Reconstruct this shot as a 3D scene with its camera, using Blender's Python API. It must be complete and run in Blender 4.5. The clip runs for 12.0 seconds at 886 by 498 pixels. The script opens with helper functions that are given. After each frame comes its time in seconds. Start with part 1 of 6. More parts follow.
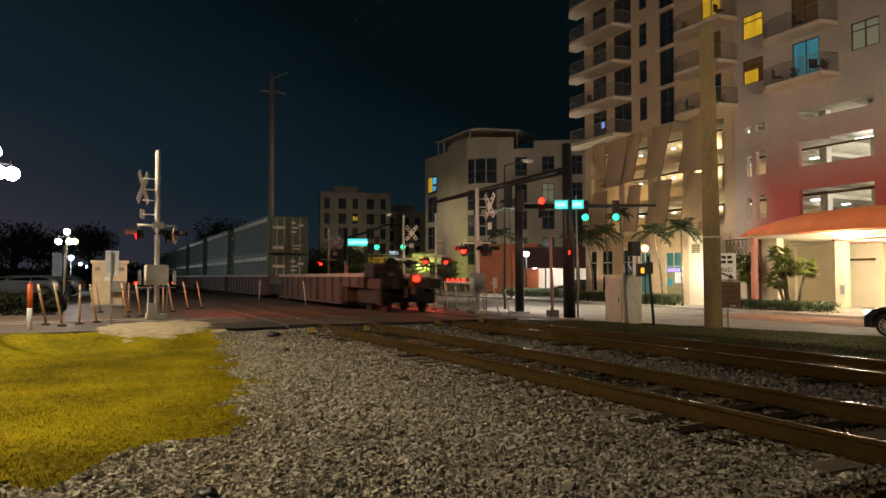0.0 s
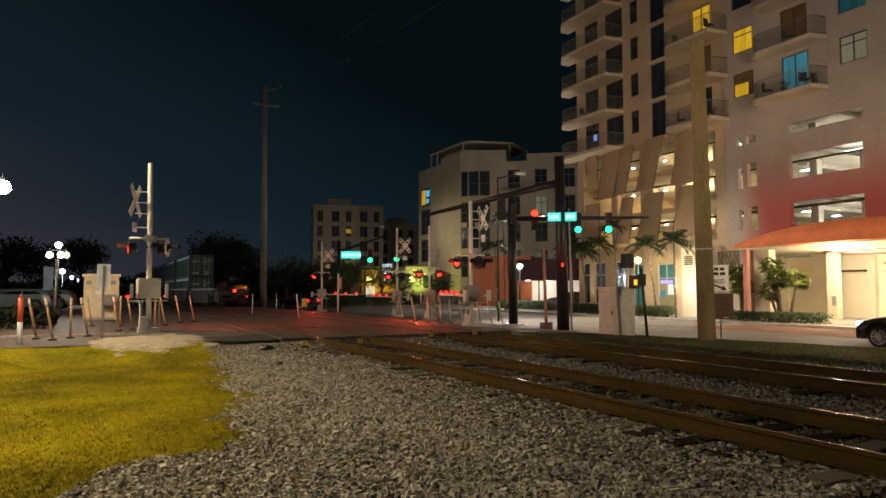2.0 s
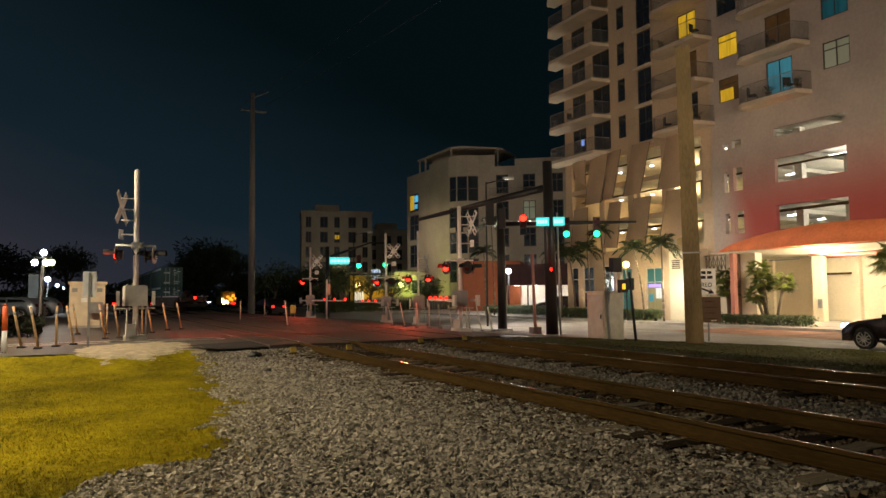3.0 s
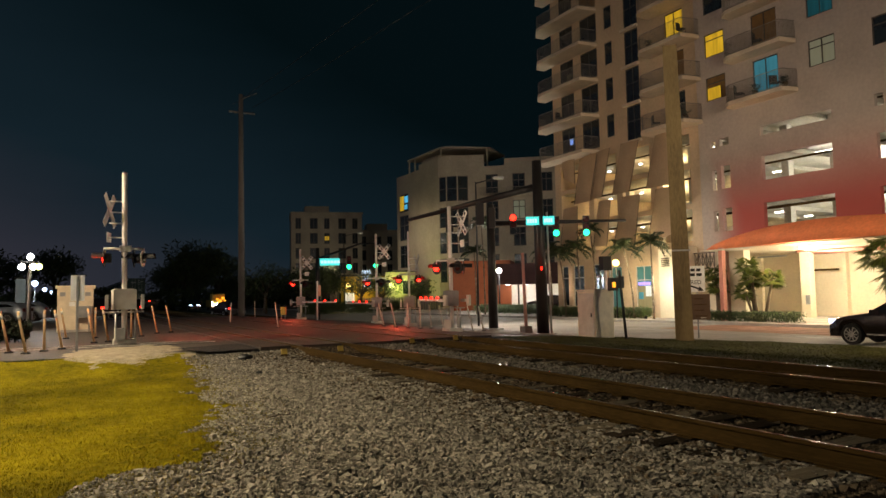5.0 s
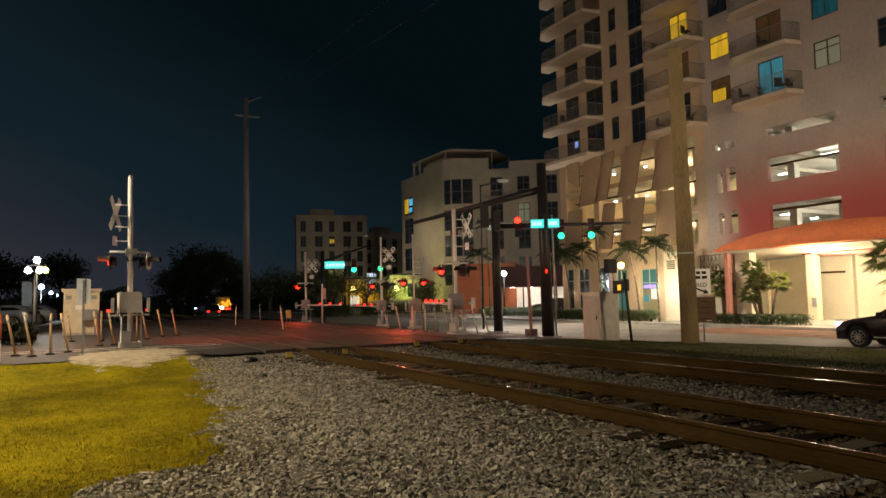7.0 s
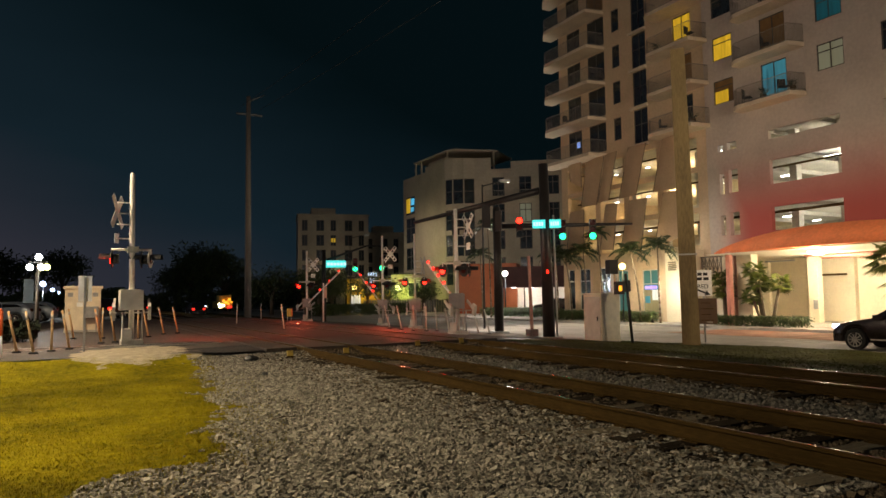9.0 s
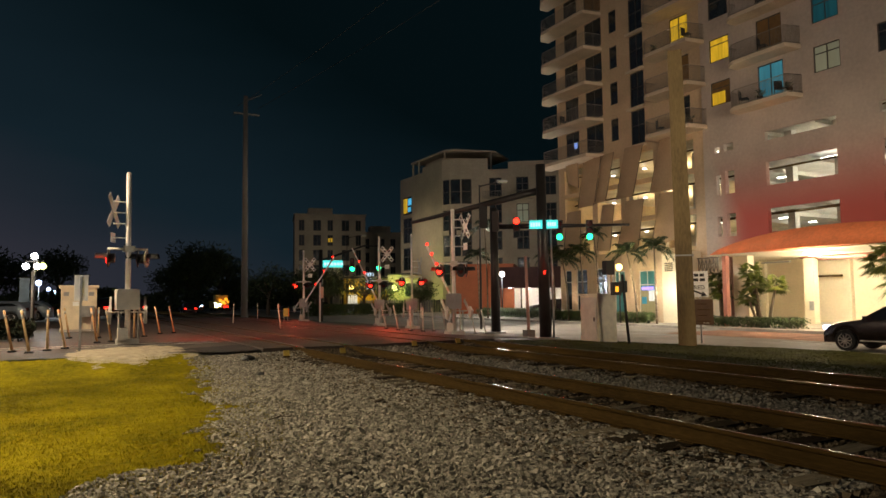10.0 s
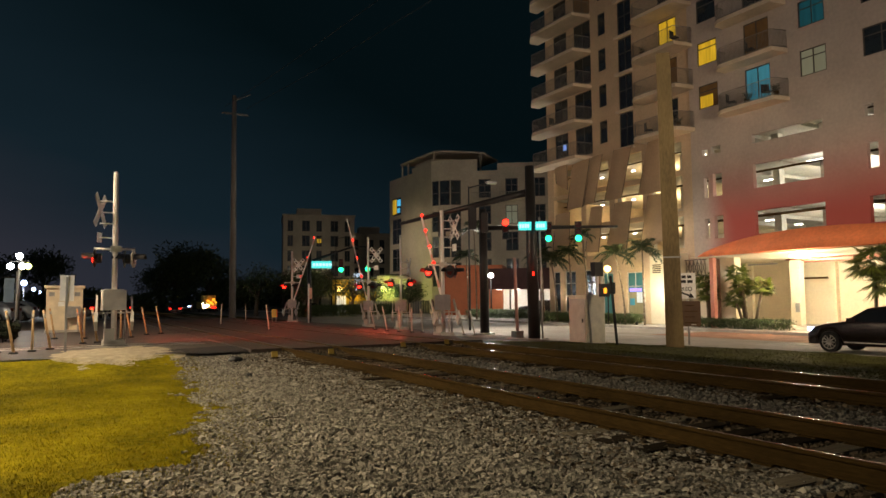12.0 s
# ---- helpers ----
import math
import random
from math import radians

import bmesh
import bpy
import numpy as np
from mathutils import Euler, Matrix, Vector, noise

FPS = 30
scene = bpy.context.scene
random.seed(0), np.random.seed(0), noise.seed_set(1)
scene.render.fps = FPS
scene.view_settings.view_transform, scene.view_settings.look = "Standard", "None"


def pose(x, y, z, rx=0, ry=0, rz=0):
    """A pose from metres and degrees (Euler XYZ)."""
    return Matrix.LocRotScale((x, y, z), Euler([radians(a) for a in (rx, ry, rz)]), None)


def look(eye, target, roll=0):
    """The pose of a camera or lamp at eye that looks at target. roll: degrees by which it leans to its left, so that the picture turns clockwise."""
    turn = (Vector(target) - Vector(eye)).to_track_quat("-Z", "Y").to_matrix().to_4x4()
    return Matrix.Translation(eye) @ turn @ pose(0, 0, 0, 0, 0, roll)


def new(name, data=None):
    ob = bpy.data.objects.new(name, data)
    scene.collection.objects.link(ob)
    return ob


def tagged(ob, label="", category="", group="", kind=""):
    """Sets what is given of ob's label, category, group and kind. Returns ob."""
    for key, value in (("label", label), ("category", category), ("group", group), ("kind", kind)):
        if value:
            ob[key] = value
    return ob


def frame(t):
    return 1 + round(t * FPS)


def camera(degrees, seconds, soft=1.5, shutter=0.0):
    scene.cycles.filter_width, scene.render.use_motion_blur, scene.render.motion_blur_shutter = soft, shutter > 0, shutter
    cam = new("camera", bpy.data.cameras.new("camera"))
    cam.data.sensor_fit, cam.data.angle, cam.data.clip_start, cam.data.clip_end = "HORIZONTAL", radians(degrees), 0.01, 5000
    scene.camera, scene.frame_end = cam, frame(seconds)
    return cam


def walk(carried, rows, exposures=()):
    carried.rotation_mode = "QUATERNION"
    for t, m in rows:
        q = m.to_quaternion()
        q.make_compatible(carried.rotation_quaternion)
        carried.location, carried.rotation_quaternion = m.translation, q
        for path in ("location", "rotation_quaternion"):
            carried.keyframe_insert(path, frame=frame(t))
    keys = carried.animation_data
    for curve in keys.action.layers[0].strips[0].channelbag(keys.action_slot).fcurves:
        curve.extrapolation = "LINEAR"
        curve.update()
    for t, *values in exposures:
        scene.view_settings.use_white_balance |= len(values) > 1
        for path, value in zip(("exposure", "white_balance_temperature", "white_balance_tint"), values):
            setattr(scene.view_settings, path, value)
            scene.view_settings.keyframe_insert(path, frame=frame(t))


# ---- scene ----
cam = camera(65.88, 12.0, shutter=0.5)
PATH = [
    (0.0, pose(0, 0, 1.3, 92.387, -0.102, -26.650)),
    (0.5, pose(0, 0, 1.3, 92.624, -0.166, -26.621)),
    (1.0, pose(0, 0, 1.3, 92.819, -0.149, -26.677)),
    (1.5, pose(0, 0, 1.3, 93.147, -0.055, -26.835)),
    (2.0, pose(0, 0, 1.3, 93.435, 0.072, -27.192)),
    (2.5, pose(0, 0, 1.3, 93.720, 0.263, -27.701)),
    (3.0, pose(0, 0, 1.3, 93.873, 0.462, -28.107)),
    (5.0, pose(0, 0, 1.3, 93.871, 1.079, -28.879)),
    (5.5, pose(0, 0, 1.3, 93.925, 1.203, -28.904)),
    (6.0, pose(0, 0, 1.3, 94.006, 1.250, -28.840)),
    (6.5, pose(0, 0, 1.3, 94.070, 1.197, -28.681)),
    (7.0, pose(0, 0, 1.3, 94.122, 1.122, -28.475)),
    (9.0, pose(0, 0, 1.3, 94.100, 0.736, -28.386)),
    (9.5, pose(0, 0, 1.3, 94.101, 0.710, -28.461)),
    (10.0, pose(0, 0, 1.3, 94.119, 0.581, -28.651)),
    (10.5, pose(0, 0, 1.3, 94.183, 0.547, -28.868)),
    (11.0, pose(0, 0, 1.3, 94.179, 0.520, -29.116)),
    (11.5, pose(0, 0, 1.3, 94.187, 0.487, -29.348)),
    (12.0, pose(0, 0, 1.3, 94.203, 0.462, -29.574)),
]
walk(cam, PATH, ((0, 1.0), (12, 1.0)))

# ---- light and exposure: a clear night, lamps only ----
world = bpy.data.worlds.new("night")
scene.world = world
world.use_nodes = True
wn, wl = world.node_tree.nodes, world.node_tree.links
bg = wn["Background"]
w_co = wn.new("ShaderNodeTexCoord")
w_sep = wn.new("ShaderNodeSeparateXYZ")
w_ramp = wn.new("ShaderNodeValToRGB")
w_noise = wn.new("ShaderNodeTexNoise")
w_noise.inputs["Scale"].default_value = 3.0
w_map = wn.new("ShaderNodeMapping")
w_map.inputs["Scale"].default_value = (1, 1, 4)
w_add = wn.new("ShaderNodeMath")
w_add.operation = "MULTIPLY_ADD"
w_add.inputs[1].default_value = 0.10
wl.new(w_co.outputs["Generated"], w_sep.inputs[0])
wl.new(w_co.outputs["Generated"], w_map.inputs["Vector"])
wl.new(w_map.outputs[0], w_noise.inputs["Vector"])
wl.new(w_noise.outputs["Fac"], w_add.inputs[0])
w_side = wn.new("ShaderNodeMath")
w_side.operation = "MULTIPLY_ADD"
w_side.inputs[1].default_value = 0.45
wl.new(w_sep.outputs["X"], w_side.inputs[0])
wl.new(w_sep.outputs["Z"], w_side.inputs[2])
wl.new(w_side.outputs[0], w_add.inputs[2])
wl.new(w_add.outputs[0], w_ramp.inputs["Fac"])
w_ramp.color_ramp.elements[0].position = 0.02
w_ramp.color_ramp.elements[0].color = (0.0205, 0.0195, 0.0270, 1)
w_ramp.color_ramp.elements[1].position = 0.52
w_ramp.color_ramp.elements[1].color = (0.0009, 0.0030, 0.0038, 1)
el = w_ramp.color_ramp.elements.new(0.24)
el.color = (0.0044, 0.0098, 0.0140, 1)
wl.new(w_ramp.outputs["Color"], bg.inputs["Color"])
bg.inputs["Strength"].default_value = 0.75


def lamp(name, kind, at, watts, colour, size=0.2, aim=None, spot=90):
    d = bpy.data.lights.new(name, kind)
    d.energy, d.color = watts, colour
    if kind == "AREA":
        d.size = size
    else:
        d.shadow_soft_size = size
    if kind == "SPOT":
        d.spot_size, d.spot_blend = radians(spot), 0.6
    ob = new(name, d)
    ob.matrix_world = look(at, aim) if aim else Matrix.Translation(at)
    return ob


WARM, WHITE, COOL, SODIUM = (1.0, 0.74, 0.42), (1.0, 0.93, 0.82), (0.86, 0.94, 1.0), (1.0, 0.62, 0.16)

# ---- materials ----


def mat(name, col, rough=0.75, metal=0.0, var=0.25, scale=3.0, bump=0.0, bscale=60.0, col2=None, spots=0.0, spec=None, stretch=(1, 1, 1)):
    """A worn surface: two scales of colour noise, roughness noise and fine relief."""
    m = bpy.data.materials.new(name)
    m.use_nodes = True
    n, l = m.node_tree.nodes, m.node_tree.links
    b = n["Principled BSDF"]
    co = n.new("ShaderNodeTexCoord")
    mp = n.new("ShaderNodeMapping")
    mp.inputs["Scale"].default_value = stretch
    l.new(co.outputs["Object"], mp.inputs["Vector"])
    big, fine = n.new("ShaderNodeTexNoise"), n.new("ShaderNodeTexNoise")
    big.inputs["Scale"].default_value, fine.inputs["Scale"].default_value = scale, scale * 11
    big.inputs["Detail"].default_value = fine.inputs["Detail"].default_value = 5
    for x in (big, fine):
        l.new(mp.outputs[0], x.inputs["Vector"])
    mix = n.new("ShaderNodeMath")
    mix.operation = "MULTIPLY_ADD"
    mix.inputs[1].default_value = 0.6
    half = n.new("ShaderNodeMath")
    half.operation = "MULTIPLY"
    half.inputs[1].default_value = 0.4
    l.new(fine.outputs["Fac"], half.inputs[0])
    l.new(big.outputs["Fac"], mix.inputs[0])
    l.new(half.outputs[0], mix.inputs[2])
    ramp = n.new("ShaderNodeValToRGB")
    lo = [c * (1 - var) for c in col]
    hi = list(col2) if col2 else [min(1, c * (1 + var)) for c in col]
    ramp.color_ramp.elements[0].position, ramp.color_ramp.elements[1].position = 0.36, 0.64
    ramp.color_ramp.elements[0].color, ramp.color_ramp.elements[1].color = (*lo, 1), (*hi, 1)
    l.new(mix.outputs[0], ramp.inputs["Fac"])
    l.new(ramp.outputs["Color"], b.inputs["Base Color"])
    b.inputs["Metallic"].default_value = metal
    rr = n.new("ShaderNodeMapRange")
    rr.inputs["To Min"].default_value, rr.inputs["To Max"].default_value = max(0.03, rough - 0.12), min(1, rough + 0.12)
    l.new(big.outputs["Fac"], rr.inputs["Value"])
    l.new(rr.outputs[0], b.inputs["Roughness"])
    if spec is not None:
        b.inputs["Specular IOR Level"].default_value = spec
    if bump:
        bn, bt = n.new("ShaderNodeBump"), n.new("ShaderNodeTexNoise")
        bt.inputs["Scale"].default_value, bt.inputs["Detail"].default_value = bscale, 4
        l.new(mp.outputs[0], bt.inputs["Vector"])
        bn.inputs["Strength"].default_value, bn.inputs["Distance"].default_value = bump, 0.02
        l.new(bt.outputs["Fac"], bn.inputs["Height"])
        l.new(bn.outputs[0], b.inputs["Normal"])
    return m


def varied(m, amount=0.5, island=False):
    """Lets each piece differ in brightness."""
    n, l = m.node_tree.nodes, m.node_tree.links
    b = n["Principled BSDF"]
    src = b.inputs["Base Color"].links[0].from_socket
    if island:
        g = n.new("ShaderNodeNewGeometry")
        rnd = g.outputs["Random Per Island"]
    else:
        rnd = n.new("ShaderNodeObjectInfo").outputs["Random"]
    hs, mr = n.new("ShaderNodeHueSaturation"), n.new("ShaderNodeMapRange")
    mr.inputs["To Min"].default_value, mr.inputs["To Max"].default_value = 1 - amount, 1 + amount
    l.new(rnd, mr.inputs["Value"])
    l.new(mr.outputs[0], hs.inputs["Value"])
    l.new(src, hs.inputs["Color"])
    l.new(hs.outputs[0], b.inputs["Base Color"])
    return m


def glow(name, col, strength):
    m = bpy.data.materials.new(name)
    m.use_nodes = True
    b = m.node_tree.nodes["Principled BSDF"]
    b.inputs["Base Color"].default_value = (*[min(1, c) * 0.5 for c in col], 1)
    b.inputs["Emission Color"].default_value = (*col, 1)
    b.inputs["Emission Strength"].default_value = strength
    b.inputs["Roughness"].default_value = 0.4
    return m


def curtain(name, col, strength, folds=7.0):
    """A lit window with the folds and blotches of a curtain behind it."""
    m = glow(name, col, strength)
    n, l = m.node_tree.nodes, m.node_tree.links
    b = n["Principled BSDF"]
    co, mp, nz = n.new("ShaderNodeTexCoord"), n.new("ShaderNodeMapping"), n.new("ShaderNodeTexNoise")
    mp.inputs["Scale"].default_value = (folds, folds, 0.5)
    nz.inputs["Scale"].default_value, nz.inputs["Detail"].default_value = 1.0, 4
    l.new(co.outputs["Object"], mp.inputs["Vector"])
    l.new(mp.outputs[0], nz.inputs["Vector"])
    r = n.new("ShaderNodeMapRange")
    r.inputs["From Min"].default_value, r.inputs["From Max"].default_value = 0.3, 0.7
    r.inputs["To Min"].default_value, r.inputs["To Max"].default_value = strength * 0.35, strength * 1.4
    l.new(nz.outputs["Fac"], r.inputs["Value"])
    l.new(r.outputs[0], b.inputs["Emission Strength"])
    return m


def lit_paint_fade(name, low, high, z0, z1, y0, y1):
    """Mottled facade paint, two colours; the fade up the wall paints in uneven lighting."""
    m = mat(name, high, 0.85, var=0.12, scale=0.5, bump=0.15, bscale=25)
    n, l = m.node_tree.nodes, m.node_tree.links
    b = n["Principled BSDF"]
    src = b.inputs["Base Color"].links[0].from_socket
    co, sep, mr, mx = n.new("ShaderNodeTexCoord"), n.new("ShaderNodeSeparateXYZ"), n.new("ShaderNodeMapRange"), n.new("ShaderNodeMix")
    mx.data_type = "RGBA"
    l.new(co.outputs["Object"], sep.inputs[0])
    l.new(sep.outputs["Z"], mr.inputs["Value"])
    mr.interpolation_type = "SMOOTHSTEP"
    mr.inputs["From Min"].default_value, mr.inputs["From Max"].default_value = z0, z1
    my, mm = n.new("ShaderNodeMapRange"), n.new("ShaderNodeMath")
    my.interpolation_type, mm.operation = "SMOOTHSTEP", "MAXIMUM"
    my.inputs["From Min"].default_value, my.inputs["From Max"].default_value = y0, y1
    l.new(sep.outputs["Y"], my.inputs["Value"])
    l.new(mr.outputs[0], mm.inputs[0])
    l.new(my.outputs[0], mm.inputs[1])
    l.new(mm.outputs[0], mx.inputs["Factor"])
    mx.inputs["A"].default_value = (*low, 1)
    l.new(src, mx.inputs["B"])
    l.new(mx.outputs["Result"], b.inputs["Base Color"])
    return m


M_SOIL = mat("ballast bed", (0.10, 0.092, 0.08), 0.95, spec=0.06, var=0.45, scale=6, bump=1.0, bscale=45)
M_STONE = varied(mat("ballast stone", (0.325, 0.295, 0.25), 0.9, spec=0.06, var=0.3, scale=9, bump=0.3), 0.62, True)
M_STONED = varied(mat("rust-stained ballast stone", (0.125, 0.096, 0.066), 0.9, spec=0.06, var=0.3, scale=9, bump=0.3), 0.8, True)
# a step darker than the near ballast, for the strip between the tracks
M_STONEM = varied(mat("darker grey ballast stone", (0.225, 0.205, 0.175), 0.9, spec=0.06, var=0.3, scale=9, bump=0.3), 0.62, True)
M_CLOTH = mat("blue-grey cloth", (0.10, 0.15, 0.22), 0.9)
M_GRASS = mat("turf", (0.22, 0.18, 0.006), 0.95, spec=0.06, var=0.45, scale=0.8, bump=0.8, bscale=70, col2=(0.36, 0.29, 0.008))
M_BLADE = varied(mat("grass blade", (0.23, 0.19, 0.006), 0.85, spec=0.06, var=0.35, scale=0.8, col2=(0.37, 0.30, 0.012)), 0.25, True)
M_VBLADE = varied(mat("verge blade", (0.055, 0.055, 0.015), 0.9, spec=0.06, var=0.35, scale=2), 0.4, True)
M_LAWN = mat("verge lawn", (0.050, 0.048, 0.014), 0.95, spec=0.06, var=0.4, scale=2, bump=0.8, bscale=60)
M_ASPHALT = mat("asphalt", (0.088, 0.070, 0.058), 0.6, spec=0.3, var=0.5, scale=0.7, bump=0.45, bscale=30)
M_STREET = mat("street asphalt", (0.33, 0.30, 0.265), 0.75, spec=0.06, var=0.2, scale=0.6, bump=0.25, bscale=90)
M_WALKWAY = mat("concrete paving", (0.36, 0.33, 0.29), 0.85, spec=0.06, var=0.18, scale=1.2, bump=0.3, bscale=40)
M_KERB = mat("kerb concrete", (0.42, 0.40, 0.36), 0.85, var=0.2, scale=2.5, bump=0.3)
M_PANEL = mat("crossing panel", (0.085, 0.066, 0.054), 0.58, spec=0.3, var=0.55, scale=1.1, bump=0.5, bscale=14)
M_TIE = varied(mat("creosoted tie", (0.042, 0.031, 0.021), 0.9, spec=0.06, var=0.4, scale=5, bump=0.6, bscale=25, stretch=(0.3, 4, 4)), 0.35)
M_TIEW = varied(mat("weathered tie", (0.18, 0.15, 0.11), 0.9, spec=0.06, var=0.35, scale=5, bump=0.6, bscale=25, stretch=(0.3, 4, 4)), 0.3)
M_RUST = mat("rusty rail steel", (0.070, 0.042, 0.013), 0.85, 0.0, spec=0.05, var=0.35, scale=4, bump=0.3, stretch=(1, 0.2, 1))
M_SHINE = mat("polished rail head", (0.55, 0.55, 0.56), 0.24, 1.0, var=0.12, scale=3, stretch=(1, 0.1, 1))
M_YELLOW = mat("yellow paint", (0.62, 0.44, 0.10), 0.7, var=0.3, scale=8)
M_GALV = mat("galvanised steel", (0.42, 0.42, 0.41), 0.48, 0.6, var=0.08, scale=5)
M_ALU = mat("bare aluminium", (0.72, 0.66, 0.50), 0.36, 0.55, var=0.12, scale=5)
M_WHITEP = mat("white reflective sheet", (0.88, 0.87, 0.84), 0.6, var=0.1, scale=6)
M_MAST = mat("white painted mast", (0.80, 0.78, 0.74), 0.5, 0.1, var=0.1, scale=5)
M_BACK = mat("sign back aluminium", (0.34, 0.34, 0.34), 0.5, 0.6, var=0.15, scale=6)
M_BLACK = mat("black enamel", (0.012, 0.012, 0.013), 0.5, var=0.3, scale=6)
M_DARKPOLE = mat("dark painted steel", (0.022, 0.020, 0.020), 0.42, 0.3, var=0.35, scale=3)
M_CONPOLE = mat("weathered concrete pole", (0.185, 0.132, 0.060), 0.9, var=0.3, scale=1.6, bump=0.5, bscale=30, stretch=(1, 1, 0.25))
M_POLEDK = mat("dark timber pole", (0.19, 0.18, 0.17), 0.9, var=0.3, scale=2, stretch=(1, 1, 0.2))
M_CABLE = mat("cable sheath", (0.03, 0.03, 0.03), 0.6)
M_BOXG = mat("grey equipment paint", (0.56, 0.54, 0.48), 0.6, var=0.12, scale=4)
M_BUNG = mat("cream shelter panel", (0.70, 0.60, 0.44), 0.7, var=0.12, scale=3)
M_ORANGE = mat("orange plastic", (0.75, 0.13, 0.03), 0.55, var=0.15, scale=6)
M_DELIN = mat("faded delineator plastic", (0.55, 0.36, 0.17), 0.65, var=0.25, scale=9)
M_DELINW = mat("pale delineator plastic", (0.50, 0.47, 0.40), 0.65, var=0.25, scale=9)
M_RUBBER = mat("rubber", (0.018, 0.018, 0.018), 0.85)
M_REDPOST = mat("red and white post", (0.80, 0.48, 0.38), 0.6, var=0.15, scale=4)
M_TOWER = lit_paint_fade("tower stucco", (0.40, 0.085, 0.072), (0.50, 0.43, 0.38), 5.6, 11.0, 27.4, 30.4)
M_TOWERP = mat("tower stucco plain", (0.58, 0.445, 0.30), 0.85, var=0.12, scale=0.5, bump=0.15, bscale=25)
M_SLAB = mat("balcony slab paint", (0.64, 0.53, 0.40), 0.85, var=0.14, scale=0.8)
M_DECK = mat("garage concrete", (0.52, 0.48, 0.42), 0.85, var=0.2, scale=0.7)
M_SAIL = mat("tan mesh screen", (0.43, 0.31, 0.20), 0.85, var=0.12, scale=0.7, bump=0.15, bscale=18)
M_CANOPY = mat("orange stucco canopy", (0.85, 0.24, 0.09), 0.8, var=0.16, scale=0.6, bump=0.2)
M_CREAM = mat("cream painted wall", (0.72, 0.64, 0.49), 0.85, var=0.08, scale=0.6, bump=0.1)
M_PINKCOL = mat("pink painted column", (0.60, 0.25, 0.19), 0.8, var=0.12, scale=1)
M_BLDC = mat("pale stucco", (0.42, 0.36, 0.27), 0.88, var=0.14, scale=0.35, bump=0.15, bscale=20)
M_BRICKY = mat("rust red stucco", (0.34, 0.10, 0.04), 0.85, var=0.18, scale=0.8)
M_FARB = mat("far building stucco", (0.42, 0.37, 0.28), 0.9, var=0.2, scale=0.3)
M_YWALL = mat("yellow wall", (0.42, 0.30, 0.04), 0.85, var=0.2, scale=0.5)
M_GLASS = mat("dark window glass", (0.018, 0.028, 0.032), 0.08, var=0.3, scale=0.8, spec=0.8)
M_FRAME = mat("bronze window frame", (0.10, 0.085, 0.07), 0.5, 0.4)
M_FRAMEW = mat("white window frame", (0.55, 0.52, 0.46), 0.6)
M_RAILING = mat("grey picket railing", (0.26, 0.235, 0.20), 0.55, 0.3)
M_WOODDOOR = mat("brown shutter", (0.20, 0.115, 0.04), 0.7, var=0.2, scale=3)
M_TRUNK = mat("palm trunk", (0.17, 0.13, 0.09), 0.9, var=0.3, scale=5, bump=0.6, bscale=20, stretch=(1, 1, 3))
M_FROND = varied(mat("palm frond", (0.030, 0.048, 0.013), 0.6, var=0.4, scale=4), 0.4, True)
M_FAN = varied(mat("fan palm leaf", (0.10, 0.125, 0.016), 0.55, var=0.35, scale=4), 0.4, True)
M_LEAF = varied(mat("tree leaf", (0.065, 0.085, 0.028), 0.7, var=0.4, scale=1), 0.5, True)
M_HEDGE = varied(mat("hedge leaf", (0.05, 0.075, 0.02), 0.65, var=0.4, scale=3), 0.5, True)
# same leaf coloured darker, so shade is painted onto the parking hedges
M_HEDGE_UNLIT = varied(mat("unlit hedge leaf", (0.014, 0.020, 0.012), 0.8, spec=0.1, var=0.4, scale=3), 0.5, True)
M_BARK = mat("bark", (0.10, 0.075, 0.05), 0.9, var=0.3, scale=4, bump=0.6)
M_TRAIN = mat("freight car steel", (0.075, 0.050, 0.040), 0.7, 0.2, var=0.4, scale=1.2)
M_TRAINDK = mat("grimy truck steel", (0.035, 0.028, 0.026), 0.75, 0.3, var=0.4, scale=3)
M_SILL = mat("worn sill paint", (0.30, 0.25, 0.22), 0.7, 0.1, var=0.35, scale=1.5)
M_CONT = mat("green container paint", (0.045, 0.082, 0.068), 0.6, 0.1, var=0.2, scale=0.8)
M_STRIPE = mat("white container stripe", (0.46, 0.50, 0.47), 0.65, var=0.45, scale=1.5)
M_CARPAINT = mat("black car paint", (0.020, 0.012, 0.014), 0.22, 0.3, var=0.2, scale=3, spec=0.7)
M_CARW = mat("silver car paint", (0.22, 0.26, 0.32), 0.32, 0.3, var=0.1, scale=3)
M_CARGLASS = mat("tinted car glass", (0.010, 0.011, 0.013), 0.06, spec=0.8)
M_CHROME = mat("alloy wheel", (0.60, 0.58, 0.56), 0.3, 0.9)
M_MAROON = mat("dark maroon stucco", (0.045, 0.022, 0.020), 0.9, spec=0.1, var=0.3, scale=1)
M_BROWNSIGN = mat("brown sign back", (0.10, 0.055, 0.03), 0.7)
M_LINE = mat("worn road paint", (0.50, 0.47, 0.42), 0.8, var=0.3, scale=3)
M_INK = mat("black sign ink", (0.02, 0.02, 0.02), 0.7)
M_LENSOFF = mat("unlit red lens", (0.06, 0.012, 0.010), 0.25)

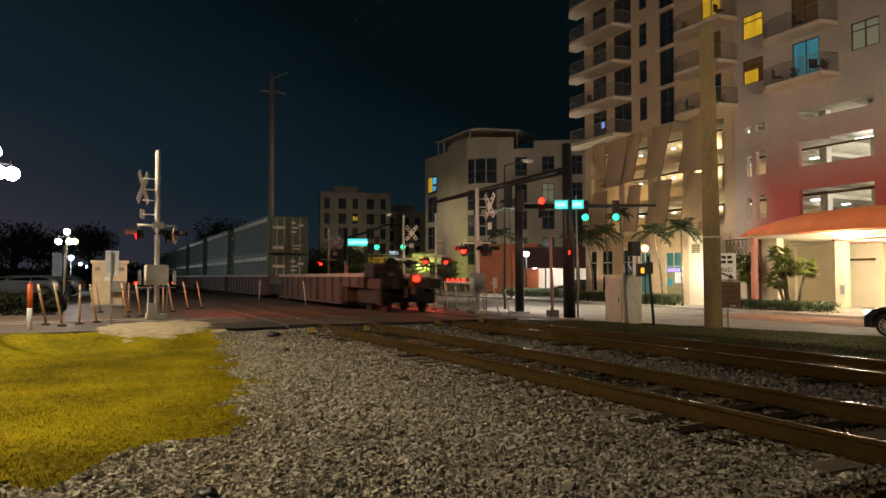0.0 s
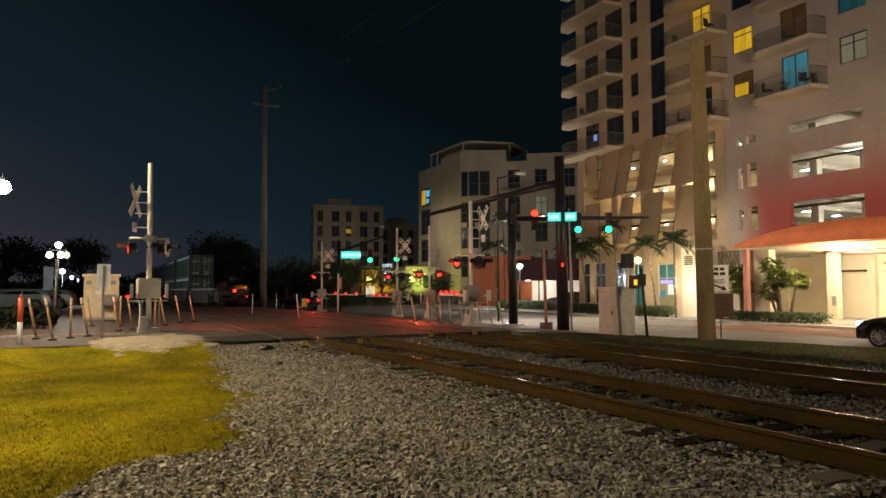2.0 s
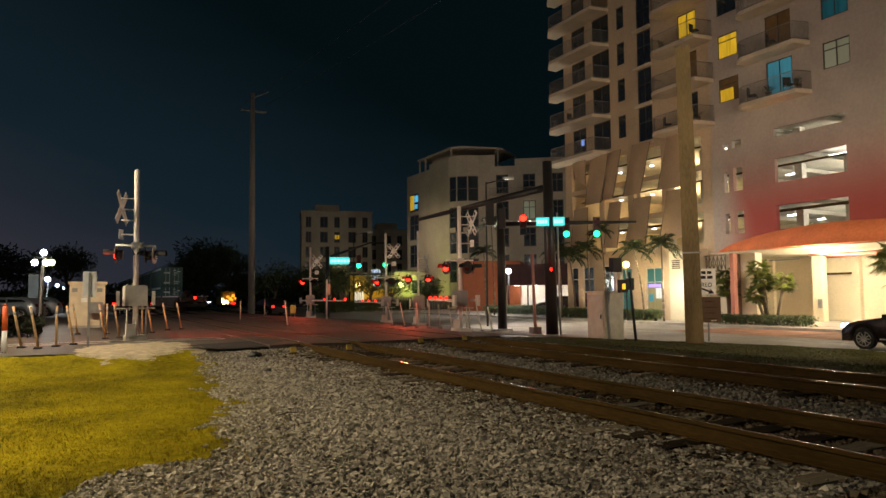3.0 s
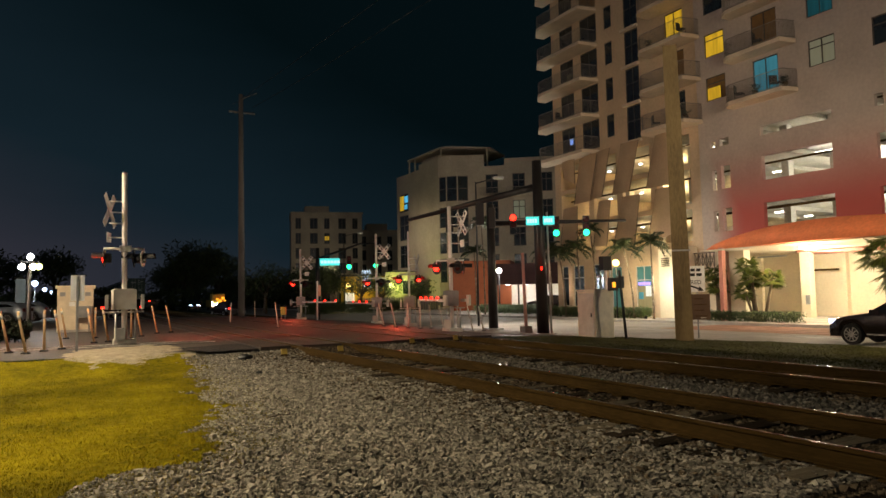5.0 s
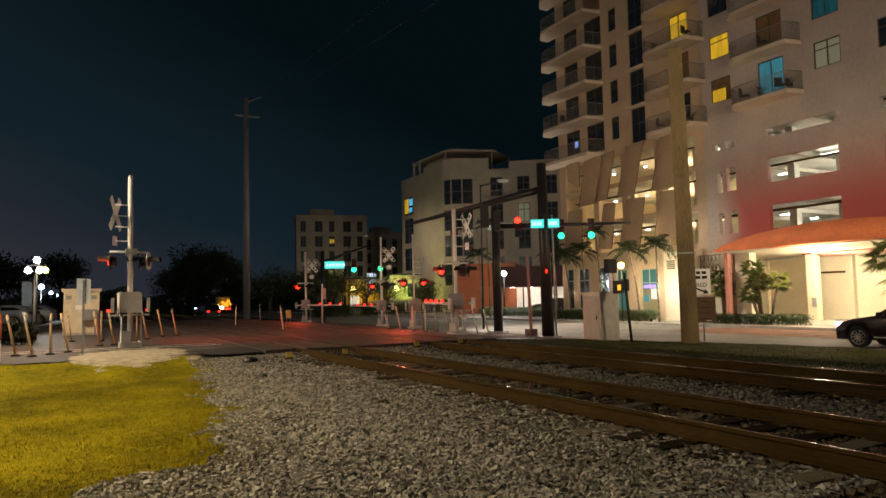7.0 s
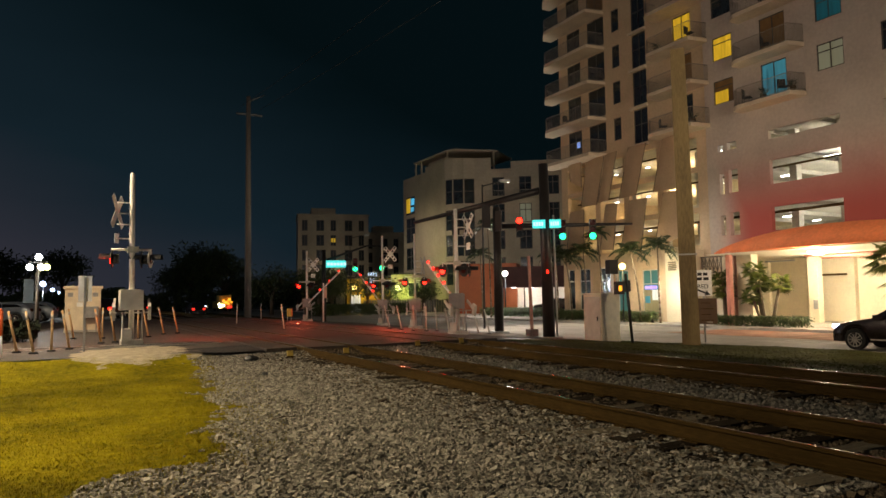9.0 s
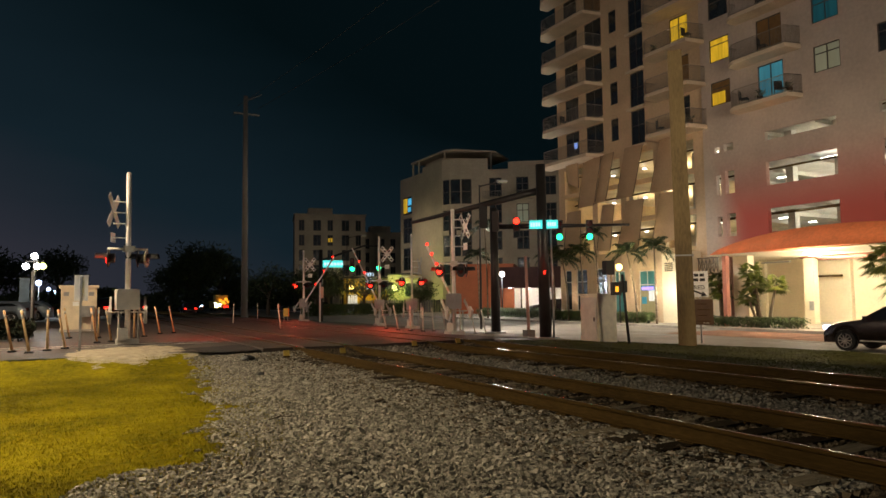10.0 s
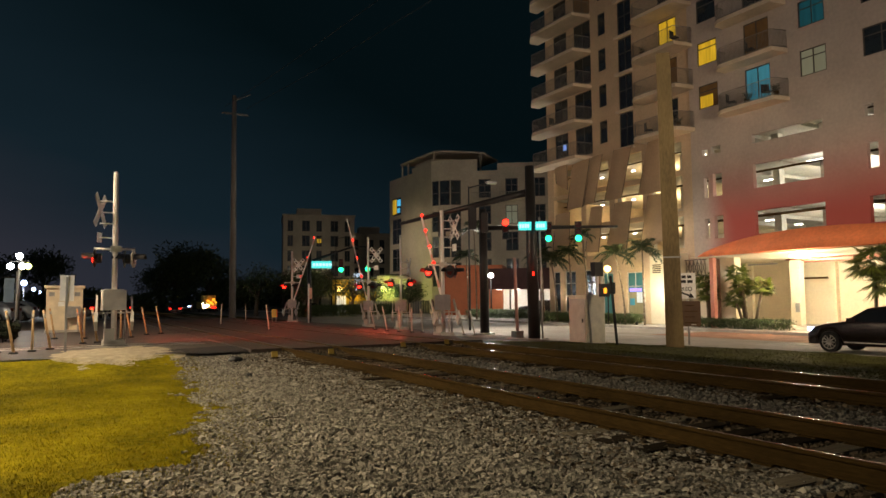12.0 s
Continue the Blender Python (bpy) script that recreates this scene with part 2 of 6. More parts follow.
E_WHITE = glow("white lamp glass", (1.0, 0.97, 0.92), 9)
E_WARM = glow("warm lamp glass", (1.0, 0.82, 0.52), 9)
E_COOL = glow("cool lamp glass", (0.50, 0.66, 1.0), 4)
E_YGLOBE = glow("yellow globe glass", (1.0, 0.74, 0.20), 3)
E_LIME = glow("lime lamp glass", (0.90, 1.0, 0.30), 2.5)
E_RED = glow("red signal lens", (1.0, 0.010, 0.004), 7.0)
E_REDSOFT = glow("red marker lens", (1.0, 0.014, 0.006), 3.0)
E_GREEN = glow("green signal lens", (0.010, 0.80, 0.24), 4.0)
E_AMBER = glow("amber signal", (1.0, 0.34, 0.02), 1.1)
E_SIGN = glow("lit street sign", (0.06, 0.62, 0.58), 0.7)
E_SIGNW = glow("lit sign writing", (0.55, 0.95, 0.95), 0.6)
E_TUBE = glow("fluorescent tube", (0.95, 1.0, 0.90), 6)
E_WINY = curtain("lit yellow blind", (1.0, 0.60, 0.03), 0.24)
E_WINB = curtain("lit blue curtain", (0.08, 0.38, 0.50), 0.17)
E_WINW = curtain("lit pale curtain", (0.80, 0.86, 0.62), 0.035)
E_WINCY = curtain("lit cyan blind", (0.10, 0.55, 0.90), 0.35)
E_WINT = curtain("dim teal blind", (0.02, 0.16, 0.20), 0.10)
E_TV = glow("blue screen light", (0.25, 0.42, 1.0), 0.45)
E_SHOPW = curtain("lit shop window", (0.95, 1.0, 0.95), 0.28)
E_NEONB = glow("violet neon", (0.35, 0.25, 1.0), 0.9)
E_HEAD = glow("headlight", (0.62, 0.66, 1.0), 4)
E_TAIL = glow("tail light", (1.0, 0.02, 0.01), 1.6)
E_DOOR = curtain("olive door leaf with added glow", (0.42, 0.36, 0.18), 0.16)
E_BANNER = curtain("back-lit banner", (0.55, 0.75, 1.0), 0.5)
E_TEAL = curtain("teal shop light", (0.12, 0.40, 0.42), 0.022)

# ---- mesh helpers ----


def box(bm, x0, x1, y0, y1, z0, z1, m=None):
    v = [bm.verts.new((x, y, z)) for x in (x0, x1) for y in (y0, y1) for z in (z0, z1)]
    if m is not None:
        for q in v:
            q.co = m @ q.co
    for f in ((0, 1, 3, 2), (4, 6, 7, 5), (0, 4, 5, 1), (2, 3, 7, 6), (0, 2, 6, 4), (1, 5, 7, 3)):
        bm.faces.new([v[i] for i in f])
    return v


def rod(bm, a, b, r, r2=None, seg=10):
    a, b = Vector(a), Vector(b)
    r2 = r if r2 is None else r2
    d = (b - a).normalized()
    s = d.orthogonal().normalized()
    t = d.cross(s)
    rings = []
    for p, q in ((a, r), (b, r2)):
        rings.append([bm.verts.new(p + (s * math.cos(k * math.tau / seg) + t * math.sin(k * math.tau / seg)) * q) for k in range(seg)])
    for k in range(seg):
        j = (k + 1) % seg
        bm.faces.new((rings[0][k], rings[0][j], rings[1][j], rings[1][k])).smooth = True
    bm.faces.new(rings[0][::-1])
    bm.faces.new(rings[1])


def ball(bm, c, r, seg=14, squash=1.0):
    g = bmesh.ops.create_uvsphere(bm, u_segments=seg, v_segments=seg // 2 + 2, radius=r)
    for v in g["verts"]:
        v.co = Vector((v.co.x, v.co.y, v.co.z * squash)) + Vector(c)
    for v in g["verts"]:
        for f in v.link_faces:
            f.smooth = True


def disc(bm, c, n, r, depth, seg=18):
    c, n = Vector(c), Vector(n).normalized()
    rod(bm, c - n * depth / 2, c + n * depth / 2, r, seg=seg)


def prism(bm, outline, z0, z1):
    """An upright prism over a plan outline."""
    lo, hi = [bm.verts.new((x, y, z0)) for x, y in outline], [bm.verts.new((x, y, z1)) for x, y in outline]
    k = len(outline)
    bm.faces.new(lo[::-1])
    bm.faces.new(hi)
    for i in range(k):
        bm.faces.new((lo[i], lo[(i + 1) % k], hi[(i + 1) % k], hi[i]))


def bevel(bm, w=0.015, seg=1):
    bmesh.ops.bevel(bm, geom=[e for e in bm.edges if e.is_manifold and e.calc_face_angle(0) > 0.6], offset=w, segments=seg, affect="EDGES", clamp_overlap=True)
    return bm


def mesh_of(name, bm, material):
    bmesh.ops.recalc_face_normals(bm, faces=bm.faces)
    me = bpy.data.meshes.new(name)
    bm.to_mesh(me)
    bm.free()
    me.materials.append(material)
    return me


def part(name, bm, material, parent, label=""):
    ob = new(name, mesh_of(name, bm, material))
    ob.parent = parent
    if label:
        tagged(ob, label)
    return ob


def solid(name, bm, material, label, category, kind="", group=""):
    return tagged(new(name, mesh_of(name, bm, material)), label, category, group, kind)


def thing(name, at, label, category, group="", turn=0, kind=""):
    ob = new(name)
    ob.empty_display_size = 0.2
    ob.matrix_basis = pose(*at, 0, 0, turn)
    return tagged(ob, label, category, group, kind)


def B():
    return bmesh.new()


def bx(*a, w=0.0, m=None):
    bm = B()
    box(bm, *a, m=m)
    return bevel(bm, w) if w else bm


def rd(a, b, r, r2=None, seg=10):
    bm = B()
    rod(bm, a, b, r, r2, seg)
    return bm


def raw(name, verts, faces, material):
    me = bpy.data.meshes.new(name)
    me.from_pydata(verts, [], faces)
    me.materials.append(material)
    return me


# ---- the lie of the land ----
R1, R2, R3, R4 = 5.61, 7.05, 9.66, 11.10   # the four rails


def smooth(a, b, v):
    t = min(1, max(0, (v - a) / (b - a)))
    return t * t * (3 - 2 * t)


def gz(x, y):
    """Height of the ground: raised tracks, a level crossing, and a street that lies lower."""
    open_ = -0.34 + 0.14 * smooth(2.0, 5.0, x) - 0.52 * smooth(12.0, 20.5, x)
    crossing = -0.03 - 0.67 * min(1, max(0, (x - 11.6) / 10.0))
    k = smooth(16.8, 19.2, y) * (1 - smooth(54, 62, y))
    return open_ * (1 - k) + crossing * k


def sheet(name, xs, ys, material, lift, label, category, keep=None, kind="structure"):
    verts, faces, index = [], [], {}
    for i, x in enumerate(xs):
        for j, y in enumerate(ys):
            index[i, j] = len(verts)
            verts.append((x, y, gz(x, y) + lift))
    for i in range(len(xs) - 1):
        for j in range(len(ys) - 1):
            if keep is None or keep((xs[i] + xs[i + 1]) / 2, (ys[j] + ys[j + 1]) / 2):
                faces.append((index[i, j], index[i + 1, j], index[i + 1, j + 1], index[i, j + 1]))
    me = raw(name, verts, faces, material)
    for f in me.polygons:
        f.use_smooth = True
    return tagged(new(name, me), label, category, "", kind)


def span(a, b, step):
    k = max(1, round((b - a) / step))
    return [a + (b - a) * i / k for i in range(k + 1)]

# ---- ground, roads, paths ----
far = [-900, -400, -200, -120, -80, -50]
ground = sheet("ground", far + span(-34, 30, 1.0) + [34, 45, 60, 90, 150, 300, 900], [-300, -100, -40] + span(-14, 66, 1.0) + [75, 90, 130, 200, 400, 1500],
               M_SOIL, -0.05, "dark ballast and bare soil beside the railway", "ground")
# sandy ground round the mast at the corner of the crossing
def sand_r(x, y):
    u, v = x - 1.45, y - 20.3 - 0.30 * (x - 1.45)
    return (u / 1.75) ** 2 + (v / 2.35) ** 2 + 0.5 * noise.noise((x * 1.6, y * 1.6, 3)) + 0.10 * noise.noise((x * 6, y * 6, 5))
def on_sand(x, y):
    return sand_r(x, y) < 0.55
# near lawn: its edge bends round the stones
def lawn_edge(y):
    return 1.2 + 0.6 * smooth(7.0, 9.2, y) + 0.5 * smooth(9.0, 12.0, y) + 0.4 * smooth(12.0, 17.0, y) + 0.1 * math.sin(y * 1.9)
def on_lawn(x, y):
    return 7.25 + 0.22 * math.sin(x * 1.7) - 0.9 * math.exp(-((x + 0.35) / 0.4) ** 2) - 0.5 * (x + 2) * (x < -2) < y < 19.05 + 0.2 * math.sin(x * 2.1) and not on_sand(x, y) and x < lawn_edge(y) - 0.1 + 0.25 * noise.noise((x * 1.3, y * 1.3, 0)) + 0.45 * noise.noise((x * 4.5, y * 4.5, 8))
sheet("lawn", span(-24, 4, 0.14), span(3, 20, 0.14), M_GRASS, -0.02, "patchy yellow-green lawn beside the ballast", "lawn", on_lawn)
# trodden brown dirt where the turf thins out into the stones
def on_dirt(x, y):
    return 3.0 < y < 18.4 and lawn_edge(y) - 0.6 < x < lawn_edge(y) + 0.30 + 0.5 * noise.noise((x * 1.1, y * 1.1, 7)) + 0.5 * noise.noise((x * 5, y * 5, 2))
sheet("dirt_strip", span(-2, 5, 0.1), span(3, 19, 0.1), mat("trodden brown dirt", (0.17, 0.125, 0.060), 0.95, spec=0.06, var=0.4, scale=4, bump=0.9, bscale=70), -0.0225,
      "trodden brown dirt between lawn and ballast", "dirt", on_dirt)
# dark apron strip in front of the crossing
def on_apron(x, y):
    return 2.6 + 0.3 * (20.5 - y) < x < 4.55 and 18.6 < y < 20.9 + 0.4 * (x - 4.5)
sheet("apron", span(2, 5, 0.2), span(18, 23, 0.2), mat("dark apron asphalt", (0.03, 0.024, 0.022), 0.8, var=0.4, scale=2, bump=0.5, bscale=80), 0.012,
      "dark asphalt apron beside the rails", "road", on_apron)
# red-brown band before the garage drive
sheet("driveway_band", span(28.2, 33.2, 1.0), span(14.0, 28.0, 1.0), mat("red-brown surface", (0.30, 0.17, 0.12), 0.85, spec=0.06, var=0.35, scale=1.2, bump=0.4, bscale=30), 0.002,
      "red-brown band before the garage drive", "pavement", lambda x, y: x > 28.5 and y < 27.5)
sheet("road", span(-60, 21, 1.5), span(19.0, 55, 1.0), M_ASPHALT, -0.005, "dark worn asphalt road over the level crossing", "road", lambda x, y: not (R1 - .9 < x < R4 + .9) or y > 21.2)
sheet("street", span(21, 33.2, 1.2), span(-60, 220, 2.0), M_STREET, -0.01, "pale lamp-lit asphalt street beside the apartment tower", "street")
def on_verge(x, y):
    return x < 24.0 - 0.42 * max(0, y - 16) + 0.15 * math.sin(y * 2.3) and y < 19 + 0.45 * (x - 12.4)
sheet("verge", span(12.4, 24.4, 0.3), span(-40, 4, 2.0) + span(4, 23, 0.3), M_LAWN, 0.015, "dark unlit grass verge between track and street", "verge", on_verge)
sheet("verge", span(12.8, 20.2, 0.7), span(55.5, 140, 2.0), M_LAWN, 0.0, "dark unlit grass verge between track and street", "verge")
sheet("pavement_near", span(14.5, 20.6, 0.6), span(22.2, 28.5, 0.6), M_WALKWAY, 0.02, "pale concrete corner pavement round the signal poles", "pavement",
      lambda x, y: (x - 20.6) * 0.9 + (28.5 - y) > -2.4 and y > 21.6 + (20.6 - x) * 0.25)
xs, ys = span(-1.5, 4.6, 0.07), span(16.2, 24.4, 0.07)
verts = [(x, y, gz(x, y) + 0.045 - 0.075 * max(0.0, sand_r(x, y)) + 0.012 * noise.noise((x * 12, y * 12, 1))) for x in xs for y in ys]
ny = len(ys)
faces = [(i * ny + j, (i + 1) * ny + j, (i + 1) * ny + j + 1, i * ny + j + 1) for i in range(len(xs) - 1) for j in range(ny - 1) if sand_r(xs[i], ys[j]) < 1.55]
tagged(new("sand_patch", raw("sand_patch", verts, faces, mat("sandy gravel", (0.42, 0.35, 0.24), 0.95, var=0.3, scale=5, bump=0.7, bscale=70))),
       "pale sandy gravel mound round the signal mast", "gravel", "", "structure")
# kerb and pavement in front of the tower
bm = B()
box(bm, 33.2, 33.45, -60, 220, -0.9, -0.55)
solid("kerb_far", bm, M_KERB, "low concrete kerb along the street", "kerb", "structure")
bm = B()
box(bm, 33.45, 62, -60, 220, -0.95, -0.56)
solid("pavement_far", bm, M_WALKWAY, "pale concrete pavement before the tower", "pavement", "structure")
# worn markings
bm = B()
for y0 in (22.6, 23.4):
    box(bm, -8, 4.2, y0, y0 + 0.12, -0.03, -0.014)
for k in range(7):
    box(bm, 26.9, 27.05, -30 + 9 * k, -26 + 9 * k, -0.72, -0.704)
solid("road_markings", bm, M_LINE, "faint worn white road paint lines", "road marking", "structure")

# crossing surface between and beside the rails
for x0, x1 in ((R1 - 0.95, R1 - 0.12), (R1 + 0.14, R2 - 0.14), (R2 + 0.12, R3 - 0.12), (R3 + 0.14, R4 - 0.14), (R4 + 0.12, R4 + 0.95)):
    surf = thing("crossing_surface", (0, 0, 0), "worn concrete crossing panels set between rails", "crossing panel", "panels of the level crossing", kind="structure")
    y, k = 18.4 + 0.5 * ((x0 * 7) % 1), 0
    while y < 54:
        part("panel", bx(x0, x1, y, y + 2.42, -0.16, -0.008, w=0.02), M_PANEL, surf)
        y += 2.45
# yellow end plates of the panels
for x, y in ((4.97, 17.5), (6.5, 17.5), (8.94, 18.1), (10.47, 18.2)):
    p = thing("panel_end_plate", (x, y, gz(x, y) - 0.02), "small dented yellow steel deflector plate", "deflector", "yellow deflector plates")
    bm = B()
    prism(bm, [(-0.09, -0.03), (0.08, -0.05), (0.09, 0.08), (-0.07, 0.10)], 0, 0.05)
    part("foot", bm, M_RUST, p)
    part("plate", bx(-0.08, 0.08, -0.02, 0.01, 0.02, 0.19, w=0.01, m=pose(0, 0, 0, -18, 0, 9)), M_YELLOW, p)

# ---- tracks ----
PROFILE = [(-0.07, -0.17), (0.07, -0.17), (0.07, -0.155), (0.012, -0.135), (0.012, -0.045), (0.036, -0.035), (0.036, -0.006), (0.026, 0), (-0.026, 0), (-0.036, -0.006), (-0.036, -0.035), (-0.012, -0.045), (-0.012, -0.135), (-0.07, -0.155)]


def rail(x, parent):
    bm = B()
    ys = [-14.0, 420.0]
    rings = [[bm.verts.new((x + a, y, b)) for a, b in PROFILE] for y in ys]
    k = len(PROFILE)
    for i in range(k):
        bm.faces.new((rings[0][i], rings[0][(i + 1) % k], rings[1][(i + 1) % k], rings[1][i]))
    r = part("rail", bm, M_RUST, parent)
    part("running_band", bx(x - 0.014, x + 0.012, -14, 420, -0.004, 0.0025), M_SHINE, r, "polished running band")


tie_me = mesh_of("tie", bx(-1.3, 1.3, -0.115, 0.115, -0.20, 0, w=0.02), M_TIE)
tie_mw = mesh_of("tie", bx(-1.3, 1.3, -0.115, 0.115, -0.20, 0, w=0.03), M_TIEW)
plate_me = mesh_of("tie_plate", bx(-0.11, 0.11, -0.1, 0.1, 0, 0.018, w=0.004), M_RUST)
TRACKS = []
for name, a, b in (("near", R1, R2), ("far", R3, R4)):
    tr = thing("railway_track", (0, 0, 0), "rusty steel railway track on wooden ties", "railway track", "the two tracks", kind="structure")
    TRACKS.append((tr, (a + b) / 2, a, b))
    rail(a, tr)
    rail(b, tr)

# ---- apartment tower: wall, openings, decks ----
FX = 36.4
FLOOR = [12.45 + 2.85 * k for k in range(9)]
TOP = 37.0


def pierced(bm, u0, u1, w0, w1, holes, depth, place):
    """A wall u by w with real openings; place(u, w, d) gives the point."""
    us = sorted({u0, u1, *[h[0] for h in holes], *[h[1] for h in holes]})
    ws = sorted({w0, w1, *[h[2] for h in holes], *[h[3] for h in holes]})
    us = [u for u in us if u0 <= u <= u1]
    ws = [w for w in ws if w0 <= w <= w1]
    def solid_at(i, j):
        u, w = (us[i] + us[i + 1]) / 2, (ws[j] + ws[j + 1]) / 2
        return not any(h[0] < u < h[1] and h[2] < w < h[3] for h in holes)
    for j in range(len(ws) - 1):
        i = 0
        while i < len(us) - 1:
            if not solid_at(i, j):
                i += 1
                continue
            k = i
            while k < len(us) - 1 and solid_at(k, j):
                k += 1
            v = [bm.verts.new(place(u, w, d)) for u in (us[i], us[k]) for w in (ws[j], ws[j + 1]) for d in (0, depth)]
            for f in ((0, 1, 3, 2), (4, 6, 7, 5), (0, 4, 5, 1), (2, 3, 7, 6), (0, 2, 6, 4), (1, 5, 7, 3)):
                bm.faces.new([v[q] for q in f])
            i = k


def window_unit(parent, place, u0, u1, w0, w1, pane, bars=1, name="window", frame_mat=None, mid=None, t=0.06):
    """Frame, bars and panes set into an opening."""
    fm = frame_mat or M_FRAME
    def slab(a, b, c, d, d0, d1):
        m_ = B()
        v = [m_.verts.new(place(u, w, e)) for u in (a, b) for w in (c, d) for e in (d0, d1)]
        for f in ((0, 1, 3, 2), (4, 6, 7, 5), (0, 4, 5, 1), (2, 3, 7, 6), (0, 2, 6, 4), (1, 5, 7, 3)):
            m_.faces.new([v[q] for q in f])
        return m_
    bm = B()
    ring = [[bm.verts.new(place(u, w, d)) for u, w in ((u0 + g_, w0 + g_), (u1 - g_, w0 + g_), (u1 - g_, w1 - g_), (u0 + g_, w1 - g_))] for g_, d in ((0, 0.05), (t, 0.05), (t, 0.14), (0, 0.14))]
    for a in range(4):
        for k in range(4):
            bm.faces.new((ring[a][k], ring[a][(k + 1) % 4], ring[(a + 1) % 4][(k + 1) % 4], ring[(a + 1) % 4][k]))
    win = part(name, bm, fm, parent)
    bm = B()
    v = [bm.verts.new(place(u, w, e)) for u in (u0 + t, u1 - t) for w in (w0 + t, w1 - t) for e in (0.09, 0.11)]
    for f in ((0, 1, 3, 2), (4, 6, 7, 5), (0, 4, 5, 1), (2, 3, 7, 6), (0, 2, 6, 4), (1, 5, 7, 3)):
        bm.faces.new([v[q] for q in f])
    part("pane", bm, pane, win)
    for k in range(1, bars + 1):
        u = u0 + (u1 - u0) * k / (bars + 1)
        part("mullion", slab(u - t / 2, u + t / 2, w0 + t, w1 - t, 0.06, 0.13), fm, win)
    if mid:
        w = w0 + (w1 - w0) * mid
        part("transom", slab(u0 + t, u1 - t, w - t / 2, w + t / 2, 0.065, 0.125), fm, win)
    return win


tower = thing("apartment_tower", (0, 0, 0), "tall beige and red stucco apartment tower over parking decks", "building")
HOLES, WIN = [], []
# parking deck openings
for y0, y1, z0, z1 in ((21.85, 26.18, 5.03, 6.45), (21.85, 26.18, 7.8, 9.25), (21.8, 26.18, 10.53, 11.06),
                       (28.4, 29.08, 5.0, 6.45), (28.4, 29.08, 7.7, 9.17), (28.42, 29.12, 10.44, 10.92), (29.42, 29.78, 5.05, 6.33), (29.42, 29.76, 7.66, 8.99), (29.4, 29.83, 10.43, 10.82),
                       (18.75, 19.5, 5.05, 6.45), (18.95, 19.52, 7.86, 9.22), (19.08, 19.55, 10.6, 11.22), (14.0, 18.1, 5.03, 6.45), (14.0, 18.1, 7.8, 9.25), (14.0, 18.1, 10.4, 12.0)):
    HOLES.append((y0, y1, z0, z1))
for a, b in ((31.6, 34.6), (35.2, 38.0), (38.6, 41.2), (41.8, 45.2)):
    for z0, z1 in ((4.6, 6.75), (7.1, 9.5), (9.85, 11.85)):
        HOLES.append((a, b, z0, z1))
# homes: windows and balcony doors, floor by floor
for k, z in enumerate(FLOOR[:8]):
    WIN.append((28.45, 29.95, z + 1.08 + 0.02 * k, z + 2.62 + 0.02 * k, {0: "halfyellow", 1: "yellow"}.get(k, "dark"), 0, 0.72))
    WIN.append((24.78, 26.48, z + (0.6 if k == 0 else 0.68), z + (2.68 if k == 0 else 2.66), {0: "blue", 1: "shutter"}.get(k, "dark"), 1, None))
    WIN.append((21.4, 22.93, z + (1.22 if k == 0 else 1.2), z + 2.72, "pale" if k == 0 else "teal" if k == 1 else "dark", 1, 0.7))
    WIN.append((17.6, 19.45, z + 1.3, z + 2.82, "dark", 1, 0.7))
    WIN.append((13.0, 14.6, z + 0.85, z + 2.75, "dark", 1, 0.7))
    WIN.append((31.75, 33.35, z + 0.2, z + 2.45, "yellow" if k == 2 else "shutter" if k == 1 else "dark", 1, None))
    WIN.append((35.9, 37.3, z + 0.05, z + 2.6, "dark", 1, 0.55))
    WIN.append((38.62, 39.45, z + 0.75, z + 2.5, "dark", 0, None))
    WIN.append((40.3, 42.3, z + 0.2, z + 2.5, "shutter" if k == 4 else "dark", 1, None))
    WIN.append((43.2, 44.9, z + 0.2, z + 2.5, "tv" if k == 0 else "dark", 1, None))
HOLES += [w[:4] for w in WIN]
HOLES += [(12.0, 29.0, -1.0, 3.75), (42.66, 43.95, 0.2, 3.5), (40.2, 41.5, 0.2, 3.5), (38.4, 39.5, -0.2, 3.2), (35.43, 36.96, -0.5, 3.15), (44.6, 45.4, 0.2, 3.5)]


def face(u, w, d):
    return (FX + d, u, w)


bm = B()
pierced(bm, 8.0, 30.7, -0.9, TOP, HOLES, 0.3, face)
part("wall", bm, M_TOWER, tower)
bm = B()
pierced(bm, 30.7, 46.0, -0.9, TOP, HOLES, 0.3, lambda u, w, d: (FX + 0.12 + d, u, w))
part("wall", bm, M_TOWERP, tower)
bm = B()
box(bm, FX + 0.44, 54, 45.7, 46.0, -0.9, TOP)
box(bm, FX + 0.44, 54, 8.0, 8.3, -0.9, TOP)
box(bm, 54, 54.3, 8.0, 46.0, -0.9, TOP)
part("wall", bm, M_TOWERP, tower)
part("roof", bx(FX + 0.02, 54.2, 8.02, 45.98, TOP, TOP + 0.4), M_SLAB, tower)
PANES = {"dark": M_GLASS, "yellow": E_WINY, "halfyellow": M_WOODDOOR, "blue": E_WINB, "shutter": M_WOODDOOR, "pale": E_WINW, "teal": E_WINT, "tv": M_GLASS}
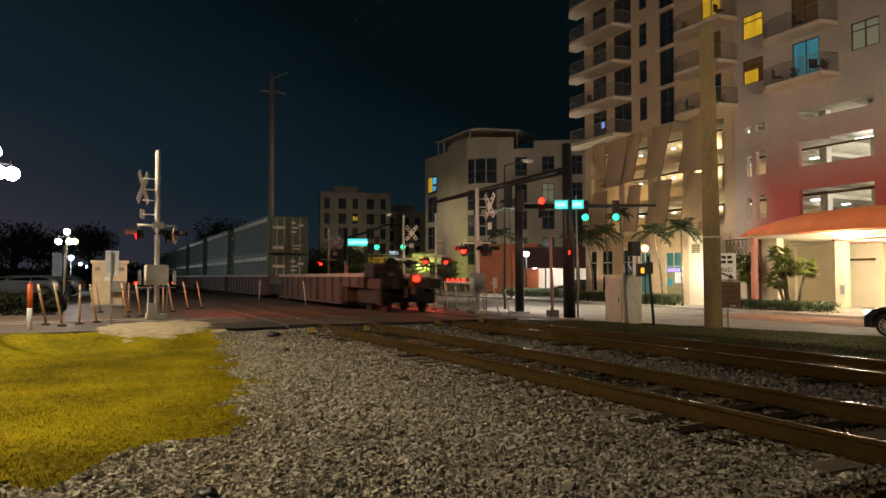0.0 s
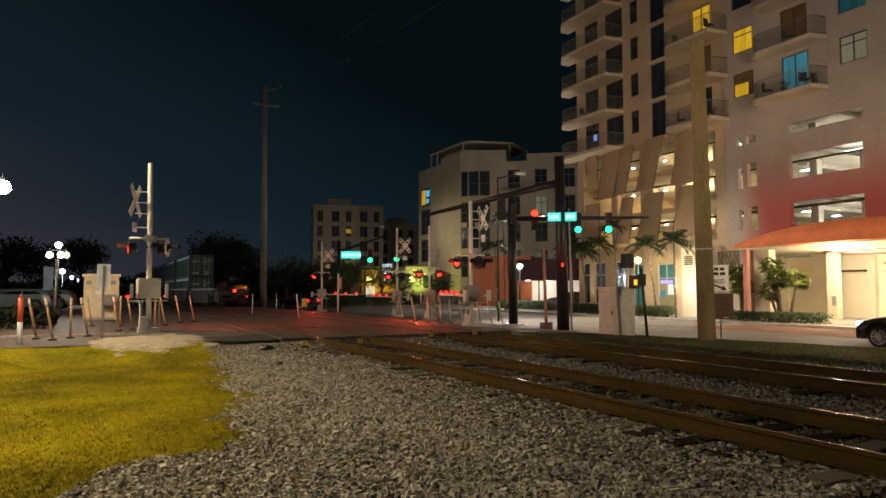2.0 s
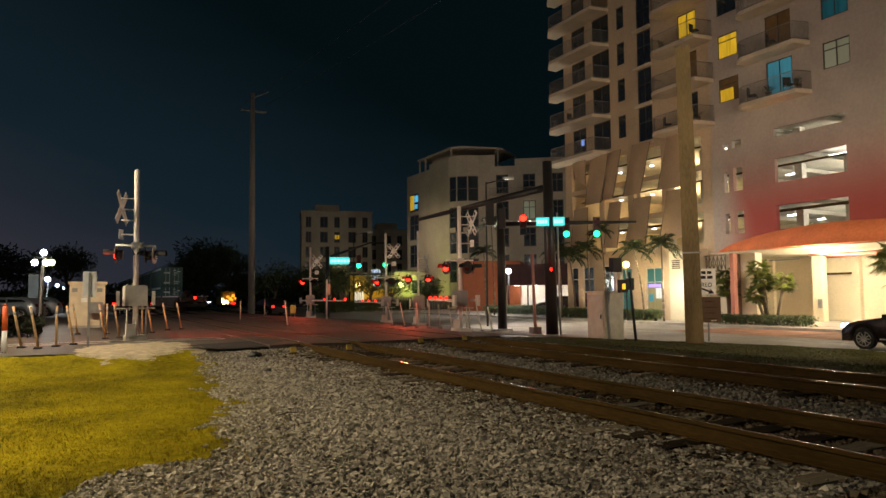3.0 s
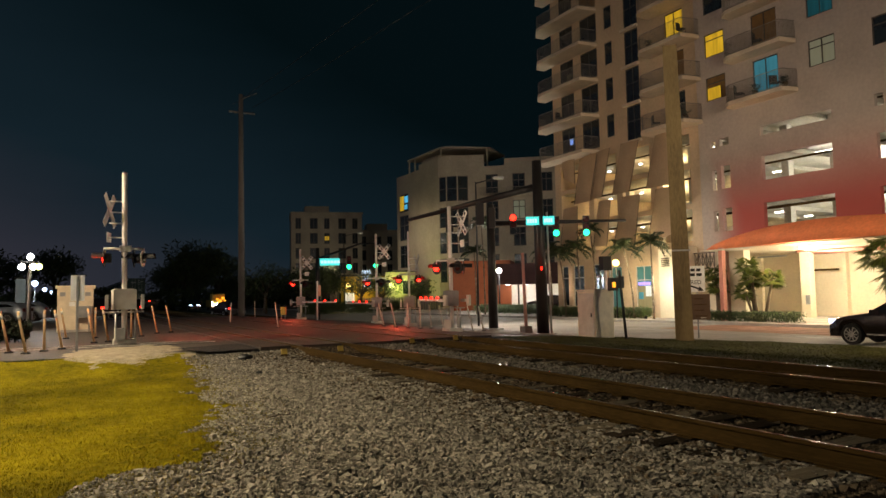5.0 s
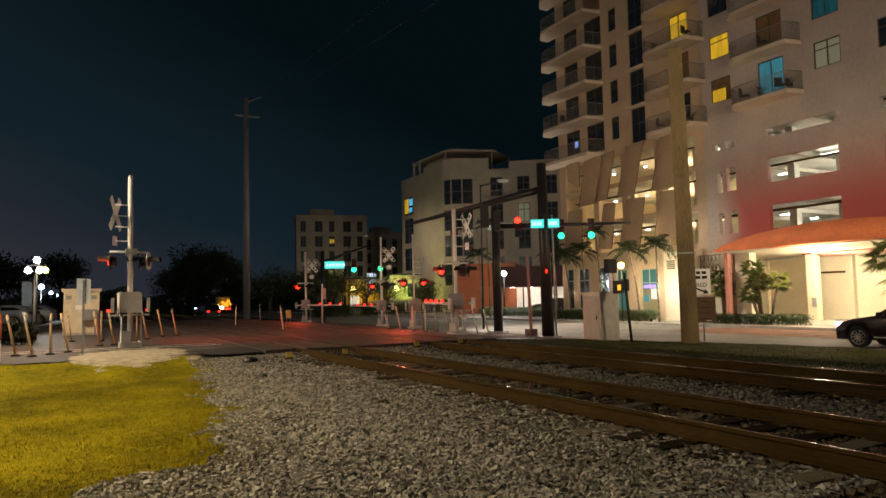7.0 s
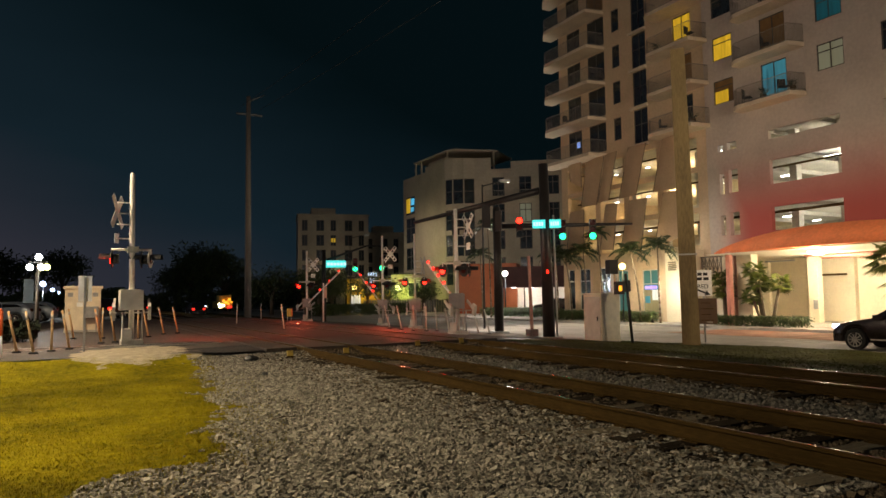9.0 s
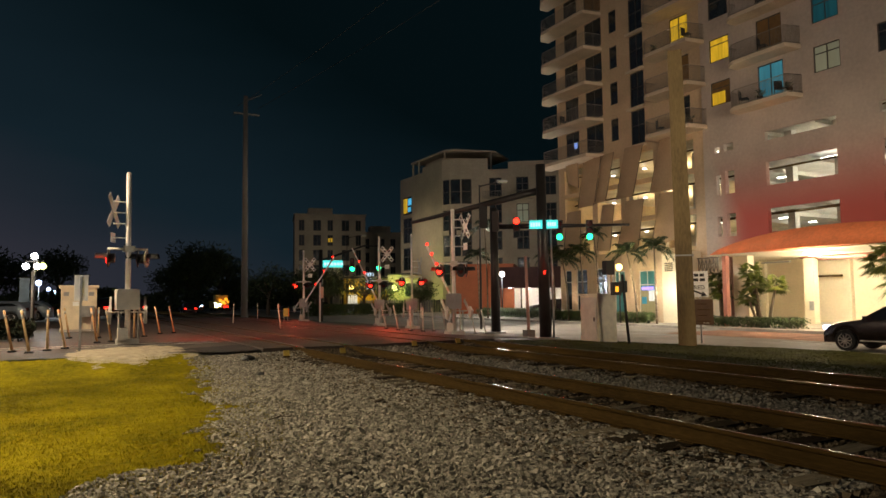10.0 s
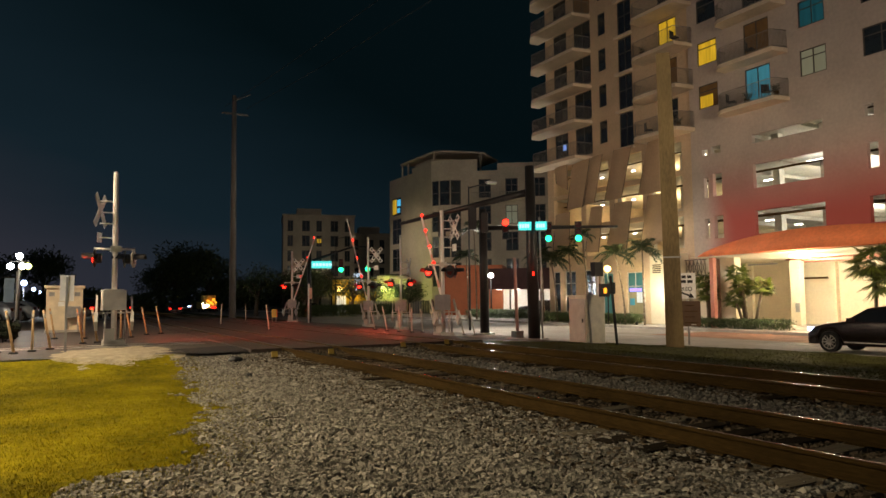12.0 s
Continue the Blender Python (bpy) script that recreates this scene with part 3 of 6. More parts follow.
for u0, u1, w0, w1, look_, bars, mid in WIN:
    w = window_unit(tower, face if u1 < 30.7 else (lambda u, w, d: (FX + 0.12 + d, u, w)), u0, u1, w0, w1, PANES[look_], bars, mid=mid)
    if look_ == "halfyellow":
        part("lit_blind", bx(FX + 0.075, FX + 0.088, u0 + 0.45, u1 - 0.07, w0 + 0.07, w0 + 0.85), E_WINY, w)
    if look_ == "tv":
        part("screen_glow", bx(FX + 0.19, FX + 0.208, u0 + 0.35, u0 + 0.75, w0 + 0.9, w0 + 1.4), E_TV, w)
# white ledges of the tall glass strip
for z in FLOOR[:8]:
    part("ledge", bx(FX - 0.12, FX + 0.1, 35.8, 37.5, z - 0.22, z - 0.04, w=0.02), M_SLAB, tower)


def balcony(u0, u1, z, deep, chamfer):
    """Slab with an angled end, picket railing and top rail, on the street side."""
    x0 = FX - deep
    bm = B()
    prism(bm, [(FX + 0.08, u0), (x0, u0 + 0.25), (x0, u1 - chamfer), (x0 + chamfer * 0.7, u1), (FX + 0.08, u1)], z - 0.24, z)
    s = part("balcony", bevel(bm, 0.02), M_SLAB, tower)
    bm = B()
    line = [(FX - 0.04, u0 + 0.05), (x0 + 0.08, u0 + 0.3), (x0 + 0.08, u1 - chamfer - 0.03), (x0 + chamfer * 0.7 + 0.06, u1 - 0.06), (FX - 0.04, u1 - 0.06)]
    for (xa, ya), (xb, yb) in zip(line, line[1:]):
        for h in (0.08, 1.05):
            rod(bm, (xa, ya, z + h), (xb, yb, z + h), 0.022, seg=6)
        n = max(2, int(math.hypot(xb - xa, yb - ya) / 0.085))
        for i in range(n + 1):
            x, y = xa + (xb - xa) * i / n, ya + (yb - ya) * i / n
            box(bm, x - 0.006, x + 0.006, y - 0.006, y + 0.006, z, z + 1.05)
    part("railing", bm, M_RAILING, s)


for k, z in enumerate(FLOOR[:8]):
    balcony(23.6, 27.9, z + 0.30, 1.15, 0.5)
    balcony(30.3, 34.7, z, 1.5, 0.5)
    balcony(40.2, 47.0, z - 0.05, 1.6, 1.2)

# parking decks behind the openings
DECKS = [4.25, 7.0, 9.75, 12.1]
for z in DECKS:
    part("deck", bx(FX + 0.45, 53.9, 8.4, 45.6, z - 0.25, z), M_DECK, tower)
for z in (6.75, 9.5, 11.85):
    for y in (21.2, 24.7, 28.2, 31.7):
        part("ceiling_beam", bx(FX + 0.5, 49.9, y - 0.14, y + 0.14, z - 0.26, z - 0.004), M_DECK, tower)
for y in (10.5, 20.6, 24.2, 27.4, 31.0, 34.9, 38.3, 41.5):
    part("deck_column", bx(40.4, 40.9, y - 0.25, y + 0.25, 4.25, 11.85, w=0.02), M_DECK, tower)
part("deck_wall", bx(50.0, 50.2, 8.4, 45.6, 4.25, 11.85), M_DECK, tower)
for k, z in enumerate((6.45, 9.2, 11.55)):
    for y, x, w_ in {0: ((31.0, 46.0, 0.25), (29.6, 46.0, 0.25)), 1: ((23.4, 38.2, 0.5),), 2: ()}[k]:
        part("tube_light", bx(x - 0.08, x + 0.08, y - w_, y + w_, z - 0.06, z), E_TUBE, tower)
    for y, x in ((18.0, 41), (28.7, 42), (33.0, 40.5), (36.8, 40.5), (40.0, 40.5), (43.6, 40.5)):
        w_ = 0.65 if y < 30 else 0.12
        part("tube_light", bx(x - 0.08, x + 0.08, y - w_, y + w_, z - 0.03, z + 0.03), E_TUBE, tower)
    part("pipe", rd((37.4, 9, z - 0.25), (37.4, 45, z - 0.25), 0.05, seg=6), M_RUST, tower)
    part("pipe", rd((37.9, 9, z - 0.1), (37.9, 45, z - 0.1), 0.03, seg=6), M_RUST, tower)
for y, colour in ((23.5, (0.95, 0.95, 0.80)), (38.5, (1.0, 0.76, 0.36))):
    for z, p in ((5.7, 330), (8.4, 400), (11.0, 260)):
        lamp("deck_lamp", "POINT", (42.8, y, z), p * (1.0 if y > 30 else 1), colour, 0.3)

# tan sails that screen the decks
UPPER = (((44.50, 12.14), (42.91, 12.22), (42.88, 10.08), (44.21, 10.76)),
        ((42.22, 12.04), (40.13, 12.23), (41.12, 8.46), (42.97, 8.43)),
        ((40.04, 12.21), (38.74, 12.26), (39.76, 8.63), (40.92, 8.53)),
        ((37.53, 12.31), (35.75, 12.24), (36.86, 8.61), (38.58, 8.56)),
        ((34.13, 12.29), (32.50, 12.21), (32.81, 8.57), (35.14, 8.56)))
LOWER = (((44.60, 8.26), (42.87, 8.29), (42.98, 5.03), (45.06, 5.19)),
        ((40.32, 8.36), (39.00, 8.32), (39.57, 4.78), (41.03, 4.89)),
        ((37.73, 8.36), (35.96, 8.32), (36.67, 4.57), (38.77, 4.73)),
        ((34.44, 8.47), (32.86, 8.43), (32.94, 5.26), (35.36, 4.48)))
for gap, sails in ((0.30, UPPER), (0.15, LOWER)):
    for corners in sails:
        q = [(FX - gap - 0.03 * k, y, z) for k, (y, z) in enumerate(corners)]
        bm = B()
        # a slightly sagging cloth-like sheet of two thicknesses
        n_ = 7
        rows_ = []
        for i in range(n_ + 1):
            for k in range(n_ + 1):
                s, t = i / n_, k / n_
                c = Vector(q[0]).lerp(Vector(q[1]), s).lerp(Vector(q[3]).lerp(Vector(q[2]), s), t)
                c.x -= 0.10 * math.sin(math.pi * s) + 0.05 * math.sin(math.pi * t * 2)
                rows_.append((bm.verts.new(c), bm.verts.new(c + Vector((0.04, 0, 0)))))
        for i in range(n_):
            for k in range(n_):
                a, b, c, d = (rows_[u * (n_ + 1) + v] for u, v in ((i, k), (i + 1, k), (i + 1, k + 1), (i, k + 1)))
                bm.faces.new((a[0], b[0], c[0], d[0])).smooth = True
                bm.faces.new((d[1], c[1], b[1], a[1])).smooth = True
        s = part("screen_panel", bm, M_SAIL, tower, "tan slanted mesh sail")
        for a, b in ((q[0], q[3]), (q[1], q[2])):
            part("edge_cable", rd(a, b, 0.025, seg=6), M_FRAME, s)

# ground floor: shop windows, door, garage hall under the curved canopy
W2 = lambda u, w, d: (FX + 0.12 + d, u, w)
window_unit(tower, W2, 42.66, 43.95, 0.2, 3.5, M_GLASS, 1, frame_mat=M_FRAMEW, mid=0.7)
window_unit(tower, W2, 40.2, 41.5, 0.2, 3.5, M_GLASS, 1, frame_mat=M_FRAMEW, mid=0.7)
window_unit(tower, W2, 44.6, 45.4, 0.2, 3.5, M_GLASS, 0, frame_mat=M_FRAMEW, mid=0.7)
w = window_unit(tower, W2, 38.4, 39.5, -0.2, 3.2, E_TEAL, 0, frame_mat=M_FRAMEW, mid=0.7)
d = window_unit(tower, W2, 35.43, 36.96, -0.5, 3.15, E_TEAL, 1, "shop_door", M_FRAMEW, 0.72)
# olive lower door leaf, its brightness put in as a glow
part("door_leaf", bx(FX + 0.175, FX + 0.195, 35.52, 36.88, -0.42, 1.70), E_DOOR, d, "olive door leaf with added glow")
part("neon_sign", bx(FX + 0.08, FX + 0.15, 35.6, 36.7, 1.75, 1.98), E_NEONB, d, "violet neon strip")
part("poster", bx(FX + 0.13, FX + 0.16, 35.55, 36.05, 0.95, 1.7), E_SHOPW, d, "pale lit poster")
part("poster", bx(FX + 0.13, FX + 0.16, 36.3, 36.75, 0.75, 1.25), E_WINB, d, "blue lit poster")
for q in ((44.0, 44.2, 8.4, 34.2), (FX + 0.44, 44.0, 34.0, 34.2)):
    part("hall_wall", bx(*q, -0.8, 3.95), M_CREAM, tower, "cream painted hall wall")
for q in ((43.7, 43.99, 31.9, 32.5), (41.2, 41.7, 26.65, 27.3), (43.6, 43.99, 25.75, 26.0)):
    part("hall_pier", bx(*q, -0.6, 3.71, w=0.02), M_CREAM, tower, "cream painted hall pier")
part("hall_ceiling", bx(FX - 2.0, 44.0, 8.4, 29.4, 3.72, 3.76), M_CREAM, tower)
part("hall_ceiling", bx(FX + 0.44, 44.0, 29.4, 34.0, 3.72, 3.76), M_CREAM, tower)
part("hall_floor", bx(FX - 0.5, 44.0, 8.4, 34.0, -0.6, -0.545), M_WALKWAY, tower)
bm = B()
box(bm, 43.92, 43.985, 26.1, 31.0, -0.55, 2.5)
part("roller_door", bevel(bm, 0.02), M_CREAM, tower, "cream roller door")
part("barrier_bar", bx(43.0, 43.12, 25.93, 28.0, 2.42, 2.55, w=0.02), M_RUST, tower, "brown clearance bar")
part("notice_board", bx(41.12, 41.19, 26.68, 26.95, 0.3, 0.88), M_BACK, tower, "grey notice board")
for x, y0, y1 in ((39.0, 9, 26), (40.5, 9, 26), (42.5, 12, 28)):
    part("ceiling_pipe", rd((x, y0, 3.55), (x, y1, 3.55), 0.06, seg=8), M_PINKCOL, tower, "orange-brown ceiling pipe")
part("tube_fitting", bx(40.9, 41.1, 28.05, 30.1, 3.40, 3.50, w=0.02), M_BACK, tower, "unlit grey tube fitting")
for y, x in ((24.25, 37.2), (24.85, 38.6), (16.5, 38.0)):
    part("hall_lamp", bx(x - 0.2, x + 0.2, y - 0.22, y + 0.22, 3.56, 3.70, w=0.03), E_WARM, tower, "bright warm flood lamp")
lamp("hall_flood", "POINT", (39.6, 24.8, 2.8), 350, (1.0, 0.88, 0.62), 0.3)
lamp("hall_flood", "POINT", (39.5, 16.5, 2.8), 190, (1.0, 0.84, 0.58), 0.25)
part("column", bx(FX - 0.05, FX + 0.55, 27.7, 28.75, -0.6, 3.72, w=0.03), M_CREAM, tower)
part("column", bx(FX - 1.2, FX - 0.9, 28.35, 28.62, -0.6, 3.9, w=0.03), M_PINKCOL, tower, "slim pink column")
part("column", bx(FX - 0.05, FX + 0.45, 12.2, 12.9, -0.6, 3.72, w=0.03), M_PINKCOL, tower)
# bright stair corner
bm = B()
box(bm, FX - 1.6, FX - 0.02, 31.2, 31.5, -0.6, 4.2)
box(bm, FX - 0.02, FX + 0.1, 31.5, 34.6, -0.6, 4.2)
part("porch_wall", bm, M_CREAM, tower, "bright porch wall")
bm = B()
for k in range(5):
    z = 3.0 + k * 0.13
    box(bm, FX - 0.08, FX - 0.03, 33.6, 34.3, z, z + 0.07)
part("vent_grille", bm, M_FRAME, tower, "dark slatted vent")
lamp("porch_lamp", "POINT", (FX - 1.5, 33.0, 1.8), 90, (0.95, 0.95, 0.80), 0.15)
# ornamental grille panel beside the column
bm = B()
for k in range(6):
    rod(bm, (FX - 0.5, 29.5 + k * 0.3, 2.7), (FX - 0.5, 29.5 + k * 0.3, 3.7), 0.03, seg=6)
for k in range(5):
    rod(bm, (FX - 0.5, 29.5 + k * 0.3, 2.75), (FX - 0.5, 29.8 + k * 0.3, 3.65), 0.022, seg=6)
    rod(bm, (FX - 0.5, 29.8 + k * 0.3, 2.75), (FX - 0.5, 29.5 + k * 0.3, 3.65), 0.022, seg=6)
for z in (2.7, 3.7):
    rod(bm, (FX - 0.5, 29.4, z), (FX - 0.5, 31.1, z), 0.035, seg=6)
part("grille", bm, M_RAILING, tower, "dark lattice grille")
# canopy: a curved fascia that bows out over the drive
bm = B()
lower, upper, inner = [], [], []
for i in range(25):
    s = i / 24
    y = 30.4 - 17.4 * s
    bow = math.sin(math.pi * s)
    lower.append(bm.verts.new((FX - 0.1 - 2.6 * bow, y, 3.82 - 0.05 * bow)))
    upper.append(bm.verts.new((FX - 0.06 - 1.5 * bow, y, 3.95 + 1.02 * bow ** 0.7)))
    inner.append(bm.verts.new((FX + 0.02, y, 3.98 + 1.08 * bow ** 0.7)))
back = [bm.verts.new((FX + 0.02, v.co.y, 3.80)) for v in lower]
for i in range(24):
    for a, b in ((lower, upper), (upper, inner), (back, lower)):
        bm.faces.new((a[i], a[i + 1], b[i + 1], b[i])).smooth = a is lower
part("canopy", bm, M_CANOPY, tower, "curved orange stucco canopy")
lamp("canopy_lamp", "POINT", (FX - 1.9, 22.5, 2.7), 330, (1.0, 0.82, 0.55), 0.2)

# uplights under the palms, added to brighten the tower wall; none is seen
for y in (34.5, 38.0, 43.7):
    p = thing("uplight", (34.85, y, -0.56), "small dark uplight added unseen in the planting", "uplight", "landscape uplights")
    part("can", rd((0, 0, 0), (0.05, 0, 0.22), 0.09, 0.11, 12), M_BLACK, p)
    part("lens", rd((0.05, 0, 0.222), (0.052, 0, 0.235), 0.095, 0.095, 12), E_WINW, p)
    lamp("uplight_fill", "SPOT", (34.91, y, -0.25), 200 if y < 35 else 800, (1.0, 0.78, 0.52), 0.12, aim=(36.0, y, 14.0), spot=120)

part("base_wall", bx(FX - 0.035, FX - 0.005, 29.05, 31.15, -0.6, 3.78), M_CREAM, tower, "cream painted base wall")

# ---- other buildings ----
def corner_building():
    b = thing("corner_building", (0, 0, 0), "pale five-storey corner building with curved bay and rooftop pergola", "building")
    A, Cn = (44.6, 95.0), (44.6, 81.5)
    ang = radians(38)
    dx, dy = math.cos(ang), -math.sin(ang)
    S = (47.6, 78.6)
    E = (S[0] + 22 * dx, S[1] + 22 * dy)
    zt = 18.6
    # side parallel to the tracks
    hs = [(91.0, 94.1, 13.9, 16.6), (91.0, 94.1, 9.6, 13.4), (91.0, 94.1, 5.5, 8.9), (91.0, 94.1, 1.2, 4.8)]
    bm = B()
    pierced(bm, 87.4, 95.0, -0.9, zt + 0.9, hs, 0.35, lambda u, w, d: (44.6 + d, u, w))
    box(bm, 44.58, 44.95, 81.5, 87.4, -0.9, zt + 1.6)
    part("wall", bm, M_BLDC, b)
    for k, h in enumerate(hs):
        w = window_unit(b, lambda u, w, d: (44.6 + d, u, w), *h, M_GLASS, 1, mid=0.6, t=0.12)
        if k == 0:
            part("lit_pane", bx(44.64, 44.68, 92.7, 94.0, 14.2, 16.4), E_WINY, w, "lit amber blind")
            part("lit_pane", bx(44.64, 44.68, 91.3, 92.5, 15.3, 16.3), E_WINCY, w, "lit cyan pane")
            part("lit_pane", bx(44.64, 44.68, 91.5, 92.5, 14.3, 15.0), E_WINCY, w, "lit cyan pane")
    # rounded corner bay, in facets
    pts = [(44.6, 81.5), (45.1, 80.3), (46.2, 79.2), (47.6, 78.6)]
    for (xa, ya), (xb, yb) in zip(pts, pts[1:]):
        ln = math.hypot(xb - xa, yb - ya)
        ux, uy = (xb - xa) / ln, (yb - ya) / ln
        def pl(u, w, d, xa=xa, ya=ya, ux=ux, uy=uy):
            return (xa + ux * u - uy * d, ya + uy * u + ux * d, w)
        hh = [(0.06, ln - 0.06, 3.0, 6.2), (0.06, ln - 0.06, 6.9, 9.8), (0.06, ln - 0.06, 10.4, 13.2), (0.06, ln - 0.06, 14.0, 17.4)]
        bm = B()
        pierced(bm, 0, ln, -0.9, zt + 1.6, hh, 0.3, pl)
        part("wall", bm, M_BLDC, b)
        for h in hh:
            window_unit(b, pl, *h, M_GLASS, 0, mid=0.5, t=0.09)
    def fr(u, w, d):
        return (S[0] + dx * u - dy * d, S[1] + dy * u - dx * -d, w)
    hs = []
    for k in range(5):
        z = 0.5 + 3.6 * k
        for u0 in (2.35, 5.95, 9.6, 13.2):
            hs.append((u0, u0 + 1.65, z, z + 2.55))
    bm = B()
    pierced(bm, 0, 22, -0.9, zt, hs, 0.35, fr)
    part("wall", bm, M_BLDC, b)
    for i, h in enumerate(hs):
        window_unit(b, fr, *h, E_WINW if i == 13 else M_GLASS, 1, mid=0.65, t=0.1)
    for k in (4,):
        for u0 in (1.5, 5.2):
            bm = B()
            v = []
            for u in (u0, u0 + 3.0):
                for w in (14.35, 14.5):
                    for d in (-1.0, 0):
                        v.append(bm.verts.new(fr(u, w, d)))
            for f in ((0, 1, 3, 2), (4, 6, 7, 5), (0, 4, 5, 1), (2, 3, 7, 6), (0, 2, 6, 4), (1, 5, 7, 3)):
                bm.faces.new([v[q] for q in f])
            s = part("balcony", bm, M_BLDC, b)
            for i in range(16):
                u = u0 + 3.0 * i / 15
                part("baluster", rd(fr(u, 14.5, -0.95), fr(u, 15.5, -0.95), 0.02, seg=5), M_RAILING, s)
            bm = B()
            rod(bm, fr(u0, 15.5, -0.95), fr(u0 + 3, 15.5, -0.95), 0.035, seg=5)
            part("railing", bm, M_RAILING, s)
    # body behind, stepped roof and pergola
    bm = B()
    prism(bm, [(45.0, 94.9), (45.0, 81.6), (47.8, 79.2), (E[0], E[1] + 0.5), (70, 95)], -0.9, zt - 0.02)
    part("core", bm, M_BLDC, b)
    bm = B()
    prism(bm, [(46.2, 89.5), (46.2, 84.5), (49.5, 83.5), (53, 85), (53, 90)], zt, zt + 2.7)
    part("penthouse", bevel(bm, 0.05), M_BLDC, b)
    bm = B()
    prism(bm, [(44.7, 91.4), (44.7, 81.2), (45.4, 80.0), (51.2, 78.4), (56, 82), (56, 91.4)], zt + 2.75, zt + 2.98)
    part("pergola_roof", bevel(bm, 0.04), M_BLDC, b, "flat rooftop pergola slab")
    for x, y in ((44.9, 91.1), (44.9, 89.2), (44.95, 81.4), (50.9, 78.9)):
        part("pergola_post", rd((x, y, zt), (x, y, zt + 2.8), 0.13), M_BLDC, b)
    bm = B()
    v = [bm.verts.new(fr(u, w, d)) for u in (4.9, 11.5) for w in (zt - 0.01, zt + 0.95) for d in (0.02, 0.4)]
    for f in ((0, 1, 3, 2), (4, 6, 7, 5), (0, 4, 5, 1), (2, 3, 7, 6), (0, 2, 6, 4), (1, 5, 7, 3)):
        bm.faces.new([v[q] for q in f])
    part("parapet", bm, M_BLDC, b)
    bm = B()
    v = [bm.verts.new(fr(u, w, d)) for u in (0.0, 2.2) for w in (zt - 0.01, zt + 1.6) for d in (0.02, 0.4)]
    for f in ((0, 1, 3, 2), (4, 6, 7, 5), (0, 4, 5, 1), (2, 3, 7, 6), (0, 2, 6, 4), (1, 5, 7, 3)):
        bm.faces.new([v[q] for q in f])
    part("parapet", bm, M_BLDC, b)
    # rust-red shop wing and lit shopfront at street level
    bm = B()
    prism(bm, [(40.2, 70.5), (45.8, 66.5), (49.5, 71.0), (44.0, 76)], -0.9, 5.3)
    part("shop_wing", bevel(bm, 0.04), M_BRICKY, b, "rust-red stucco shop wing")
    m = Matrix.Translation((43.0, 66.0, -0.6)) @ Matrix.Rotation(radians(-42), 4, "Z")
    part("shopfront_wall", bx(0, 11, 3.2, 3.4, 0, 3.0, m=m), M_WHITEP, b, "white lit shopfront wall")
    part("overhang", bx(-0.2, 11.2, -0.2, 3.6, 3.0, 3.35, m=m), M_MAROON, b)
    part("upper_wall", bx(0, 11, 0.6, 3.4, 3.35, 5.4, m=m), M_MAROON, b, "dark maroon upper wall")
    for k in range(5):
        part("shopfront_post", rd(m @ Vector((0.4 + 2.5 * k, 0, 0)), m @ Vector((0.4 + 2.5 * k, 0, 3.0)), 0.09), M_FRAME, b)
        part("soffit_lamp", bx(1.2 + 2.1 * k, 1.7 + 2.1 * k, 1.4, 1.6, 2.96, 2.99, m=m), E_WHITE, b)
    lamp("shopfront_light", "POINT", m @ Vector((3.0, 1.4, 2.6)), 70, (1.0, 0.86, 0.66), 0.3)
    lamp("shopfront_light", "POINT", m @ Vector((8.5, 1.4, 2.6)), 70, (1.0, 0.80, 0.60), 0.3)
    return b


corner_building()


def block_building(x, y, w, d, h, m, label, turn, lit=()):
    b = thing("far_building", (x, y, -0.8), label, "building", turn=turn)
    n = int(w / 3.1)
    hs = [(0.9 + i * 3.1, 2.1 + i * 3.1 + 0.5 * (i % 2), 0.7 + k * 3.3, 3.1 + k * 3.3) for i in range(n) for k in range(int(h / 3.3))]
    bm = B()
    pierced(bm, 0, w, 0, h, hs, 0.3, lambda u, z, e: (u, e, z))
    box(bm, 0.02, w - 0.02, 0.32, d, 0.0, h - 0.02)
    part("wall", bm, m, b)
    bm = B()
    box(bm, -0.2, w + 0.2, -0.2, d, h, h + 0.35)
    box(bm, w * 0.2, w * 0.55, d * 0.3, d * 0.7, h + 0.35, h + 2.2)
    part("roof", bm, m, b)
    for i, q in enumerate(hs):
        w = window_unit(b, lambda u, z, e: (u, e, z), *q, M_GLASS, 1, t=0.12)
        if i in lit:
            for a in (0.16, 0.72):
                part("lit_blind", bx(q[0] + a, q[0] + a + 0.4, 0.07, 0.085, q[2] + 0.8, q[2] + 1.7), E_WINY, w, "small lit blind")
    return b


block_building(43.0, 146, 15.5, 14, 20.6, M_FARB, "dim beige apartment block beyond the crossing", -15, (16,))
block_building(60.0, 150, 14, 12, 17.5, M_FARB, "dark apartment block behind the crossing", -15)


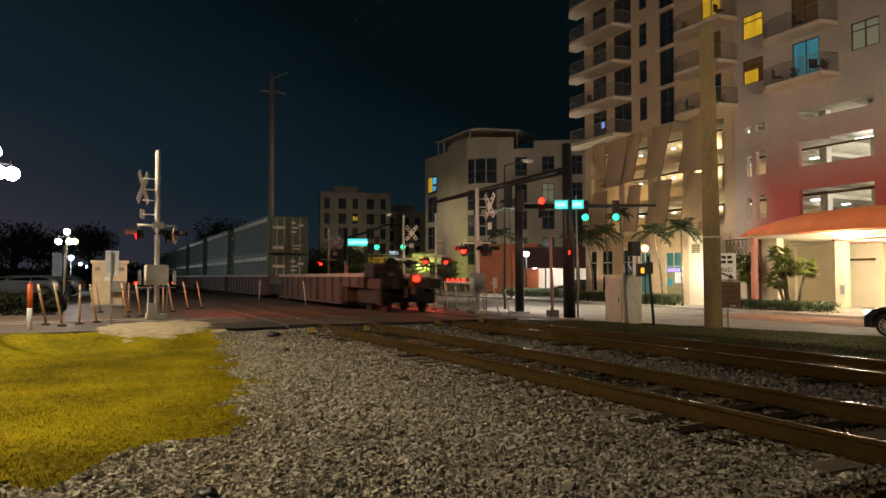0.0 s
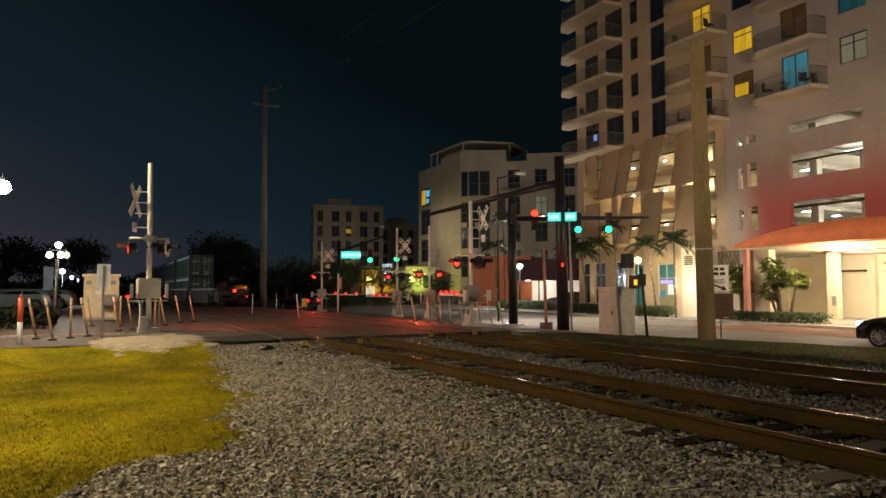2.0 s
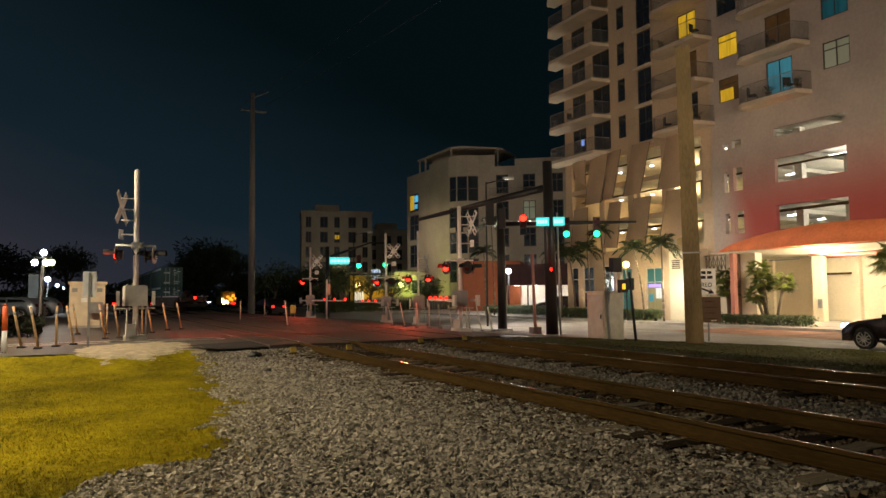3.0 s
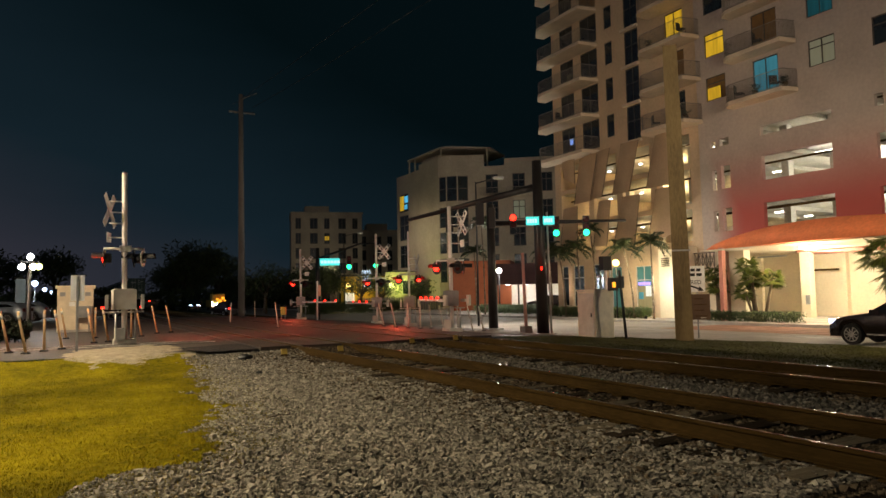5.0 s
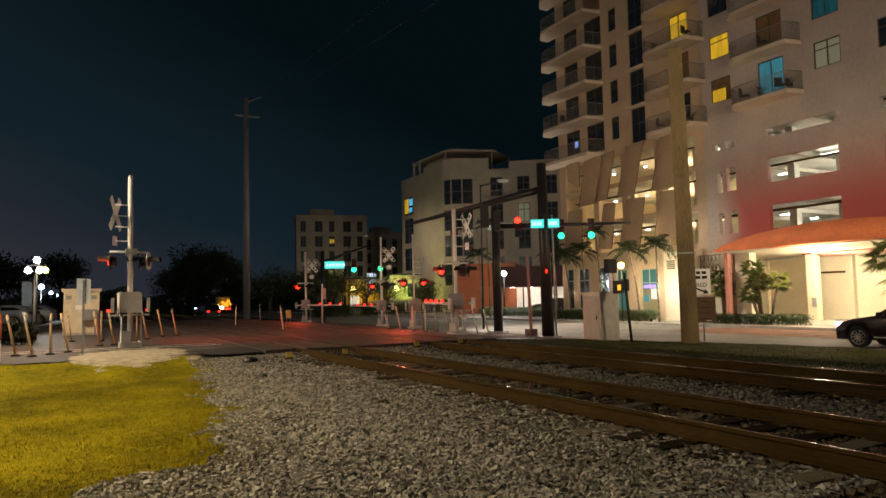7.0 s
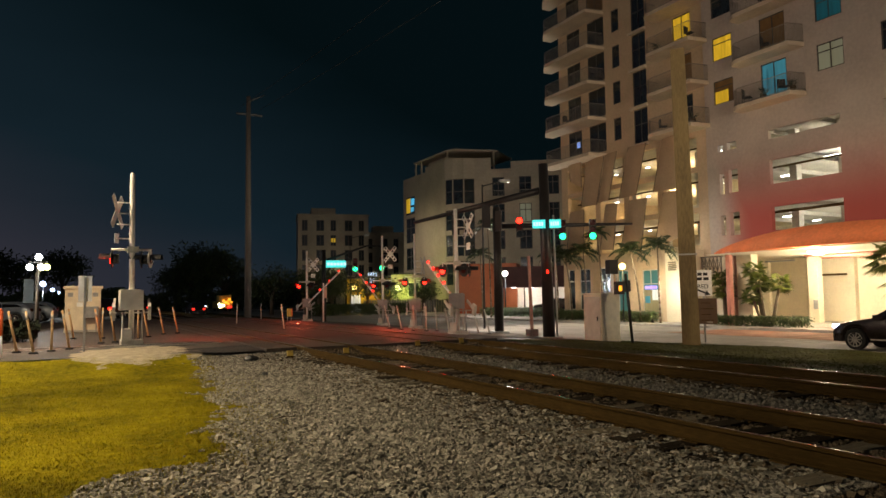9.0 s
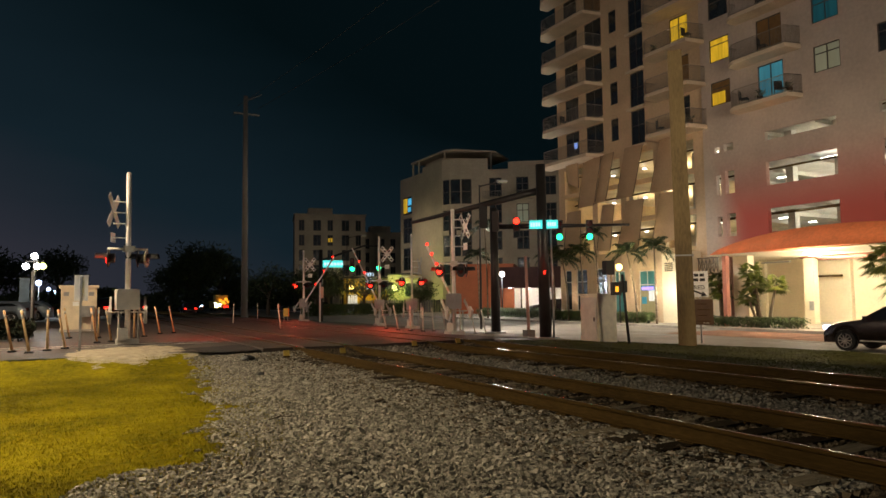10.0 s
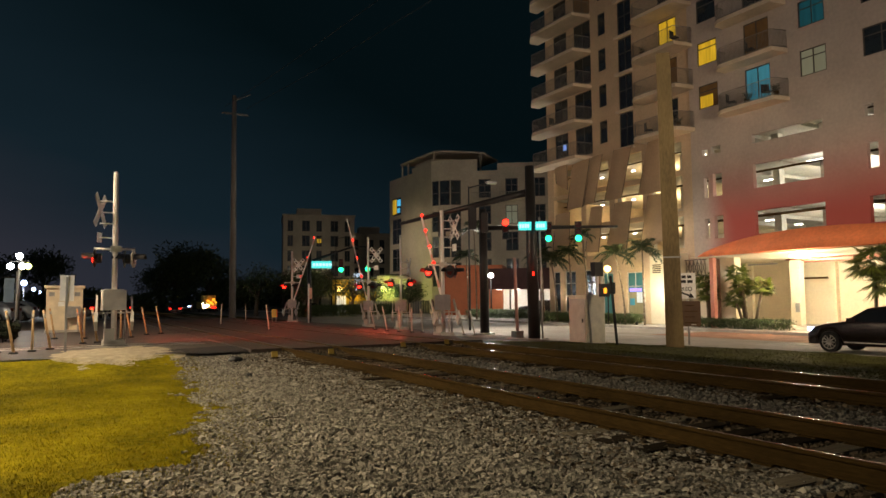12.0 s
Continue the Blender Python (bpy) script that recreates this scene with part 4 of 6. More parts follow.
# low yellow-lit shops behind the crossing
def shops():
    b = thing("low_shops", (0, 0, 0), "low amber and lime lit shop row behind a dark fence", "building")
    m = Matrix.Translation((32.5, 88.5, 0)) @ Matrix.Rotation(radians(-20), 4, "Z")
    part("wall", bx(0.4, 6.4, 0, 0.3, -0.9, 4.1, m=m), M_YWALL, b, "amber painted wall")
    part("wall", bx(6.4, 10.6, -0.4, 0.3, -0.9, 4.6, m=m), M_FARB, b, "pale wall washed with lime light")
    part("roof", bx(0.2, 6.38, -0.4, 5, 4.1, 4.35, m=m), M_DARKPOLE, b)
    part("roof", bx(6.4, 10.7, -0.5, 5, 4.6, 4.8, m=m), M_DARKPOLE, b)
    for u in (8.8,):
        w = part("window", bx(u, u + 1.3, -0.46, -0.41, 1.6, 3.4, m=m), M_GLASS, b)
        part("window_frame", bx(u - 0.08, u + 1.38, -0.44, -0.405, 1.5, 3.5, m=m), M_FRAMEW, w)
    w = part("shop_window", bx(0.95, 2.25, -0.12, -0.02, -0.5, 1.9, m=m), E_SHOPW, b, "white lit shop window")
    for k in range(5):
        part("window_bar", bx(0.95 + k * 0.31, 1.03 + k * 0.31, -0.18, -0.12, -0.5, 1.9, m=m), M_FRAMEW, w)
    w = part("banner", bx(3.3, 4.45, -0.30, -0.22, 2.5, 4.9, m=m), E_BANNER, b, "pale blue striped banner")
    for k in range(3):
        part("stripe", bx(3.42 + k * 0.38, 3.55 + k * 0.38, -0.32, -0.302, 2.6, 4.8, m=m), M_CLOTH, w)
    for u, mt in ((1.37, E_YGLOBE), (7.24, E_LIME)):
        bm = B()
        ball(bm, m @ Vector((u, -1.2, 2.75)), 0.36)
        part("wall_lamp", bm, mt, b, "glowing round wall lamp")
        part("lamp_arm", rd(m @ Vector((u, -0.3, 3.2)), m @ Vector((u, -1.2, 3.2)), 0.05), M_BLACK, b)
    lamp("shop_lamp", "POINT", m @ Vector((2.9, -1.1, 2.3)), 65, (1.0, 0.62, 0.10), 0.3)
    lamp("shop_lamp", "POINT", m @ Vector((8.2, -1.7, 2.9)), 150, (0.80, 1.0, 0.16), 0.3)
    f = thing("fence", (0, 0, 0), "dark slatted fence before the lit shops", "fence")
    for k in range(34):
        part("slat", bx(2.6 + k * 0.33, 2.86 + k * 0.33, -4.05, -4.0, -0.8, 1.1 + 0.03 * (k % 3), m=m), M_POLEDK, f)
    for k in range(6):
        part("post", bx(2.5 + k * 2.2, 2.62 + k * 2.2, -3.99, -3.87, -0.9, 1.25, m=m), M_POLEDK, f)


shops()

# ---- street furniture ----
def utility_pole():
    p = thing("utility_pole", (21.85, 19.55, -0.66), "tall square weathered concrete utility pole", "utility pole", turn=-48)
    bm = B()
    lo, hi, top = 0.345, 0.275, 12.04
    v = [bm.verts.new((sx * lo, sy * lo, -0.3)) for sx, sy in ((-1, -1), (1, -1), (1, 1), (-1, 1))] + [bm.verts.new((sx * hi - 0.12, sy * hi, top)) for sx, sy in ((-1, -1), (1, -1), (1, 1), (-1, 1))]
    for f in ((3, 2, 1, 0), (4, 5, 6, 7), (0, 1, 5, 4), (1, 2, 6, 5), (2, 3, 7, 6), (3, 0, 4, 7)):
        bm.faces.new([v[i] for i in f])
    part("shaft", bevel(bm, 0.04), M_CONPOLE, p)
    part("base_band", bx(-0.365, 0.335, -0.35, 0.35, 3.55, 3.61), M_GALV, p, "thin steel strap")


utility_pole()

s = thing("road_sign", (23.5, 20.3, -0.71), "pale sign with black writing and arrow above a brown board", "sign", turn=-49)
part("post", rd((0.02, 0.05, 0), (0.02, 0.05, 3.0), 0.035), M_GALV, s)
face_p = part("panel", bx(-0.36, 0.36, -0.02, 0.0, 1.95, 3.05, w=0.01), M_WHITEP, s)
bm = B()
box(bm, -0.24, 0.14, -0.028, -0.022, -0.035, 0.035, m=pose(-0.02, 0, 2.13, 0, 22, 0))
v = [bm.verts.new(c) for c in ((0.29, -0.027, 2.00), (0.14, -0.027, 2.19), (0.05, -0.027, 1.98))]
bm.faces.new(v)
part("arrow", bm, M_INK, face_p)
for word, z, s_ in (("RED", 2.28, 0.24),):
    t = bpy.data.curves.new("writing", "FONT")
    t.body, t.size, t.align_x, t.extrude = word, s_, "CENTER", 0.002
    t.materials.append(M_INK)
    o = new("writing", t)
    o.parent = face_p
    o.matrix_basis = pose(0, -0.025, z, 90, 0, 0)
bm = B()
for z, w in ((2.82, 0.2), (2.62, 0.24)):
    box(bm, -w, -0.03, -0.028, -0.022, z, z + 0.12)
    box(bm, 0.03, w, -0.028, -0.022, z, z + 0.12)
part("writing", bm, M_INK, face_p, "plain dark bars of writing")
back = part("board", bx(-0.22, 0.52, -0.03, 0.0, 0.78, 1.85, w=0.01), M_BROWNSIGN, s, "brown slatted board")
part("board_mark", bx(0.12, 0.34, -0.036, -0.03, 0.84, 0.87), M_LINE, back, "small pale bar of writing")
for k in range(4):
    part("board_writing", bx(-0.10, 0.40 - 0.12 * (k % 2), -0.036, -0.03, 0.92 + 0.24 * k, 0.95 + 0.24 * k), M_RUST, back, "faint bar of writing")

# traffic signal poles with their arms
def signal_head(parent, at, turn, lit, name="signal_head", r=0.165):
    m = pose(*at, 0, 0, turn)
    h = part(name, bx(-0.18, 0.18, -0.12, 0.12, -0.55, 0.55, w=0.03, m=m), M_BLACK, parent)
    for k, (z, mt) in enumerate(((0.36, E_RED if lit == "red" else M_LENSOFF), (0, M_LENSOFF), (-0.36, E_GREEN if lit == "green" else M_GLASS))):
        bm = B()
        disc(bm, m @ Vector((0, -0.135, z)), m.to_3x3() @ Vector((0, 1, 0)), r, 0.03)
        part("lens", bm, mt, h)
        bm = B()
        for i in range(9):
            a0, a1 = math.pi * i / 8 - 0.2, math.pi * (i + 1) / 8 - 0.2
            q = [m @ Vector((0.17 * math.cos(a), y, z + 0.17 * math.sin(a))) for a in (a0, a1) for y in (-0.12, -0.36)]
            vv = [bm.verts.new(c) for c in q]
            bm.faces.new((vv[0], vv[1], vv[3], vv[2]))
        part("hood", bm, M_BLACK, h)
    return h


def mast_arm():
    p = thing("signal_mast", (18.43, 24.35, -0.5), "heavy dark steel signal mast with long tapered arm", "traffic signal")
    part("pole", rd((0, 0, 0), (-0.12, 0, 7.7), 0.27, 0.21, 14), M_DARKPOLE, p)
    part("base", bx(-0.42, 0.42, -0.42, 0.42, -0.05, 0.06, w=0.02), M_GALV, p)
    arm = part("arm", rd((-0.1, 0.1, 6.55), (-4.0, 5.2, 5.45), 0.17, 0.08, 12), M_DARKPOLE, p)
    for k, s in enumerate((0.42, 0.66)):
        c = Vector((-0.1, 0.1, 6.55)).lerp(Vector((-4.0, 5.2, 5.45)), s) + Vector((0, 0, -0.55))
        signal_head(p, c, 150, "")
    for a, b in ((-0.62, -0.05), (0.12, 0.62)):
        sg = part("street_name_sign", bx(a, b, -0.40, -0.34, 4.80, 5.17, w=0.01, m=pose(0, 0, 0, 0, 0, -37)), E_SIGN, p, "lit teal street name sign")
        bm = B()
        for k in range(4):
            w = (b - a - 0.12) / 4
            box(bm, a + 0.05 + k * w, a + 0.05 + k * w + w * 0.75, -0.412, -0.402, 4.90, 5.07, m=pose(0, 0, 0, 0, 0, -37))
        part("writing", bm, E_SIGNW, sg, "pale bars of writing")
    part("push_box", bx(-0.04, 0.04, -0.36, -0.25, 2.82, 2.96, w=0.015, m=pose(0, 0, 0, 0, 0, -37)), E_REDSOFT, p, "small red lit pedestrian signal")
    q = part("conduit", rd((0.30, -0.2, 0), (0.22, -0.2, 5.4), 0.045), M_GALV, p)


mast_arm()


def second_mast():
    p = thing("signal_mast", (20.67, 31.78, -0.62), "dark signal mast whose arm reaches over the street", "traffic signal")
    part("pole", rd((0, 0, 0), (-0.05, 0, 6.9), 0.26, 0.20, 14), M_DARKPOLE, p)
    part("base", bx(-0.4, 0.4, -0.4, 0.4, -0.05, 0.07, w=0.02), M_GALV, p)
    a, b = Vector((0.0, 0, 5.85)), Vector((5.6, -4.6, 5.75))
    part("arm", rd(a, b, 0.15, 0.07, 12), M_DARKPOLE, p)
    for s, lit in ((0.16, "red"), (0.48, "green"), (0.70, "green")):
        c = a.lerp(b, s) + Vector((-0.05, -0.18, -0.1 if lit == "red" else -0.28))
        signal_head(p, c, -37, lit)
    signal_head(p, (-0.2, -0.4, 6.1), 140, "")


second_mast()

# far mast with lit sign and two green lights
p = thing("signal_mast", (19.07, 56.89, -0.6), "far dark signal mast with lit teal sign", "traffic signal")
part("pole", rd((0, 0, 0), (0, 0, 6.2), 0.2, 0.16, 12), M_DARKPOLE, p)
part("arm", rd((0.17, -0.06, 5.29), (3.09, -2.21, 6.46), 0.13, 0.07, 10), M_DARKPOLE, p)
part("arm", rd((3.09, -2.21, 6.46), (3.87, -3.62, 6.36), 0.07, 0.06, 10), M_DARKPOLE, p)
sg = part("street_name_sign", bx(0, 1.70, -0.03, 0.03, 0, 0.61, m=pose(0.10, -0.25, 4.65, 0, 0, -19.3)), E_SIGN, p, "lit teal street name sign")
bm = B()
for k in range(6):
    box(bm, 0.1 + 0.28 * k, 0.31 + 0.28 * k, -0.045, -0.035, 0.18, 0.42, m=pose(0.10, -0.25, 4.65, 0, 0, -19.3))
part("writing", bm, E_SIGNW, sg, "pale bars of writing")
signal_head(p, (2.17, -1.85, 4.84), -20, "green", r=0.2)
signal_head(p, (3.87, -3.62, 4.86), -20, "green", r=0.2)

# slim red and white post, equipment cabinet, walk signal
p = thing("striped_post", (18.2, 25.3, -0.45), "slim faded red and white post on a concrete foot", "post")
part("pole", rd((0, 0, 0.25), (-0.1, 0, 3.6), 0.075, 0.065), M_REDPOST, p)
part("foot", bx(-0.2, 0.2, -0.2, 0.2, -0.1, 0.3, w=0.03), M_KERB, p)
p = thing("striped_post", (15.85, 47.4, -0.3), "far white post with red lit marker", "post")
part("pole", rd((0, 0, 0), (0, 0, 2.8), 0.065, 0.06), M_WHITEP, p)
part("marker", bx(0.03, 0.22, -0.12, -0.07, 1.7, 2.5), M_REDPOST, p)
p = thing("equipment_cabinet", (18.86, 21.40, -0.58), "tall bare aluminium traffic control cabinet, seen at its corner", "cabinet", turn=2)
part("plinth", bx(-0.52, 0.52, -0.52, 0.52, -0.06, 0.06, w=0.02), M_KERB, p)
part("body", bx(-0.50, 0.50, -0.50, 0.50, 0.06, 1.93, w=0.02), M_ALU, p)
part("lid", bx(-0.55, 0.55, -0.55, 0.55, 1.935, 2.0, w=0.02), M_ALU, p)
d = part("door", bx(-0.525, -0.503, -0.44, 0.44, 0.16, 1.85, w=0.006), M_BOXG, p, "grey painted door")
part("handle", bx(-0.56, -0.527, -0.34, -0.30, 0.9, 1.06, w=0.006), M_BLACK, d)
for z in (0.4, 1.0, 1.6):
    part("hinge", rd((-0.53, 0.44, z - 0.06), (-0.53, 0.44, z + 0.06), 0.018, seg=8), M_GALV, d)
d = part("door", bx(-0.44, 0.44, -0.525, -0.503, 0.16, 1.85, w=0.006), M_ALU, p)
for k in range(4):
    part("louvre", bx(-0.25, 0.25, -0.54, -0.527, 0.32 + 0.07 * k, 0.36 + 0.07 * k, w=0.004), M_ALU, d)
p = thing("walk_signal", (19.0, 19.9, -0.6), "leaning dark post with amber walk signal", "pedestrian signal")
part("post", rd((0.05, 0, 0), (-0.22, 0, 2.75), 0.055), M_BLACK, p)
h = part("head", bx(-0.62, -0.28, -0.14, 0.1, 1.95, 2.45, w=0.02, m=pose(0, 0, 0, 0, 0, -20)), M_BLACK, p)
part("symbol", bx(-0.52, -0.4, -0.16, -0.142, 2.08, 2.28, m=pose(0, 0, 0, 0, 0, -20)), E_AMBER, h)
part("back_head", bx(-0.27, -0.02, -0.1, 0.12, 2.05, 2.5, w=0.02, m=pose(0, 0, 0, 0, 0, -20)), M_BLACK, p)
# signal post seen behind the cabinet
p = thing("signal_post", (21.84, 24.02, -0.7), "pale post with a black signal back", "pedestrian signal")
part("post", rd((0, 0, 0), (0, 0, 3.1), 0.07), M_MAST, p)
part("post", rd((0.28, 0, 0), (0.28, 0, 3.0), 0.05), M_MAST, p)
part("head", bx(-0.25, 0.25, -0.15, 0.15, 3.0, 3.65, w=0.03), M_BLACK, p)


# railway crossing signals: mast, crossbuck, flashers, gate gear, arm
def crossbuck(parent, at, turn, m_, front=True):
    c = part("crossbuck", bx(-0.06, 0.06, -0.01, 0.01, -0.62, 0.62, m=pose(*at, 0, 0, turn) @ pose(0, 0, 0, 0, 42, 0) @ pose(0, 0, 0, 0, 0, 0)), m_, parent)
    bm = bx(-0.115, 0.115, -0.012, 0.012, -0.62, 0.62, m=pose(*at, 0, 0, turn) @ pose(0, 0, 0, 0, 40, 0))
    part("blade", bm, m_, c)
    bm = bx(-0.115, 0.115, -0.03, -0.014, -0.62, 0.62, m=pose(*at, 0, 0, turn) @ pose(0, 0, 0, 0, -40, 0))
    part("blade", bm, m_, c)
    if front:
        for s in (-40, 40):
            for k in (0, 1, 3, 4):
                z = -0.5 + 0.25 * k
                part("writing", bx(-0.05, 0.05, -0.036, -0.031, z - 0.07, z + 0.07, m=pose(*at, 0, 0, turn) @ pose(0, 0, 0, 0, s, 0)), M_INK, c)
    return c


def flasher(parent, at, turn, lit, plate=None):
    """A round red lamp with a black background disc and a long hood."""
    m = pose(*at, 0, 0, turn)
    bm = B()
    disc(bm, m @ Vector((0, 0, 0)), m.to_3x3() @ Vector((0, 1, 0)), 0.28, 0.03, 22)
    f = part("flasher", bm, plate or M_BLACK, parent)
    bm = B()
    disc(bm, m @ Vector((0, 0.10, 0)), m.to_3x3() @ Vector((0, 1, 0)), 0.15, 0.18, 16)
    part("housing", bm, M_BLACK, f)
    bm = B()
    disc(bm, m @ Vector((0, -0.03, 0)), m.to_3x3() @ Vector((0, 1, 0)), 0.145, 0.04, 18)
    part("lens", bm, E_RED if lit else M_LENSOFF, f)
    bm = B()
    for i in range(10):
        a0, a1 = math.pi * i / 10, math.pi * (i + 1) / 10
        vv = [bm.verts.new(m @ Vector((0.165 * math.cos(a), y, 0.165 * math.sin(a)))) for a in (a0, a1) for y in (-0.02, -0.36)]
        bm.faces.new((vv[0], vv[1], vv[3], vv[2]))
    part("hood", bm, M_BLACK, f)
    return f


ARMS = []


def crossing_mast(at, height, turn, lits, label, box_side=0, buck_turn=None, front=True, mast_m=None, gate=None, buck_off=(-0.42, 0, 4.1), counter=True, arm_reds=4, twin=True, r=0.085):
    p = thing("crossing_signal", at, label, "crossing signal", "railway crossing signals")
    mm = mast_m or M_MAST
    part("mast", rd((0, 0, 0.1), (-0.05, 0, height), r, r * 0.92, 14), mm, p)
    part("cap", rd((-0.05, 0, height), (-0.05, 0, height + 0.05), r * 1.05, r * 0.5, 14), mm, p)
    part("base", bx(-0.32, 0.32, -0.32, 0.32, -0.12, 0.14, w=0.03), M_BOXG, p)
    ty = radians(turn)
    cx_, sx_ = math.cos(ty), math.sin(ty)
    z = 2.98
    part("crossarm", rd((-0.62 * cx_, -0.62 * sx_, z), (0.55 * cx_, 0.55 * sx_, z), 0.04), mm, p)
    part("bracket", bx(-0.16, 0.16, -0.13, 0.13, z - 0.09, z + 0.1, w=0.02, m=pose(0, 0, 0, 0, 0, turn)), M_BOXG, p)
    for s, l, ft in zip((-0.60, 0.52), lits, lits[2:]):
        part("drop", rd((s * cx_, s * sx_, z), (s * cx_, s * sx_, z - 0.18), 0.035), mm, p)
        flasher(p, (s * cx_, s * sx_, z - 0.30), ft, l, M_BOXG if at[0] < 3 and not l else None)
    if twin:
        flasher(p, (0.52 * cx_ - 0.26, 0.52 * sx_, z - 0.30), lits[2], False)
    bt = buck_turn if buck_turn is not None else turn
    crossbuck(p, buck_off, bt, M_WHITEP if front else M_BACK, front)
    sg = part("track_count_sign", bx(-0.16, 0.16, -0.012, 0.012, -0.15, 0.15, w=0.008, m=pose(buck_off[0], buck_off[1], buck_off[2] - 0.85, 0, 0, bt)), M_WHITEP if front else M_BACK, p)
    for dz in (0.3, -0.05, -0.4, -0.85):
        part("bracket_rod", rd((0, 0, buck_off[2] + dz), (buck_off[0], buck_off[1], buck_off[2] + dz), 0.02, seg=6), mm, p)
    # gate gear
    if gate:
        gx, gy, length, m_box = gate
        g = part("gate_machine", bx(-0.36, 0.30, -0.28, 0.28, 1.06, 1.69, w=0.09, m=pose(0, 0, 0, 0, 0, turn)), m_box, p, "grey steel gate machine box")
        part("machine_lid", bx(-0.30, 0.24, -0.22, 0.22, 1.692, 1.715, w=0.01, m=pose(0, 0, 0, 0, 0, turn)), m_box, g)
        part("junction_box", bx(-0.32, -0.05, -0.44, -0.18, 0.12, 0.5, w=0.02, m=pose(0, 0, 0, 0, 0, turn)), M_BOXG, p)
        part("support_bar", bx(-0.56, 0.56, -0.03, 0.03, 0.96, 1.01, m=pose(0, 0, 0, 0, 0, turn)), M_BOXG, p)
        for q in (-0.26, 0.3):
            part("conduit", rd((q * cx_, q * sx_ - 0.1, 0), (q * cx_, q * sx_ - 0.1, 1.0), 0.03), M_GALV, p)
        ln = math.hypot(gx, gy)
        ux, uy = gx / ln, gy / ln
        a = part("gate_arm", bx(0.15, length, -0.03, 0.03, -0.05, 0.05, w=0.008), M_WHITEP, p, "red and white striped gate arm")
        for k in range(int(length / 0.8)):
            if k % 2:
                part("stripe", bx(0.15 + k * 0.8, 0.15 + k * 0.8 + 0.4, -0.033, 0.033, -0.053, 0.053), M_REDPOST, a)
        for k in range(arm_reds):
            bm = B()
            u = min(6.4, length) * (0.42 + 0.56 * k / max(1, arm_reds - 1))
            ball(bm, (u, 0, 0.10), 0.075, 10)
            part("arm_lamp", bm, E_REDSOFT, a, "small red arm lamp")
        if counter:
            for s in (-0.5, 0.5):
                part("counterweight_bar", bx(-0.85, 0.25, s - 0.03, s + 0.03, -0.06, 0.06, w=0.01), M_BOXG, a)
                part("counterweight", bx(-0.95, -0.6, s - 0.045, s + 0.045, -0.22, 0.22, w=0.02), M_BOXG, a)
        ARMS.append((a, (0.0, 0.0, 1.30), math.degrees(math.atan2(uy, ux))))
    return p




crossing_mast((1.66, 23.84, -0.02), 5.4, 4, (True, False, -100, 70), "tall aluminium crossing signal with crossbuck seen from behind", buck_turn=66, front=False,
              gate=(0.0695, 0.9976, 3.3, M_BOXG), buck_off=(-0.48, -0.05, 4.18), arm_reds=0)
crossing_mast((14.28, 25.14, -0.22), 5.25, -30, (True, False, -78, 68), "aluminium crossing signal washed in red light", buck_turn=-92, front=True,
              gate=(0.23, 0.97, 5.6, M_BACK), buck_off=(0.42, -0.25, 4.55))
crossing_mast((17.6, 35.95, -0.42), 5.45, -26, (True, True, -70, 20), "slim aluminium crossing signal on the median", twin=False, buck_turn=-100, front=False, gate=(0.44, 0.90, 5.0, M_BACK), arm_reds=0, buck_off=(0.4, -0.2, 3.6), r=0.06)
crossing_mast((18.25, 42.2, -0.46), 5.9, -24, (True, False, -68, 60), "aluminium crossing signal beyond the road", buck_turn=-44, gate=(0.117, 0.99, 8.6, M_BACK), buck_off=(0.45, -0.22, 4.75), arm_reds=3)
crossing_mast((15.8, 51.1, -0.32), 5.35, -17, (True, False, -50, 60), "small far crossing signal with white crossbuck", buck_turn=-30, gate=(0.08, -1.0, 6.4, M_BACK), buck_off=(0.42, -0.15, 4.3), arm_reds=3)


# ---- delineators, posts, sign, shelter on the near corner ----
def delineator(x, y, lean_x, lean_y, h, m, label):
    p = thing("delineator", (x, y, gz(x, y)), label, "delineator", "flexible delineator posts")
    top = (lean_x, lean_y, h)
    part("post", rd((0, 0, 0.04), top, 0.034, 0.030, 8), m, p)
    part("foot", rd((0, 0, -0.01), (0, 0, 0.045), 0.12, 0.09, 10), M_RUBBER, p)
    part("band", rd(Vector(top) * 0.80 + Vector((0, 0, 0)), Vector(top) * 0.90, 0.036, 0.035, 8), M_DELINW, p)


DL = "leaning faded orange delineator post"
for x, y, lx in ((-1.3, 21.9, -0.22), (-0.88, 21.2, -0.2), (-0.48, 21.9, 0.0), (-0.05, 22.5, -0.2), (0.06, 28.8, -0.18), (0.85, 25.0, -0.2), (1.28, 25.3, -0.18),
                 (2.55, 28.2, -0.2), (3.3, 30.1, -0.2), (3.9, 30.6, -0.2), (1.0, 28.4, 0.0), (2.1, 27.0, 0.0)):
    delineator(x, y, lx, 0.05, 1.12, M_DELIN, DL)
for x, y, lx in ((8.2, 39.8, 0.05), (8.4, 30.6, -0.12), (11.7, 48.6, 0.0), (14.0, 31.6, -0.25), (13.6, 29.3, -0.22), (13.8, 28.4, 0.0), (14.5, 28.5, 0.0), (15.7, 29.7, -0.08),
                 (16.1, 29.2, -0.2), (15.7, 27.1, 0.0), (16.3, 26.8, -0.25), (17.0, 27.0, -0.22)):
    delineator(x, y, lx, 0.05, 1.15, M_DELINW, "leaning pale plastic delineator post")

